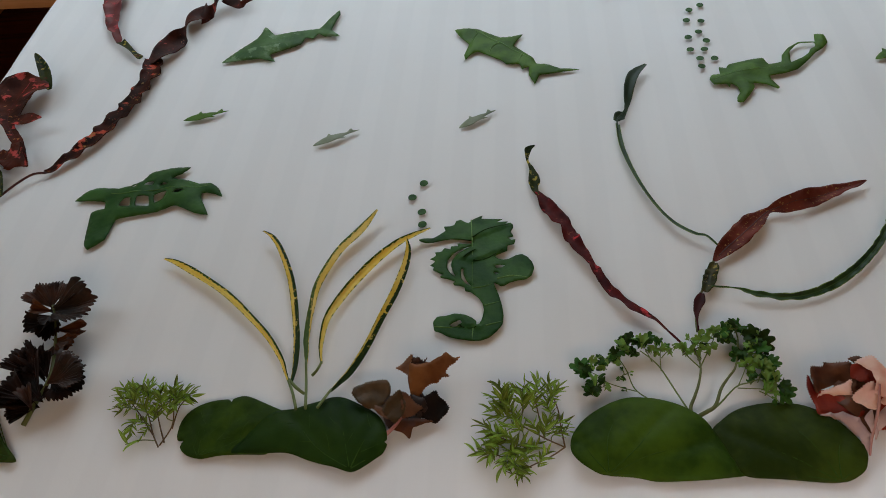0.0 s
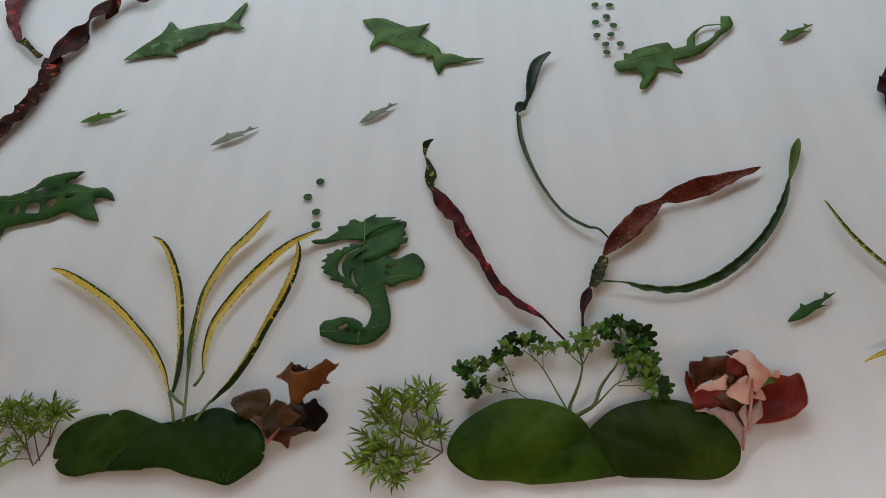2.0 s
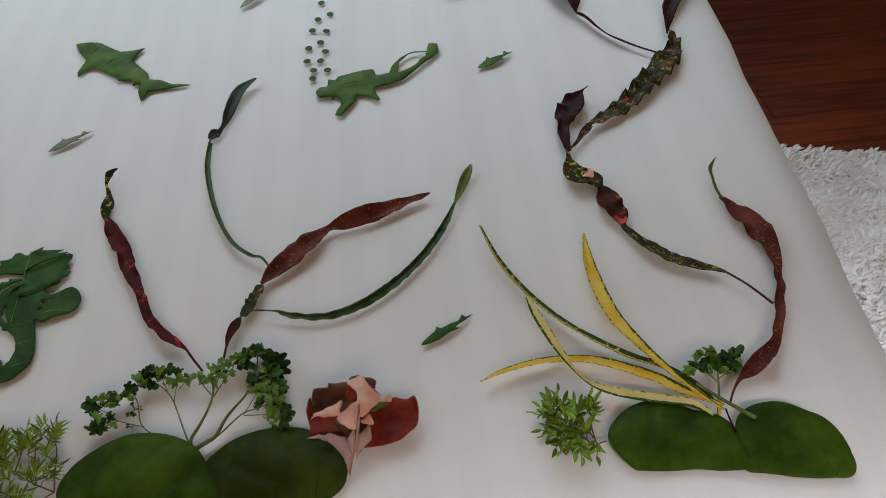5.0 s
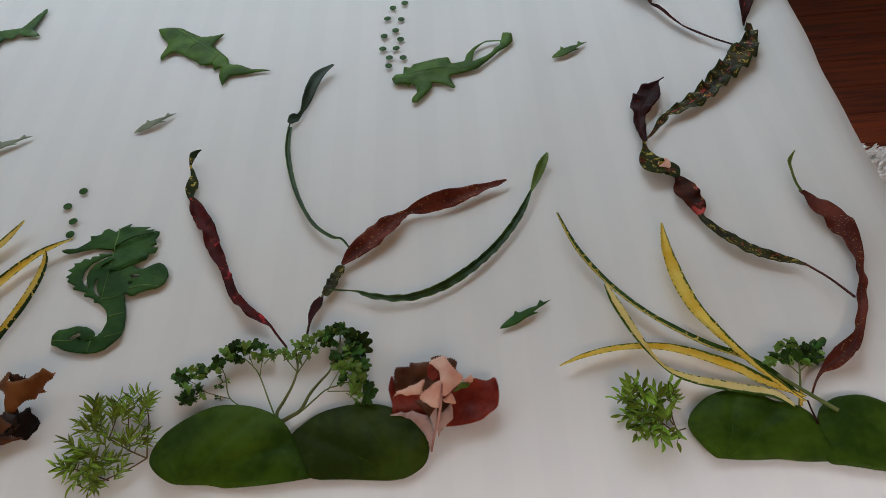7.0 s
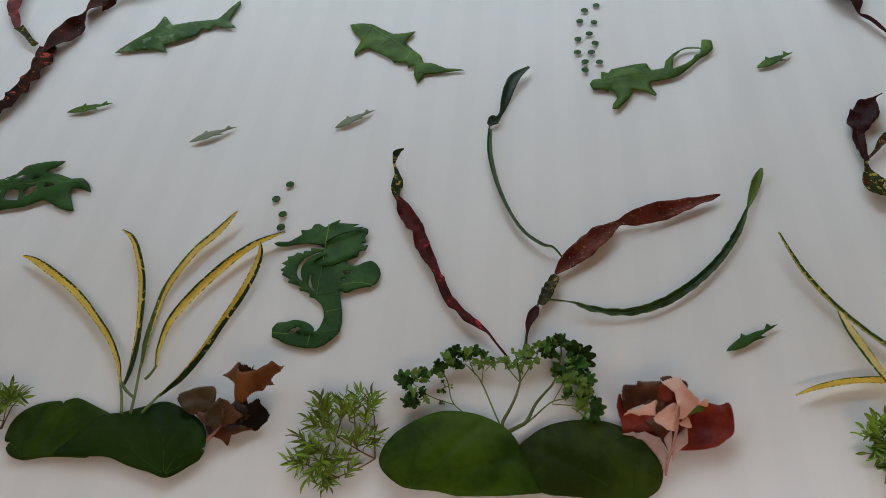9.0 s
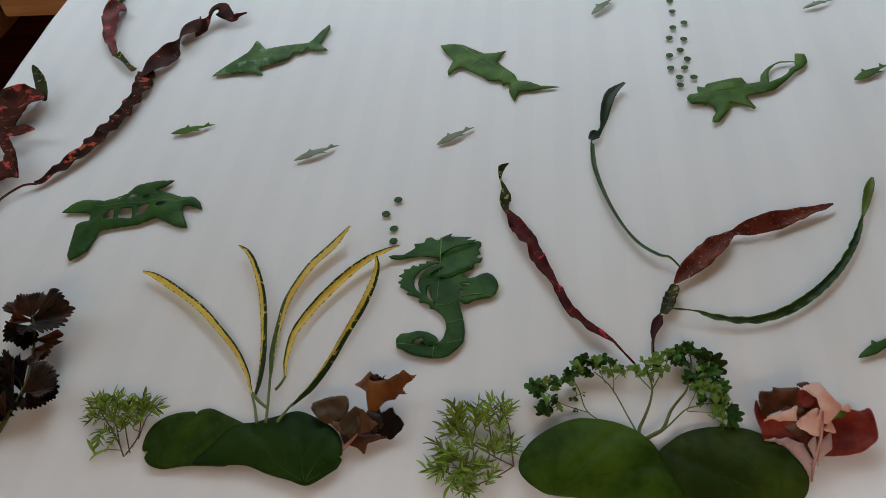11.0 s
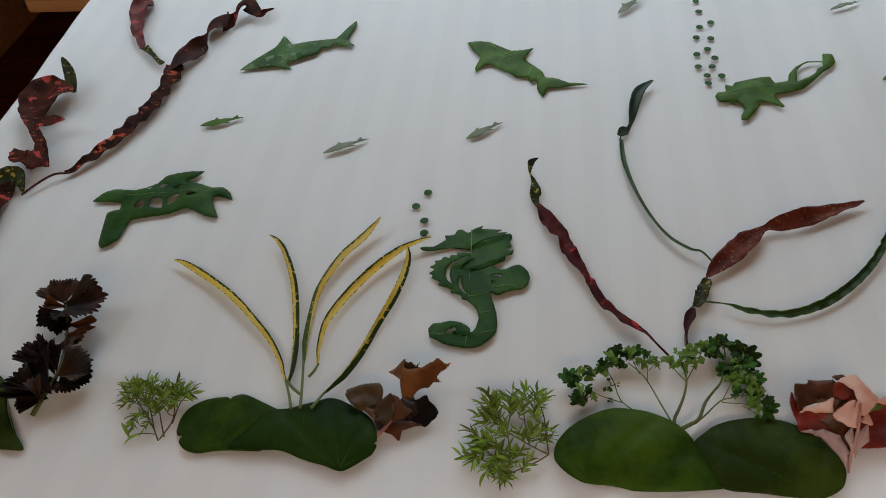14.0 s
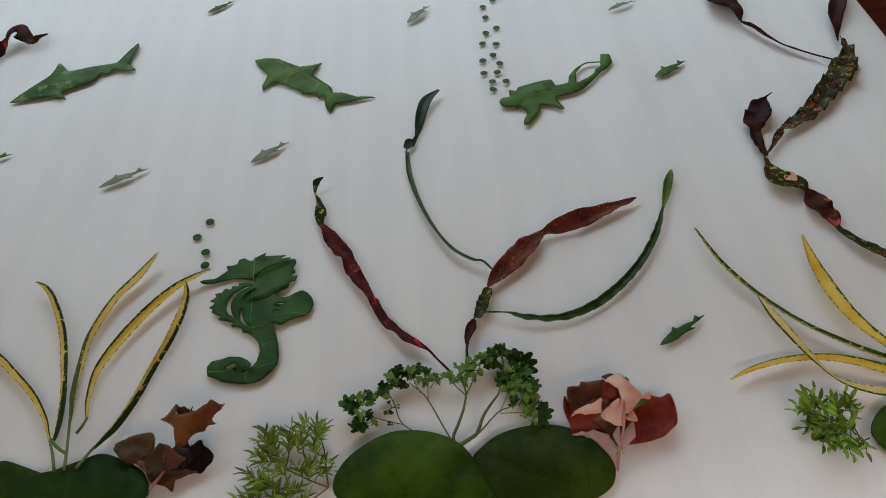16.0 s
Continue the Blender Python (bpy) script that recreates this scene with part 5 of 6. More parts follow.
croton([(565.5, 517.8, 1.8, 4.2), (564.8, 527.7, 2.4, 4.1), (566.1, 538.7, 3, 4.9), (567.8, 547.3, 4.2, 3.5), (575.3, 556.2, 6, 0.4)], "green_tip", "olive green croton leaf tip", twist=(30, 50, 20), cup=0.3, seed=26, of=tall_leaf)

# left-hand plant
wavy_leaf = croton([(-212.3, 634.7, 1.2, 4.5, 0), (-207.4, 636.6, 1.2, 5.7, 0), (-202, 645, 1.2, 8.2, -2), (-196.5, 652.1, 1.2, 11, 2), (-191.5, 660.8, 1.2, 12.4, -2), (-186.3, 668.1, 1.2, 13.2, 2), (-182, 675.6, 1.2, 13, -4), (-179, 684.1, 1.2, 15.6, 2), (-175.6, 691.8, 1.2, 12.5, -4), (-172.2, 699.7, 1.2, 17.4, 1), (-168.7, 707.8, 1.2, 12.5, -5), (-166.2, 717.7, 1.2, 16.2, 1), (-163.6, 727.8, 1.2, 12.3, -5), (-162.1, 738.2, 1.2, 15.6, 1), (-160.2, 747.9, 1.2, 11.9, -4), (-158.6, 760.5, 1.2, 16.9, 0), (-159.6, 775.6, 1.2, 16.3, 2), (-163.7, 786.4, 1.2, 12.2, 3)], "dark_spot", "long dark croton leaf with a wavy red-flecked edge", cup=0.3, ripple=0.25, scallop=0.13, waves=9, offset=0.2, seed=27, rows=160, stalk=([(-238.6, 611.1, 1), (-229.6, 621.3, 3), (-220, 632.1, 3), (-210.4, 634.3, 2)], (0.9, 0.9, 0.9), M["stem_red"]))
croton([(-159.4, 776.5, 3, 14.2, -30), (-154.4, 791.6, 3, 18.8, 0), (-148.1, 803.4, 4, 20.3, 20), (-142.7, 813.4, 5, 15.5, 50), (-140.2, 823.9, 6, 10.6, 100), (-139.5, 840.4, 5, 15.3, 150), (-133.8, 853.7, 4, 23.5, 185), (-126.4, 854.5, 5, 20.2, 215), (-120.8, 855.5, 6, 11.9, 260), (-117.8, 863.5, 7, 9.1, 285), (-115.7, 876.2, 8, 13.2, 330), (-110.4, 879.9, 7, 16.3, 375), (-101.2, 870.5, 6, 12.5, 395), (-95.2, 863.2, 6, 8.1, 400), (-90.6, 866.5, 7, 3.8, 420), (-82.3, 868.4, 8, 1.3, 430)], "dark_red_spot", "dark red croton leaf curled like a corkscrew", cup=0.2, ripple=0.25, waves=6, seed=28, rows=160, of=wavy_leaf)
croton([(-173.6, 787.9, 2, 6, 0), (-183.2, 798.5, 2, 7.3, 40), (-193.1, 811.3, 2, 7.8, 20), (-199.4, 819, 2, 8.9, 0)], "green_gold", "olive green twisted foot of a croton leaf", cup=0.3, seed=45, of=wavy_leaf)
pink_leaf = croton([(-199.9, 819.1, 2, 5.6, 0), (-208, 834.4, 2, 8.2, 15), (-215, 851.2, 2, 10.9, -15), (-218.7, 867.2, 2, 12.8, 15), (-222.2, 882.4, 2, 16.5, -15), (-224, 897.8, 2, 21.3, 10), (-224, 909.8, 2, 16.8, 20), (-224.5, 919.7, 2, 5.7, 60)], "red_pink", "pinkish red croton leaf with scalloped edges", cup=0.3, scallop=0.10, waves=4, seed=29)
croton([(-223.6, 917.7, 3, 4.2, 60), (-225.1, 929.7, 4, 10.8, 30), (-228.5, 942.1, 5, 17.2, 0), (-228.9, 953.8, 7, 12.3, 40), (-229.1, 967, 9, 4.3, 90)], "green_gold", "twisted olive green croton leaf end", cup=0.25, ripple=0.3, seed=30, of=pink_leaf)
croton([(-229.1, 967, 9, 2.6, 60), (-232, 976.9, 9, 4.7, 20), (-234, 984, 9, 9.1, 0), (-234.6, 988.2, 9, 3, 0)], "red_pink", "small red tip of a croton leaf", cup=0.2, seed=46, of=pink_leaf)
coiled_leaf = croton([(-250.1, 517.1, 1.2, 14), (-254.5, 545.4, 1.2, 21.1), (-255.9, 574.5, 1.2, 24.2), (-255.1, 600.9, 1.8, 20.3), (-251.5, 616.2, 2.4, 12.7), (-248.9, 623.7, 3, 5.2)], "brown_red", "broad brown-red croton leaf", twist=(0, 10, -10, 10, 30), cup=0.25, ripple=0.4, waves=5, seed=31)
croton([(-248.6, 616.1, 2.4, 4.3), (-255.3, 621.2, 3, 8.8), (-255.3, 628.2, 3.6, 19.7), (-248.2, 629.3, 3.6, 15.7), (-241, 620.6, 3, 6.6), (-235.6, 609.4, 2.4, 1.2)], "green_gold", "curled dark green croton leaf end", twist=(0, 15, 10, 0), cup=0.25, seed=32, of=coiled_leaf)
croton([(-266.4, 665.3, 3, 4.4, 20), (-256.4, 654.5, 4, 15.2, 0), (-246.3, 649.7, 5, 24.6, -10), (-237.7, 649.5, 6, 29.2, 10), (-229.8, 646.3, 7, 15.1, 40), (-223.3, 637.3, 7, 2.1, 70)], "brown_red", "brown-red croton leaf coiled in a curl", cup=0.3, ripple=0.4, waves=4, seed=33, of=coiled_leaf)
croton([(-223.3, 637.3, 7, 2.1, -60), (-227.7, 647.9, 8, 5.3, -50), (-235.2, 660.4, 9, 8, -30), (-246.8, 675.7, 9, 8.9, 10), (-257.3, 692, 8, 10.6, 25), (-263.7, 711.8, 6, 24.8, 5), (-263.8, 729.9, 6, 38.2, -5), (-260.7, 744.2, 7, 41.4, 5), (-258.5, 754.4, 8, 31.8, 15), (-257, 761.1, 9, 12.4, 30)], "brown_red", "broad brown-red croton leaf with pink flecks", cup=0.25, ripple=0.3, waves=5, seed=34, rows=160, rib=M["red"], of=coiled_leaf)
croton([(-253, 697.5, 8, 10.7, 0), (-245, 694.8, 9, 14.6, 0), (-237.4, 695.4, 10, 10.2, 10), (-230.1, 695.8, 10, 1.3, 0)], "brown_red", "pointed corner of a brown-red croton leaf", cup=0.2, seed=44, of=coiled_leaf)
croton([(-241.3, 745.6, 4, 4, 0), (-245.7, 756.5, 6, 9.3, -10), (-252.8, 771.1, 9, 9.3, 10), (-260.5, 784.3, 12, 6.1, 20), (-264.2, 790.2, 14, 1, 0)], "green_gold", "dark green croton leaf tip standing up", cup=0.35, seed=35, of=coiled_leaf)


# ---- sprigs ----
def leaflet_mesh(name, length, width, bend, material, cup=0.12, thick=0.25, seed=0, blunt=0.8):
    """A small leaf along +y from its base, in mm."""
    rng = random.Random(seed)
    rows, cols = 9, 5
    ph = [rng.uniform(0, 6.28) for _ in range(4)]
    top, uvs = [], []
    for i in range(rows + 1):
        u = i / rows
        w = width * (max(0.0, math.sin(math.pi * u**0.8)) ** blunt * 0.97 + 0.03)
        for k in range(cols):
            v = 2 * k / (cols - 1) - 1
            y = length * (u - 0.08 * v * v * (1 - u))
            z = bend * math.sin(u * 2.2) + cup * width * v * v + 0.05 * width * math.sin(7 * u + ph[1] + 2 * v) * u
            top.append((v * w / 2, y, z))
            uvs.append((u, (v + 1) / 2))
    n = len(top)
    verts = [(x * MM, y * MM, z * MM) for x, y, z in top] + [(x * MM, y * MM, (z - thick) * MM) for x, y, z in top]
    faces = []
    for i in range(rows):
        for k in range(cols - 1):
            a = i * cols + k
            faces += [(a, a + 1, a + cols + 1, a + cols), (n + a, n + a + cols, n + a + cols + 1, n + a + 1)]
        for k, flip in ((0, False), (cols - 1, True)):
            a = i * cols + k
            f = (a, a + cols, n + a + cols, n + a)
            faces.append(f[::-1] if flip else f)
    me = bpy.data.meshes.new(name)
    me.from_pydata(verts, [], faces)
    layer = me.uv_layers.new(name="UVMap")
    both = uvs + uvs
    for loop in me.loops:
        layer.data[loop.index].uv = both[loop.vertex_index]
    me.materials.append(material)
    me.polygons.foreach_set("use_smooth", [True] * len(me.polygons))
    return me


def put_leaflet(me, name, x, y, z, heading, pitch, roll, parent, size=1.0, label=""):
    """Lays a leaflet with its base at x, y, z (mm over the sheet), pointing to heading degrees (0 along +x)."""
    ob = new(name, me)
    ob.matrix_world = Matrix.Translation((x * MM, y * MM, BED + z * MM)) @ Matrix.Rotation(radians(heading - 90), 4, "Z") @ Matrix.Rotation(radians(pitch), 4, "X") @ Matrix.Rotation(radians(roll), 4, "Y") @ Matrix.Scale(size, 4)
    return under(ob, parent, label)


ARALIA = [leaflet_mesh("leaflet", 8.5, w, b, M["aralia"], seed=s, thick=0.2, blunt=1.0) for s, (w, b) in enumerate(((1.75, 2.0), (1.45, -1.6), (2.1, 2.6), (1.25, 1.0)))]
BROADER = [leaflet_mesh("leaflet", 8.0, w, b, M["aralia_broad"], seed=s, thick=0.2, blunt=0.8, cup=0.25) for s, (w, b) in enumerate(((3.0, 1.6), (2.5, -1.4), (3.4, 1.0)))]


def aralia_sprig(base, ways, fronds, label, seed, meshes=ARALIA, pairs=6):
    """A sprig of fine leaflets: ways are its stems, a frond is (x, y, heading in degrees, length) and carries pairs of leaflets and one at its end."""
    rng = random.Random(seed)
    sprig = tagged(new("aralia_sprig"), label, "sprig")
    sprig.location = (base[0] * MM, base[1] * MM, BED)
    keep = Matrix.Translation((-base[0] * MM, -base[1] * MM, -BED))
    for way in ways:
        under(tube("stem", way, (0.45, 0.38, 0.26), M["stem_brown"], 6), sprig).matrix_parent_inverse = keep
    nodes = np.array([p for way in ways for p in spline(way, 14)[0]])
    for x, y, head, long in fronds:
        d = Vector((math.cos(radians(head)), math.sin(radians(head))))
        lift = rng.uniform(2.5, 8.0)
        foot = (x - d.x * long * 0.75, y - d.y * long * 0.75)
        near = nodes[np.argmin(np.hypot(nodes[:, 0] - foot[0], nodes[:, 1] - foot[1]))]
        bend = rng.uniform(-0.2, 0.2) * long
        line = [tuple(near), (*foot, lift * 0.8), (x - d.x * long * 0.2 - d.y * bend, y - d.y * long * 0.2 + d.x * bend, lift), (x + d.x * long * 0.25, y + d.y * long * 0.25, max(1.5, lift + rng.uniform(-3, 2)))]
        under(tube("twig", line, (0.33, 0.28, 0.2), M["stem_green"], 5), sprig).matrix_parent_inverse = keep
        pts = spline(line[1:], 30)[0]
        tone = rng.uniform(0.75, 1.15)
        for n in range(2 * pairs + 1):
            q = pts[29 if n == 2 * pairs else 1 + 24 // pairs * (n // 2) + (n % 2) * 2]
            turn = rng.uniform(-12, 12) if n == 2 * pairs else (1 if n % 2 else -1) * rng.uniform(24, 58)
            leaf = put_leaflet(meshes[rng.randrange(len(meshes))], "leaflet", q[0], q[1], max(1.0, q[2]), head + turn, rng.uniform(-18, 22), rng.uniform(-45, 45), sprig, tone * rng.uniform(0.65, 1.1) * long / 10)
            leaf.matrix_parent_inverse = keep
    return sprig


aralia_sprig((-71.6, 387.0), [[(-70.6, 385.6, 1), (-74.8, 393.5, 2.2), (-79.3, 404.4, 3.3), (-85.1, 415.6, 4.5)], [(-70.1, 386.5, 1), (-65.3, 397, 2.2), (-65.5, 406, 3.3), (-67.8, 417.2, 4.5)], [(-75, 393.5, 1), (-83.3, 404.4, 2.8), (-92.4, 415.7, 4.5)], [(-65.3, 397, 1), (-63.3, 409.7, 2.8), (-59, 414.2, 4.5)], [(-67.8, 388.2, 1), (-71.3, 397, 2.8), (-76.7, 411.7, 4.5)]],
    [(-93.4, 422.6, 119, 9), (-97.6, 424.6, 126, 8), (-98.2, 419.8, 153, 8), (-97.7, 413.2, 168, 9), (-94.3, 407.5, -167, 8), (-91.6, 416.9, 133, 8), (-89.5, 420.6, 102, 9), (-88.2, 424.5, 83, 9), (-82.1, 418.6, 97, 9), (-81.1, 422.4, 87, 8), (-76.1, 420.4, 97, 8), (-72.9, 420.4, 101, 9), (-69.2, 422.2, 91, 9), (-65.7, 419.3, 96, 8), (-63, 415.5, 33, 8), (-57.7, 413.5, 5, 10), (-62.1, 408.9, -15, 8), (-82.8, 409.2, 126, 8)]
    + [(-76.7, 407.3, 96, 8), (-83.8, 401.9, 153, 8), (-86.5, 395.6, -95, 8), (-67.9, 407.2, 91, 8), (-80, 394.7, -126, 7), (-72.9, 413.7, 101, 8)], "sprig of fine light green leaflets on a thin stalk", 21)
aralia_sprig((147.1, 371.2), [[(147.3, 370.1, 1), (137.5, 375.6, 1.9), (125, 384.8, 2.8), (117.2, 394.1, 3.6), (114.7, 405.2, 4.5)], [(147.3, 370.1, 1), (146.6, 380.3, 2.2), (146.1, 392.7, 3.3), (143.2, 403.8, 4.5)], [(147.3, 370.1, 1), (139.3, 364.5, 1.9), (129, 359.4, 2.8), (120.4, 354.9, 3.6), (114.4, 356.8, 4.5)], [(137.5, 375.6, 1), (135.7, 387.9, 2.8), (134.5, 400.5, 4.5)], [(129, 359.4, 1), (120, 363, 2.2), (109.2, 367.8, 3.3), (101.5, 370.5, 4.5)], [(125.1, 384.1, 1), (127.7, 395.4, 2.8), (128, 404.5, 4.5)], [(128.6, 370.9, 1), (119.4, 374.7, 2.2), (111.6, 378.5, 3.3), (105.2, 382.3, 4.5)]],
    [(115.5, 404.5, 97, 10), (119.3, 404.3, 88, 9), (125.6, 404, 100, 10), (130, 405.6, 92, 11), (137.5, 409, 92, 11), (143.6, 406.8, 81, 11), (146.8, 401.8, 50, 9), (114.4, 400.9, 148, 10), (112.4, 393, 171, 10), (114.2, 388.3, 166, 10), (119.1, 395.9, 112, 9), (127.8, 397.7, 88, 9), (134, 398.1, 77, 9), (146.9, 382.5, 27, 9), (148.2, 377.9, 11, 9), (108.5, 380.8, 153, 10), (110.9, 377.3, 166, 10), (115.9, 374.3, 157, 9)]
    + [(102.6, 369.5, 159, 10), (107.4, 366.7, -144, 9), (114.4, 358.5, -114, 9), (120.6, 354.3, -88, 10), (123.5, 354.9, -61, 8), (118.4, 368.2, 138, 9), (125.8, 370.5, 22, 10), (131.1, 371.9, 31, 9), (128.9, 365.4, -30, 9), (136.4, 364, 52, 9), (139, 381.8, 76, 10), (131.4, 382.2, 119, 9), (125, 388.5, 103, 9), (141.8, 395.9, 99, 9), (120.7, 381, 144, 9), (123.2, 360, -8, 9), (118.7, 362.5, -114, 8)], "bushy sprig of fine light green leaflets", 22)
aralia_sprig((434.2, 352.4), [[(433.5, 351.2, 1), (426.9, 348.3, 4.5)], [(428.5, 345.5, 1), (428, 351.9, 2.2), (428.2, 360.6, 3.3), (432.7, 373.5, 4.5)], [(427.8, 348.1, 1), (422.3, 354.8, 2.2), (415, 362.3, 3.3), (409.3, 369.8, 4.5)], [(422.3, 354.8, 1), (414.7, 354.8, 2.8), (406.9, 353.6, 4.5)], [(427.8, 354.1, 1), (423.6, 365.7, 2.8), (420.5, 375.1, 4.5)], [(427.4, 346.7, 1), (423.5, 346.2, 2.8), (418.9, 344.7, 4.5)]],
    [(413.9, 378.7, 75, 9), (416, 375, 65, 9), (410.1, 376.9, 97, 9), (405.1, 374.6, 145, 9), (402.4, 369.6, 174, 10), (403.2, 363.2, 178, 9), (404.1, 357.7, -168, 9), (406.1, 349.9, -128, 9), (407.9, 347.6, -115, 8), (413.8, 346.8, -100, 10), (418.1, 344.2, -107, 10), (425.4, 343.2, -102, 10), (415.5, 364.9, 112, 9), (420.8, 369.8, 79, 9), (425.4, 372.6, 64, 9), (431.4, 376.4, 69, 9), (432.9, 372.8, 41, 8), (417.5, 357, -153, 9)]
    + [(423.8, 360.5, 84, 9), (412, 357.7, -165, 8), (409.4, 366.9, 125, 9), (417.4, 351.6, -127, 8), (432.2, 366.1, 44, 7)], "sprig of small green leaflets on a thin brown stalk", 23, BROADER, 3)
twig = tagged(tube("aralia_leaflet", [(-73.3, 390, 1), (-81.3, 390.1, 2), (-89.4, 388.5, 1)], (0.3, 0.3, 0.2), M["stem_green"], 5), "loose light green leaflet on a thin twig", "leaflet")
for place, turn in (((-82, 390.1), 235), ((-88.2, 388.6), 130)):
    put_leaflet(ARALIA[0], "leaflet", place[0], place[1], 1.5, turn, 5, 10, twig, 1.2)

def lobed_mesh(length, material, seed, lobes=3, spread=50, thick=0.25):
    """A wedge-shaped leaflet along +y from its base, in mm, with rounded lobes round its outer edge."""
    rng = random.Random(seed)
    rings, spokes = 5, 25
    ph = rng.uniform(-0.4, 0.4)
    top, uvs = [], []
    for i in range(rings + 1):
        r = i / rings
        for k in range(spokes):
            v = 2 * k / (spokes - 1) - 1
            lobe = 1 - (0.5 - 0.5 * math.cos((lobes * v + ph) * math.pi)) ** 2.5
            far = length * r * (1 - 0.24 * (1 - lobe) * r**3 - 0.26 * v**4)
            a = radians(v * spread * (0.45 + 0.55 * r))
            z = length * (0.10 * v * v * r + 0.09 * math.sin(3.0 * v * lobes * 0.5 + seed) * r * r + 0.16 * math.sin(2.4 * r))
            top.append((far * math.sin(a), far * math.cos(a), z))
            uvs.append((r, (v + 1) / 2))
    n = len(top)
    verts = [(x * MM, y * MM, z * MM) for x, y, z in top] + [(x * MM, y * MM, (z - thick) * MM) for x, y, z in top]
    faces = []
    for i in range(rings):
        for k in range(spokes - 1):
            a = i * spokes + k
            faces += [(a, a + spokes, a + spokes + 1, a + 1), (n + a, n + a + 1, n + a + spokes + 1, n + a + spokes)]
    me = bpy.data.meshes.new("leaflet")
    me.from_pydata(verts, [], faces)
    layer = me.uv_layers.new(name="UVMap")
    both = uvs + uvs
    for loop in me.loops:
        layer.data[loop.index].uv = both[loop.vertex_index]
    me.materials.append(material)
    me.polygons.foreach_set("use_smooth", [True] * len(me.polygons))
    return me


PARSLEY = [lobed_mesh(size, M[m], k, lobes, 52 if m == "parsley" else 24) for k, (size, m, lobes) in enumerate(((9.0, "parsley", 3), (7.0, "parsley", 2), (10.0, "parsley", 4), (4.5, "parsley_light", 1), (5.5, "parsley_light", 2)))]


def parsley_spray(base, stems, label, seed, category="sprig"):
    """Forked stalks and their leaflets: each stem is (ways, radii, leaflets), a leaflet spot (x, y, size, count, share of light ones)."""
    rng = random.Random(seed)
    spray = tagged(new("lobed_leaf_sprig"), label, category)
    spray.location = (base[0] * MM, base[1] * MM, BED)
    keep = Matrix.Translation((-base[0] * MM, -base[1] * MM, -BED))
    for ways, radii, spots in stems:
        for n, way in enumerate(ways):
            thick = radii if n == 0 else (radii[-1], radii[-1] * 0.7)
            stalk = under(tube("stalk" if n == 0 else "stalklet", way, thick, M["stem_olive" if n == 0 and radii[0] > 0.8 else "stem_green"]), spray)
            stalk.matrix_parent_inverse = keep
        forks = np.array([p for way in ways for p in spline(way, 12)[0]])
        for x, y, size, count, light in spots:
            near = forks[np.argmin(np.hypot(forks[:, 0] - x, forks[:, 1] - y))]
            out = math.atan2(y - near[1], x - near[0])
            for k in range(count + 2):
                pale = rng.random() < light + 0.18
                me, unit = (PARSLEY[rng.randrange(3, 5)], 5.0) if pale else (PARSLEY[rng.randrange(3)], 8.7)
                head = out + rng.uniform(-0.9, 0.9) + (0.0 if k == 0 else rng.choice((-0.7, 0.7)))
                long = 2 * size * rng.uniform(0.9, 1.3) * (1.18 if k == 0 else 0.9)
                bx, by, z = x - 0.55 * long * math.cos(head), y - 0.55 * long * math.sin(head), rng.uniform(1.5, 6.5)
                leaf = put_leaflet(me, "leaflet", bx, by, z, math.degrees(head), rng.uniform(-10, 28), rng.uniform(-40, 40), spray, long / unit)
                leaf.matrix_parent_inverse = keep
                if k == 0:
                    way = [tuple(near[:3]), ((near[0] + bx) / 2 + rng.uniform(-1, 1), (near[1] + by) / 2, (near[2] + z) / 2 + 0.5), (bx, by, z)]
                    under(tube("stalklet", way, (0.35, 0.3, 0.22), M["stem_green"], 5), spray).matrix_parent_inverse = keep
    return spray


FAN_A = ([[(214.7, 382.7, 2.5), (202.9, 389.3, 3), (189.8, 400.7, 3.5), (186.7, 414, 4), (184.2, 421, 4.5), (181.2, 425.9, 5)], [(189.8, 401.1, 2.5), (182.5, 403.7, 3.1), (175.4, 407, 3.8), (170.5, 411.8, 4.4), (164.2, 415.9, 5)], [(175.4, 407, 2.5), (170, 403.6, 3.8), (165.8, 401.6, 5)], [(186.7, 413.2, 2.5), (183.7, 411.1, 3.8), (182.9, 407.4, 5)], [(184.8, 419.8, 2.5), (178.4, 421.4, 3.8), (172.7, 421.7, 5)]], (0.5, 0.35, 0.28), [(161.4, 416.9, 4.2, 2, 0), (163.3, 413.8, 3.1, 1, 0), (167.5, 419.7, 3.2, 2, 0), (171.7, 421, 3.2, 2, 0), (173.2, 417.1, 2.9, 2, 0.3), (175.8, 419.2, 2.6, 2, 0.3), (179.1, 422.2, 2.9, 2, 0.2), (181.2, 426, 2.9, 2, 0.2), (166, 406.8, 3.8, 2, 0), (164.7, 402.5, 2.8, 2, 0), (167.8, 401.9, 2.5, 2, 0.1), (172.3, 408.8, 2.2, 2, 0.1), (174.7, 403.1, 2.5, 1, 0.6), (182.2, 419.3, 2.2, 2, 0.6), (183.6, 414.2, 0.9, 1, 0), (183.7, 409.7, 1.2, 1, 0), (182.7, 400.8, 1.2, 1, 0), (188.8, 410.9, 0.9, 1, 0), (181.2, 409.8, 0.9, 1, 0.2)])
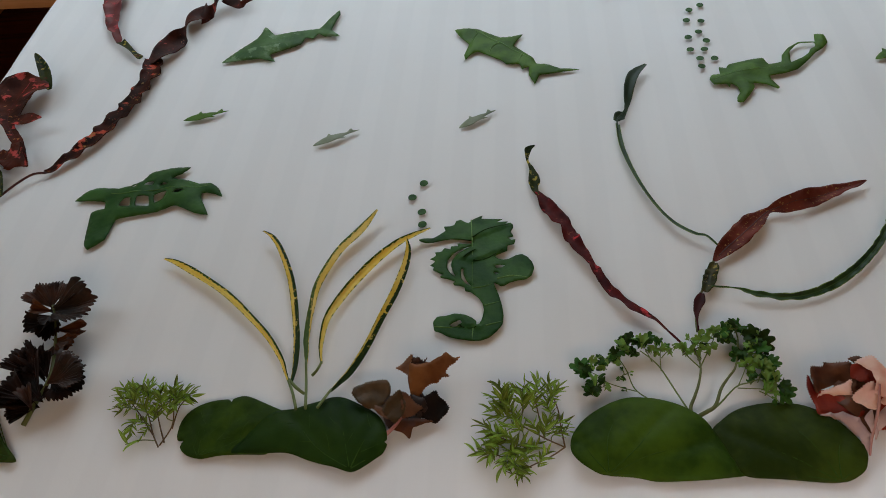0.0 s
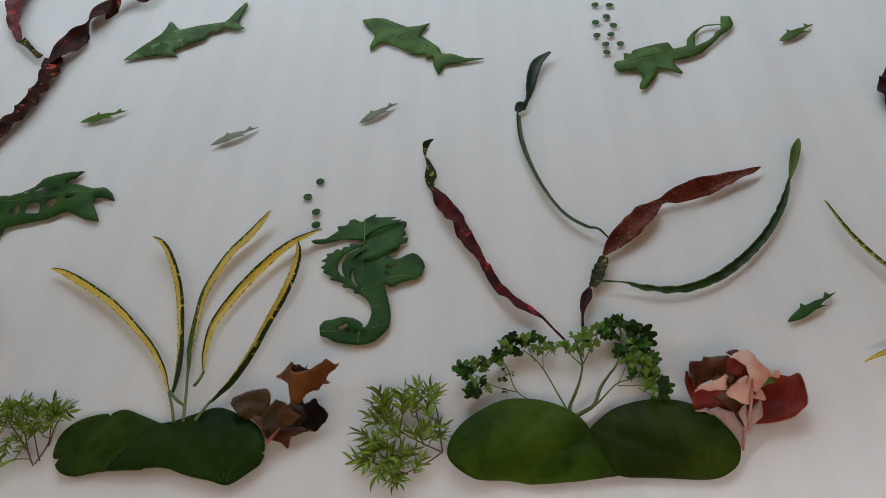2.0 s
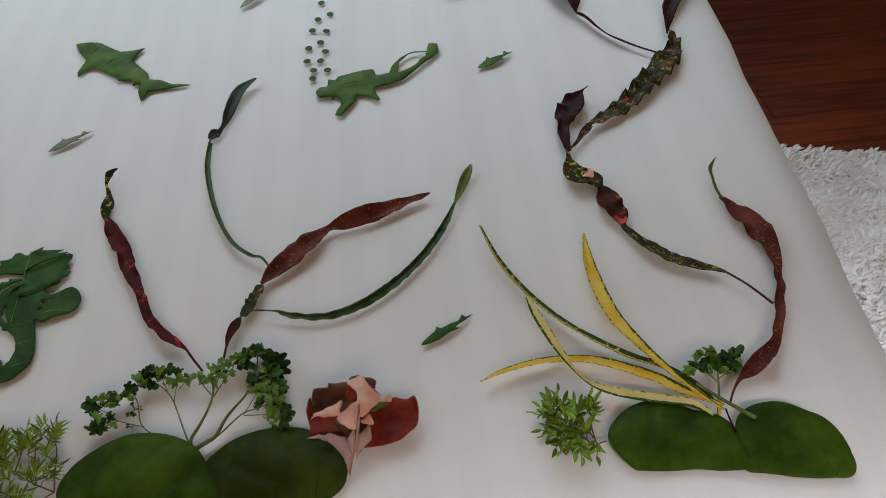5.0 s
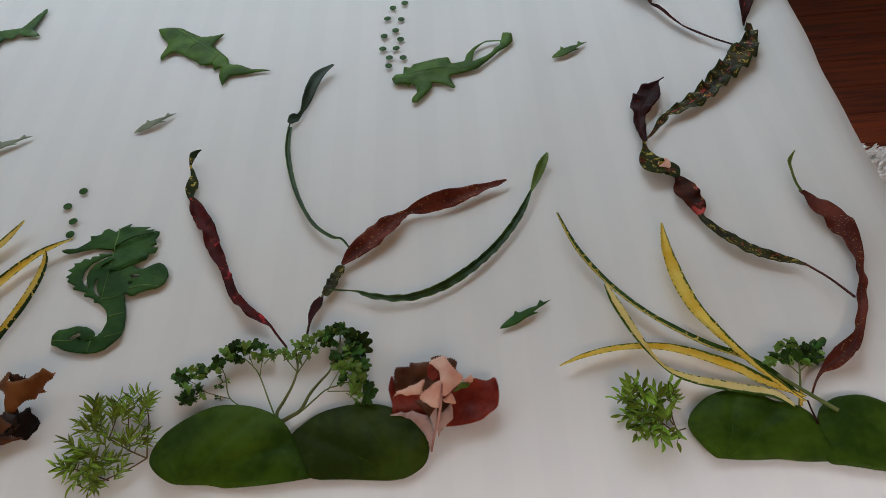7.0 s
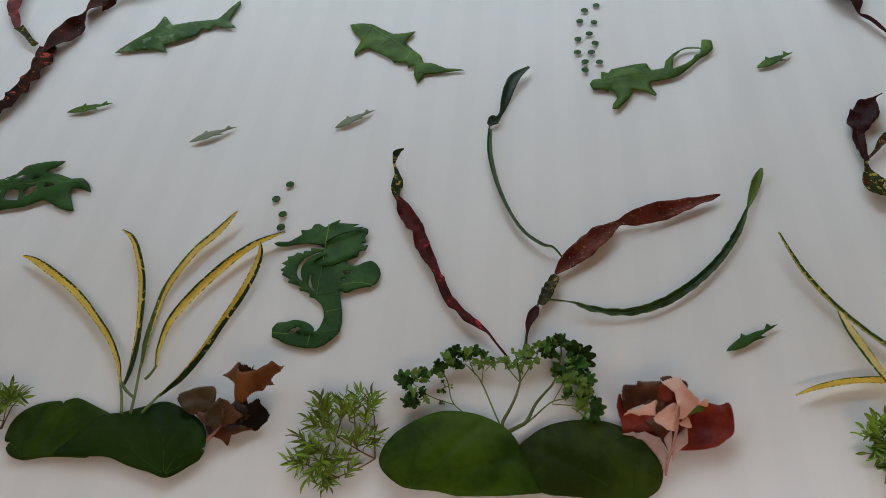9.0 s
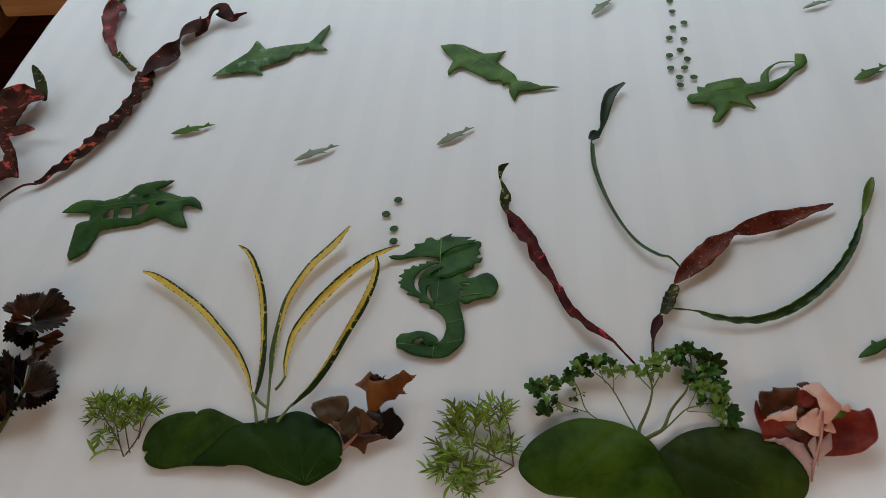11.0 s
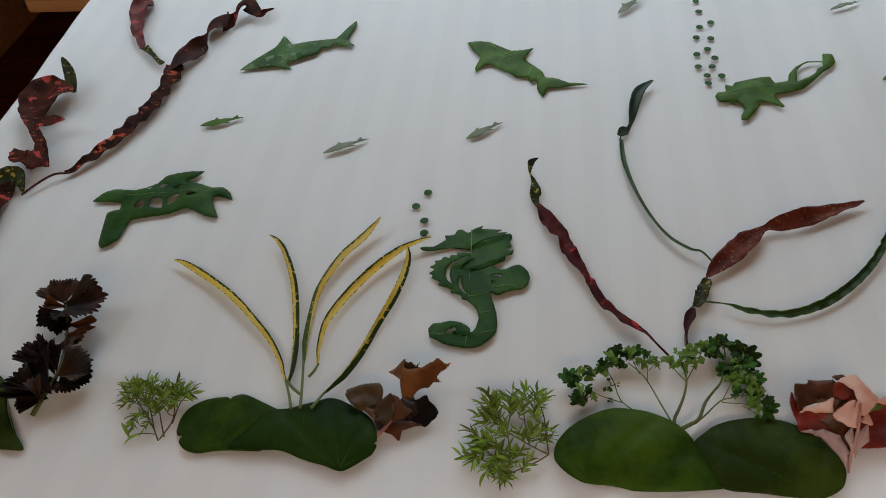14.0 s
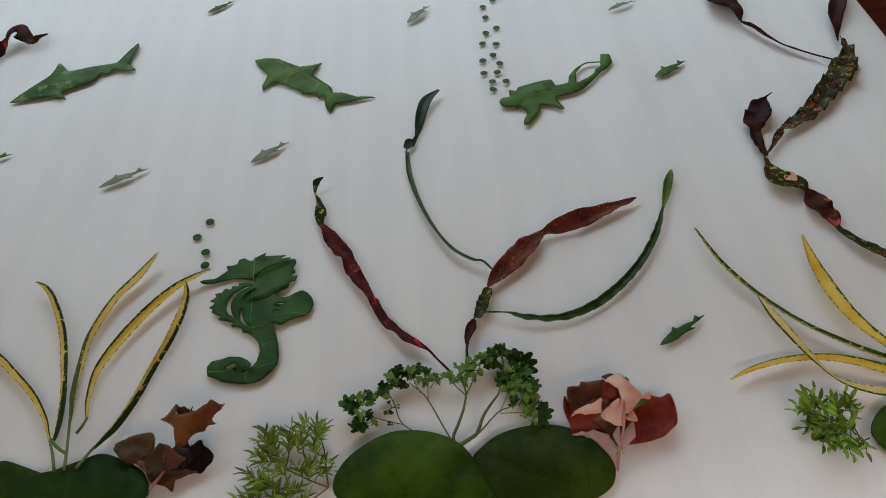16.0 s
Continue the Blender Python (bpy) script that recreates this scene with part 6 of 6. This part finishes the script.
FAN_B = ([[(215.9, 382.7, 2.5), (211.4, 396, 3.1), (205.6, 413.7, 3.8), (201.4, 420.9, 4.4), (196.3, 426.6, 5)], [(205.6, 413.7, 2.5), (206.5, 421.4, 3.8), (208, 427.6, 5)], [(202, 420.1, 2.5), (200.4, 424.8, 3.8), (198.8, 429.7, 5)], [(207.6, 422.5, 2.5), (211.4, 425.8, 3.8), (216, 427.9, 5)], [(196.3, 425.9, 2.5), (190, 428.6, 3.8), (184.4, 427.3, 5)]], (0.5, 0.45, 0.3), [(185.9, 429.7, 3.5, 2, 0.7), (189.1, 428.7, 2.8, 2, 0.5), (188.7, 434.3, 2.9, 2, 0), (192.4, 436.9, 3.3, 2, 0), (192.5, 427.7, 2.9, 2, 0), (195.8, 433.1, 3.2, 2, 0), (198.9, 431.3, 2.9, 2, 0.2), (203.3, 434.3, 2.9, 2, 0), (206.4, 432.5, 2.6, 2, 0), (201.9, 428, 2.6, 2, 0.9), (205, 427, 2.6, 2, 0.9), (208.9, 427.6, 2.6, 2, 0.9), (212, 429.8, 1.9, 1, 0), (212.4, 426.6, 2.5, 2, 1), (216.9, 427.1, 2.2, 1, 0), (183.7, 424.3, 2.2, 2, 0.3)])
FAN_C = ([[(216.4, 381.6, 2.5), (215.8, 387.9, 2.9), (219.9, 395.6, 3.3), (224.2, 404.5, 3.8), (227.1, 414.5, 4.2), (226.5, 423.4, 4.6), (225.9, 430.5, 5)], [(227.1, 414.1, 2.5), (222.4, 420.5, 3.8), (219.7, 426.1, 5)], [(227.1, 414.1, 2.5), (230.9, 420, 3.3), (235.1, 426.1, 4.2), (238.3, 431.4, 5)], [(227, 419.5, 2.5), (229.9, 425.2, 3.8), (231.7, 433, 5)]], (1.1, 0.7, 0.4), [(220.4, 426.9, 2.6, 2, 0.9), (222, 423.7, 2.2, 2, 1), (225.5, 426.6, 2.5, 2, 0.9), (227.9, 422.6, 2.3, 2, 1), (228.4, 429.7, 2.5, 2, 0.8), (230.6, 426.4, 2.5, 2, 0.7), (233.5, 423.8, 2.5, 2, 1), (237.6, 426.8, 2.3, 2, 1), (231.9, 435.1, 2.5, 2, 1), (235.2, 433.3, 2.6, 2, 0.9), (237, 438, 2.3, 2, 1), (239.7, 438.7, 2.6, 2, 1), (242.8, 437.7, 2.6, 2, 0.9), (224.3, 433.9, 1.6, 1, 0.3), (232.8, 429.4, 2.6, 1, 0.2)])
FAN_D = ([[(216.7, 381.6, 2.5), (223.7, 385.1, 2.8), (228.9, 388.3, 3.1), (234.3, 398.4, 3.4), (240.1, 405.5, 3.8), (244.9, 410.9, 4.1), (248, 418.3, 4.4), (251.5, 429.9, 4.7), (251.9, 437.1, 5)], [(248, 418.3, 2.5), (254.8, 421.8, 3.8), (261, 429.3, 5)], [(251.6, 430.7, 2.5), (248, 432.5, 3.8), (244.9, 433.5, 5)], [(255.5, 421.8, 2.5), (260.2, 419.6, 3.8), (263, 413.7, 5)]], (1.3, 0.7, 0.4), [(246.8, 438.3, 3.5, 2, 0.5), (249.7, 440.5, 3.5, 2, 0), (253, 441.2, 3.5, 2, 0), (254.9, 436.2, 3.2, 2, 0), (244.8, 432.7, 3.5, 2, 0), (247.7, 430.2, 2.8, 1, 0), (258.9, 432.7, 4.1, 2, 0), (262.6, 431.7, 4.7, 2, 0), (264.5, 427.6, 3.8, 2, 0), (259.7, 425.5, 3.5, 2, 0), (262.3, 421.5, 3.7, 2, 0), (255.7, 424.2, 2.9, 2, 0.3), (248.4, 421.5, 2.8, 2, 0.3), (250.6, 419, 2.5, 2, 0.1), (255.6, 419.1, 2.5, 2, 0.5), (257.6, 415.2, 2.4, 2, 0.4), (260.8, 416.1, 3.4, 2, 0), (265.1, 411.4, 3.3, 2, 0), (261.5, 412.3, 2.8, 2, 0.1)])
FAN_E = ([[(223.6, 384.4, 2.5), (230.8, 388.9, 3), (242.4, 399.1, 3.5), (249.4, 401, 4), (255.7, 402.1, 4.5), (263, 398.1, 5)], [(243.6, 399.1, 2.5), (249.8, 397.7, 3.3), (255.4, 396.3, 4.2), (260.6, 394.2, 5)], [(243.7, 399.8, 2.5), (248.4, 406.9, 3.8), (251.7, 412.8, 5)], [(255, 401.8, 2.5), (258.4, 407.9, 3.8), (261.2, 413.8, 5)], [(254.2, 396.3, 2.5), (257.3, 392.6, 3.8), (259.6, 388.2, 5)]], (0.6, 0.4, 0.3), [(249, 412.2, 2.5, 2, 1), (252.3, 413.6, 2.8, 2, 1), (255.2, 411.9, 2.8, 2, 1), (252.8, 408.3, 2.5, 2, 0.9), (259.4, 410.9, 3.1, 2, 1), (261.5, 408.5, 3.1, 2, 0.9), (262, 404, 3.1, 2, 0.4), (264.1, 401.7, 2.7, 2, 0.4), (258.7, 402, 2.7, 2, 0.6), (261.1, 398.2, 3, 2, 0.9), (257.9, 396.9, 2.7, 2, 1), (261, 393.9, 2.7, 2, 1), (266.7, 395.1, 3.3, 2, 0), (267.3, 391.4, 3, 2, 0.1), (251.5, 403.1, 1.5, 2, 0), (254.1, 404.5, 1.5, 1, 0), (259.5, 388.3, 1.8, 2, 0.3)])
parsley_spray((216.6, 382.8), [FAN_A, FAN_B, FAN_C, FAN_D, FAN_E], "fan of lobed green leaflets on pale green stalks", 31)
parsley_spray((498.5, 356.7), [([[(497.5, 355.6, 2.5), (503, 368.5, 3.3), (506.6, 379, 4.2), (509.8, 389.9, 5)], [(505.7, 376.3, 2.5), (499.9, 385.9, 3.8), (496.1, 389.5, 5)], [(506.3, 377.6, 2.5), (515.6, 383, 3.8), (520.4, 385.6, 5)]], (0.7, 0.6, 0.35), [(494.4, 387.6, 3.6, 3, 0.25), (491.6, 383.8, 3.3, 3, 0.25), (500.5, 393.8, 3.8, 3, 0.25), (501.6, 387.7, 3.3, 3, 0.3), (507.9, 393.9, 3.8, 3, 0.25), (502.2, 383.3, 2.8, 3, 0.6), (508.4, 386.5, 3.3, 3, 0.4), (515.5, 391.6, 3.3, 3, 0.25), (522.1, 392.8, 4.2, 3, 0.25), (516.2, 385.1, 3.3, 3, 0.25), (520.7, 384.2, 2.8, 3, 0.8), (511.1, 381.7, 2.8, 3, 0.7)])], "small sprig of lobed dark green leaflets", 32)


def petal(parent, outline, material, tooth=0.45, period=1.9, crumple=1.0, seed=1, hollow=0.0, bare=0.0, grow=1.06):
    """A crumpled toothed leaf: the corners of its edge in mm over the sheet; hollow sinks its middle, bare is the share of the edge without teeth."""
    corners = np.array(outline, float)
    corners[:, :2] = corners[:, :2].mean(0) + (corners[:, :2] - corners[:, :2].mean(0)) * grow
    fine = np.array(corner_line([tuple(c) for c in corners], 0.4, 0.75))
    fine = np.vstack([fine, fine[:1]])
    far = np.r_[0, np.cumsum(np.hypot(*np.diff(fine[:, :2], axis=0).T))]
    shape = (-1.0, 0.7, 1.0, 0.7) if tooth > 0.8 else (-0.8, 1.0)
    n, rng = max(8, len(shape) * int(far[-1] / period)), random.Random(seed)
    steps = np.linspace(0, far[-1], n, endpoint=False)
    line = np.stack([np.interp(steps, far, fine[:, k]) for k in range(3)], 1)
    mid = corners[:, :2].mean(0)
    reach = np.linalg.norm(corners[:, :2] - mid, axis=1).max()
    area = sum(line[k - 1][0] * line[k][1] - line[k][0] * line[k - 1][1] for k in range(n))
    ring = []
    for k in range(n):
        a, b, p = line[k - 1], line[(k + 1) % n], line[k]
        d = Vector((b[1] - a[1], a[0] - b[0])) * (1 if area > 0 else -1)
        if d.length > 1e-6:
            d.normalize()
        if k % len(shape) == 0:
            size = rng.uniform(0.6, 1.2)
        out = tooth * shape[k % len(shape)] * size if bare <= k / n else 0.0
        ring.append((p[0] + d.x * out, p[1] + d.y * out))

    def height(x, y):
        far = np.hypot(corners[:, 0] - x, corners[:, 1] - y) + 0.6
        w = far**-2.0
        z = float((corners[:, 2] * w).sum() / w.sum())
        r = math.hypot(x - mid[0], y - mid[1]) / reach
        z -= hollow * max(0.0, 1 - r * r)
        return max(0.4, z + crumple * noise.noise((x / 7, y / 7, seed)) + 0.4 * crumple * noise.noise((x / 2.6, y / 2.6, seed + 5)))
    return under(flat_piece("toothed_leaf", ring, M[material], (), height, 9.0, 2.2, 0.3, curl=0.0), parent)


def crumpled_sprig(stem, radii, stem_mat, leaves, label, seed, tooth=0.42, period=1.35, grow=1.07, crumple=1.5):
    """A stem and its crumpled leaves: each is (edge, material, hollow, bare)."""
    sprig = tagged(tube("copperleaf_sprig", stem, radii, M[stem_mat]), label, "sprig")
    for n, (edge, mat, hollow, bare) in enumerate(leaves):
        petal(sprig, edge, mat, tooth, period, crumple, seed + n, hollow, bare, grow)
    return sprig


# brown sprig beside the first broad leaves
crumpled_sprig([(52.8, 384.1, 1), (58, 387, 4), (62.5, 390.7, 7)], (1.2, 1.0, 0.7), "stem_pink", [
    ([(55.4, 410.8, 7), (55.2, 407, 6), (50.7, 400.8, 5), (44.8, 399.7, 6), (40.4, 400.8, 8), (37.2, 405, 9), (35.7, 407.4, 10), (36.9, 411.1, 10), (42.7, 414.2, 9), (53, 415.2, 8)], "copper_brown", 2, 0.25),
    ([(45.3, 400.9, 4), (52.3, 398.6, 6), (55, 390.9, 6), (51, 394.5, 4)], "copper_tan", 0, 1),
    ([(54, 393.1, 6), (52.5, 397.3, 8), (57.2, 401.1, 12), (61.9, 401.9, 15), (64.7, 395.8, 13), (62.5, 390.2, 9), (58.6, 388.6, 6)], "copper_brown", 1, 0),
    ([(63.1, 395.9, 13), (61.9, 401.9, 15), (65.5, 401.6, 14), (70.6, 397.5, 10), (73.5, 395.7, 8), (68.6, 391.9, 7), (63.5, 390, 8)], "copper_tan", 2, 0),
    ([(67.3, 405, 7), (74.5, 401.5, 8), (75.4, 396.9, 6), (71.9, 397.7, 5)], "copper_black", 0, 0),
    ([(68.4, 426.2, 15), (72, 425.3, 16), (77.1, 424.9, 14), (74.8, 423.9, 9), (68.4, 422.7, 10)], "copper_black", 2, 0),
    ([(59.8, 420.6, 12), (68.7, 425.5, 16), (67.7, 421.4, 13), (67.5, 414.6, 9), (64, 418.6, 9)], "copper_tan", 0, 0),
    ([(68.2, 406.4, 6), (67.6, 413.9, 10), (68.3, 420.4, 15), (74.3, 420.7, 13), (82.9, 423.1, 14), (87.5, 424.3, 17), (94.7, 420.8, 17), (90, 419.9, 12), (86.2, 416.8, 9), (88.5, 414, 9), (81.9, 413.3, 6), (72.4, 406.1, 5)], "copper_orange", 0, 0.5),
    ([(69.5, 395.1, 4), (74.1, 401.3, 6), (73.3, 403.7, 7), (81.1, 405.3, 9), (82.2, 402.6, 8), (85.2, 400.2, 7), (87.4, 396.4, 6), (85.6, 393, 4), (79.6, 390.2, 2), (70.8, 393.6, 3)], "copper_dark", 2, 0.15),
    ([(57.2, 387.2, 2), (61.9, 391.2, 5), (68.8, 391.6, 4), (78.3, 390.3, 2), (72.9, 388.1, 3), (68.3, 385.6, 4), (66.3, 381.3, 2), (62.6, 384.3, 3)], "copper_maroon", 0, 1),
    ([(55.4, 388.4, 2), (51.7, 399.2, 4), (55.9, 405.1, 6), (65.6, 404.7, 6), (71.7, 408.8, 5), (75.7, 398.2, 4), (71.5, 392.8, 3), (64.1, 389.1, 2)], "copper_black", 0, 1),
    ([(68.3, 406.3, 5), (66, 416.5, 8), (68.1, 424, 11), (76.3, 424.3, 10), (81.4, 419.6, 8), (74, 410.6, 5)], "copper_maroon", 1, 1),
], "sprig of brown and orange crumpled toothed leaves", 60)

# pink and red sprig beside the second broad leaves
crumpled_sprig([(297.4, 354.6, 1), (299.7, 361.4, 5), (302.4, 367, 9), (304.8, 373.4, 16), (306.6, 381.7, 23)], (0.6, 0.7, 0.8, 0.8, 0.5), "stem_pink", [
    ([(307.6, 369, 2), (310, 372.8, 3), (310.4, 379.5, 5), (313, 388.6, 8), (319.5, 390.8, 9), (324.7, 392.8, 9), (331.3, 391.5, 8), (335.9, 391.1, 9), (336.9, 384.3, 8), (335.1, 375.6, 8), (331.1, 371.5, 9), (325.2, 368.6, 8), (317.5, 367.8, 6)], "copper_red", 3.5, 0.3),
    ([(301.8, 379.2, 4), (297.4, 386.1, 4), (293.1, 390.9, 5), (283.1, 393.9, 7), (280.7, 399.9, 8), (278.5, 392.9, 7), (279.8, 384.3, 6), (279.8, 379, 5), (288.8, 379.4, 4), (298.4, 376.6, 3)], "copper_red", 2, 0.4),
    ([(301.2, 391.3, 6), (297.8, 396.7, 6), (287.3, 394.5, 5), (282.5, 391, 6), (281.7, 396.4, 9), (283.5, 404.7, 10), (290.6, 406.1, 9), (291.5, 407.8, 10), (302.3, 405.6, 11), (304.6, 399.8, 9)], "copper_maroon", 3, 0.3),
    ([(312.6, 396.5, 10), (308, 400.8, 12), (303.1, 407, 11), (308.2, 407.2, 13), (312.8, 406.4, 12), (316.7, 403.7, 11), (315.3, 398.3, 10), (318.3, 395.4, 9)], "copper_maroon", 1, 0.1),
    ([(301, 399.9, 15), (305.1, 399.6, 17), (306.5, 393.1, 18), (305.4, 389.3, 17), (302.3, 390.4, 14), (300, 395.2, 13)], "copper_red", 2, 1),
    ([(307.5, 376.9, 19), (304.3, 379.5, 19), (306, 384.3, 22), (306.1, 390.4, 22), (303.8, 394.7, 20), (302, 398.7, 18), (307.9, 400, 21), (310, 399.2, 22), (313, 392.4, 21), (317.9, 388.1, 17), (315.9, 384.8, 16), (310.8, 379.7, 18)], "copper_pink", -1, 0.35),
    ([(295, 383, 12), (287.7, 384.6, 10), (280.6, 386.2, 9), (284.3, 387.4, 12), (290, 388.3, 14), (297.2, 390.7, 15), (295.7, 386.5, 13)], "copper_pink", -1, 0.3),
    ([(303.2, 372.6, 15), (299.7, 373.9, 14), (295.8, 378.1, 14), (294.6, 380.1, 15), (297.1, 382.2, 17), (302.6, 385.2, 19), (305.7, 385.3, 20), (305.7, 378.9, 18)], "copper_pink", 1, 0.2),
    ([(306.6, 376.2, 15), (311, 379.3, 17), (312.9, 374.9, 13), (307.9, 374.8, 14)], "copper_pink", 0, 1),
    ([(297.3, 355.3, 2), (295.6, 360.9, 2), (294.2, 366.3, 3), (286.3, 373.7, 6), (278.3, 374, 9), (283.9, 375.8, 10), (289.8, 375.4, 10), (296.8, 372.4, 9), (297.4, 370.5, 8), (299.6, 365.2, 6), (299.7, 362.4, 4)], "copper_lilac", 1.5, 1),
    ([(302.1, 361.4, 5), (302.5, 366.2, 8), (304.9, 371.4, 11), (310.2, 375, 12), (310.4, 368.9, 9), (305.3, 365.9, 6)], "copper_lilac", 1, 1),
    ([(300.2, 364.5, 7), (298.8, 371, 9), (302.5, 373.6, 12), (301.9, 367.4, 10)], "copper_lilac", 0, 1),
    ([(312.9, 384.1, 12), (318, 387.2, 14), (322.1, 386.8, 12), (320.3, 385.2, 11), (314.3, 383.8, 11)], "green_tip", 0, 1),
    ([(317.9, 388.4, 15), (323, 389.7, 17), (324.3, 388.3, 15), (323.1, 387, 13)], "copper_pink", 0, 0.3),
    ([(303.2, 367, 2), (298.3, 375.9, 3), (292, 387.7, 3), (296.6, 400.9, 4), (306.6, 405.3, 6), (315.3, 399.9, 6), (314.9, 386.5, 4), (310.3, 375.5, 3)], "copper_maroon", 0, 1),
    ([(309.6, 379.5, 8), (306.4, 388.1, 12), (304.9, 399.9, 14), (311.9, 401, 15), (315.9, 394.9, 13), (316.9, 387.6, 10)], "copper_red", 0, 1),
], "sprig of red toothed leaves with pink undersides", 80)

# dark sprig of fringed leaves
def fringed_leaf(parent, x, y, z, tx, ty, tz, spread, fingers, material, seed):
    """A pleated fan from its foot (x, y, z) to the middle of its rim (tx, ty, tz), in mm, with finger-like teeth round the rim."""
    rng = random.Random(seed)
    foot, out = Vector((x, y, z)), Vector((tx - x, ty - y, tz - z))
    foot, out = foot - 0.18 * out, 1.18 * out
    side = out.cross(Vector((0, 0, 1))).normalized()
    up = side.cross(out).normalized()
    rings, spokes = 10, max(25, fingers * 9 + 1)
    bowl, wave = rng.uniform(0.12, 0.32), rng.uniform(0, 6.28)
    size = [rng.uniform(0.6, 1.25) for _ in range(2 * fingers + 2)]
    top, uvs = [], []
    for i in range(rings + 1):
        r = i / rings
        for k in range(spokes):
            v = 2 * k / (spokes - 1) - 1
            turn = (v + 1) / 2 * fingers * 1.3
            finger = math.sin(math.pi * (turn % 1)) ** 0.6 * size[int(turn)]
            far = r * (0.87 + 0.13 * finger * r**7 + 0.12 * noise.noise((1.5 * v, 4.0, seed))) * (1 - 0.12 * v * v)
            a = radians(spread * v * (0.6 + 0.4 * r) * 0.52 + 6 * noise.noise((3 * v, 1.0, seed)))
            lift = bowl * (v * v * 1.2 - 0.3) * r + 0.012 * math.cos(2 * math.pi * turn) * r + 0.22 * r * r * noise.noise((2 * v + wave, 2 * r, seed)) + 0.10 * r**3
            p = foot + out * (far * math.cos(a)) + side * (out.length * far * math.sin(a)) + up * (out.length * lift)
            top.append((p.x * MM, p.y * MM, BED + max(p.z, 0.6) * MM))
            uvs.append((r * 0.2, (v + 1) / 2))
    n = len(top)
    faces = []
    for i in range(rings):
        for k in range(spokes - 1):
            a = i * spokes + k
            faces += [(a, a + 1, a + spokes + 1, a + spokes), (n + a, n + a + spokes, n + a + spokes + 1, n + a + 1)]
        for k, flip in ((0, False), (spokes - 1, True)):
            a = i * spokes + k
            f = (a, a + spokes, n + a + spokes, n + a)
            faces.append(f[::-1] if flip else f)
    for k in range(spokes - 1):
        a = rings * spokes + k
        faces.append((a, a + 1, n + a + 1, n + a))
    low = [(a, b, c - 0.25 * MM) for a, b, c in top]
    return under(mesh_object("fringed_leaf", top + low, faces, M[material], uvs + uvs), parent)


dark_sprig = tagged(tube("copperleaf_sprig", [(-151.5, 405.1, 1.5), (-146.8, 418.6, 5), (-142.3, 432.9, 8), (-148.1, 457.6, 5), (-153.5, 478.1, 6), (-157.7, 489.3, 9)], (1.5, 1.3, 1.1, 0.9, 0.7), M["stem_olive"]), "sprig of blackish brown fringed leaves on a green stem", "sprig")
for n, leaf in enumerate([
    (-160.4, 489.4, 9, -174.7, 496.3, 14, 55, 7, "copper_black"),
    (-157.7, 489.3, 9, -155.6, 504.5, 15, 78, 12, "copper_black"),
    (-154.4, 487.7, 9, -140.9, 497.2, 14, 45, 6, "copper_black"),
    (-155.7, 485.2, 8, -129.1, 480.8, 13, 80, 11, "copper_black"),
    (-158.8, 486.2, 7, -172.1, 484.8, 9, 46, 6, "copper_maroon"),
    (-156.1, 481.1, 6, -165.7, 466.7, 9, 78, 9, "copper_dark"),
    (-156.1, 481.0, 5, -153.7, 464.7, 5, 60, 7, "copper_dark"),
    (-149.9, 471.7, 5, -130.2, 465.7, 8, 34, 2, "copper_maroon"),
    (-150.3, 464.5, 4, -135.6, 456.9, 6, 60, 5, "copper_maroon"),
    (-155.0, 481.2, 8, -155.1, 470.4, 12, 70, 6, "copper_black"),
] + [
    (-139.4, 429.1, 9, -120.8, 436.6, 11, 105, 16, "copper_black"),
    (-140.4, 431.4, 5, -124.8, 423.8, 3, 100, 11, "copper_dark"),
    (-149.3, 436.0, 7, -168.8, 448.4, 14, 52, 8, "copper_dark"),
    (-147.0, 433.8, 7, -158.1, 450.8, 14, 44, 6, "copper_dark"),
    (-144.6, 434.3, 8, -149.5, 448.3, 13, 50, 6, "copper_dark"),
    (-144.8, 418.3, 8, -167.4, 434.0, 10, 86, 10, "copper_dark"),
    (-147.8, 415.7, 5, -172.6, 424.5, 7, 58, 6, "copper_dark"),
    (-148.2, 414.0, 4, -162.7, 409.5, 5, 66, 7, "copper_dark"),
    (-145.7, 411.1, 9, -153.0, 423.8, 14, 40, 4, "copper_black"),
    (-146.5, 420.7, 6, -139.3, 423.2, 8, 90, 7, "copper_dark"),
    (-148.2, 459.9, 5, -140.3, 451.7, 8, 80, 6, "copper_black"),
]):
    fringed_leaf(dark_sprig, *leaf, 100 + n)

# ---- floorboards, last ----
rng = random.Random(2)
board_meshes = []
for long in (0.9, 1.2, 1.5):
    bm = bmesh.new()
    box(bm, (0, 0, -0.012), (long - 0.001, 0.0795, 0.0), 0.0006)
    me = bpy.data.meshes.new("floorboard")
    bm.to_mesh(me)
    bm.free()
    me.materials.append(M["floor"])
    board_meshes.append((long, me))
y = Y0
while y < Y1 - 0.08:
    x = X0 - rng.uniform(0, 0.8)
    while x < X1:
        long, me = board_meshes[rng.randrange(3)]
        if x > X0 - 0.01 and x + long < X1 + 0.01:
            board = new("floorboard", me)
            board.location = (x, y, 0)
            under(board, floor)
        elif x + long > X0 and x < X1:
            a, b = max(x, X0), min(x + long, X1)
            bm = bmesh.new()
            box(bm, (0, 0, -0.012), (b - a - 0.001, 0.0795, 0.0), 0.0006)
            board = from_bmesh("floorboard", bm, M["floor"])
            board.location = (a, y, 0)
            under(board, floor)
        x += long
    y += 0.08
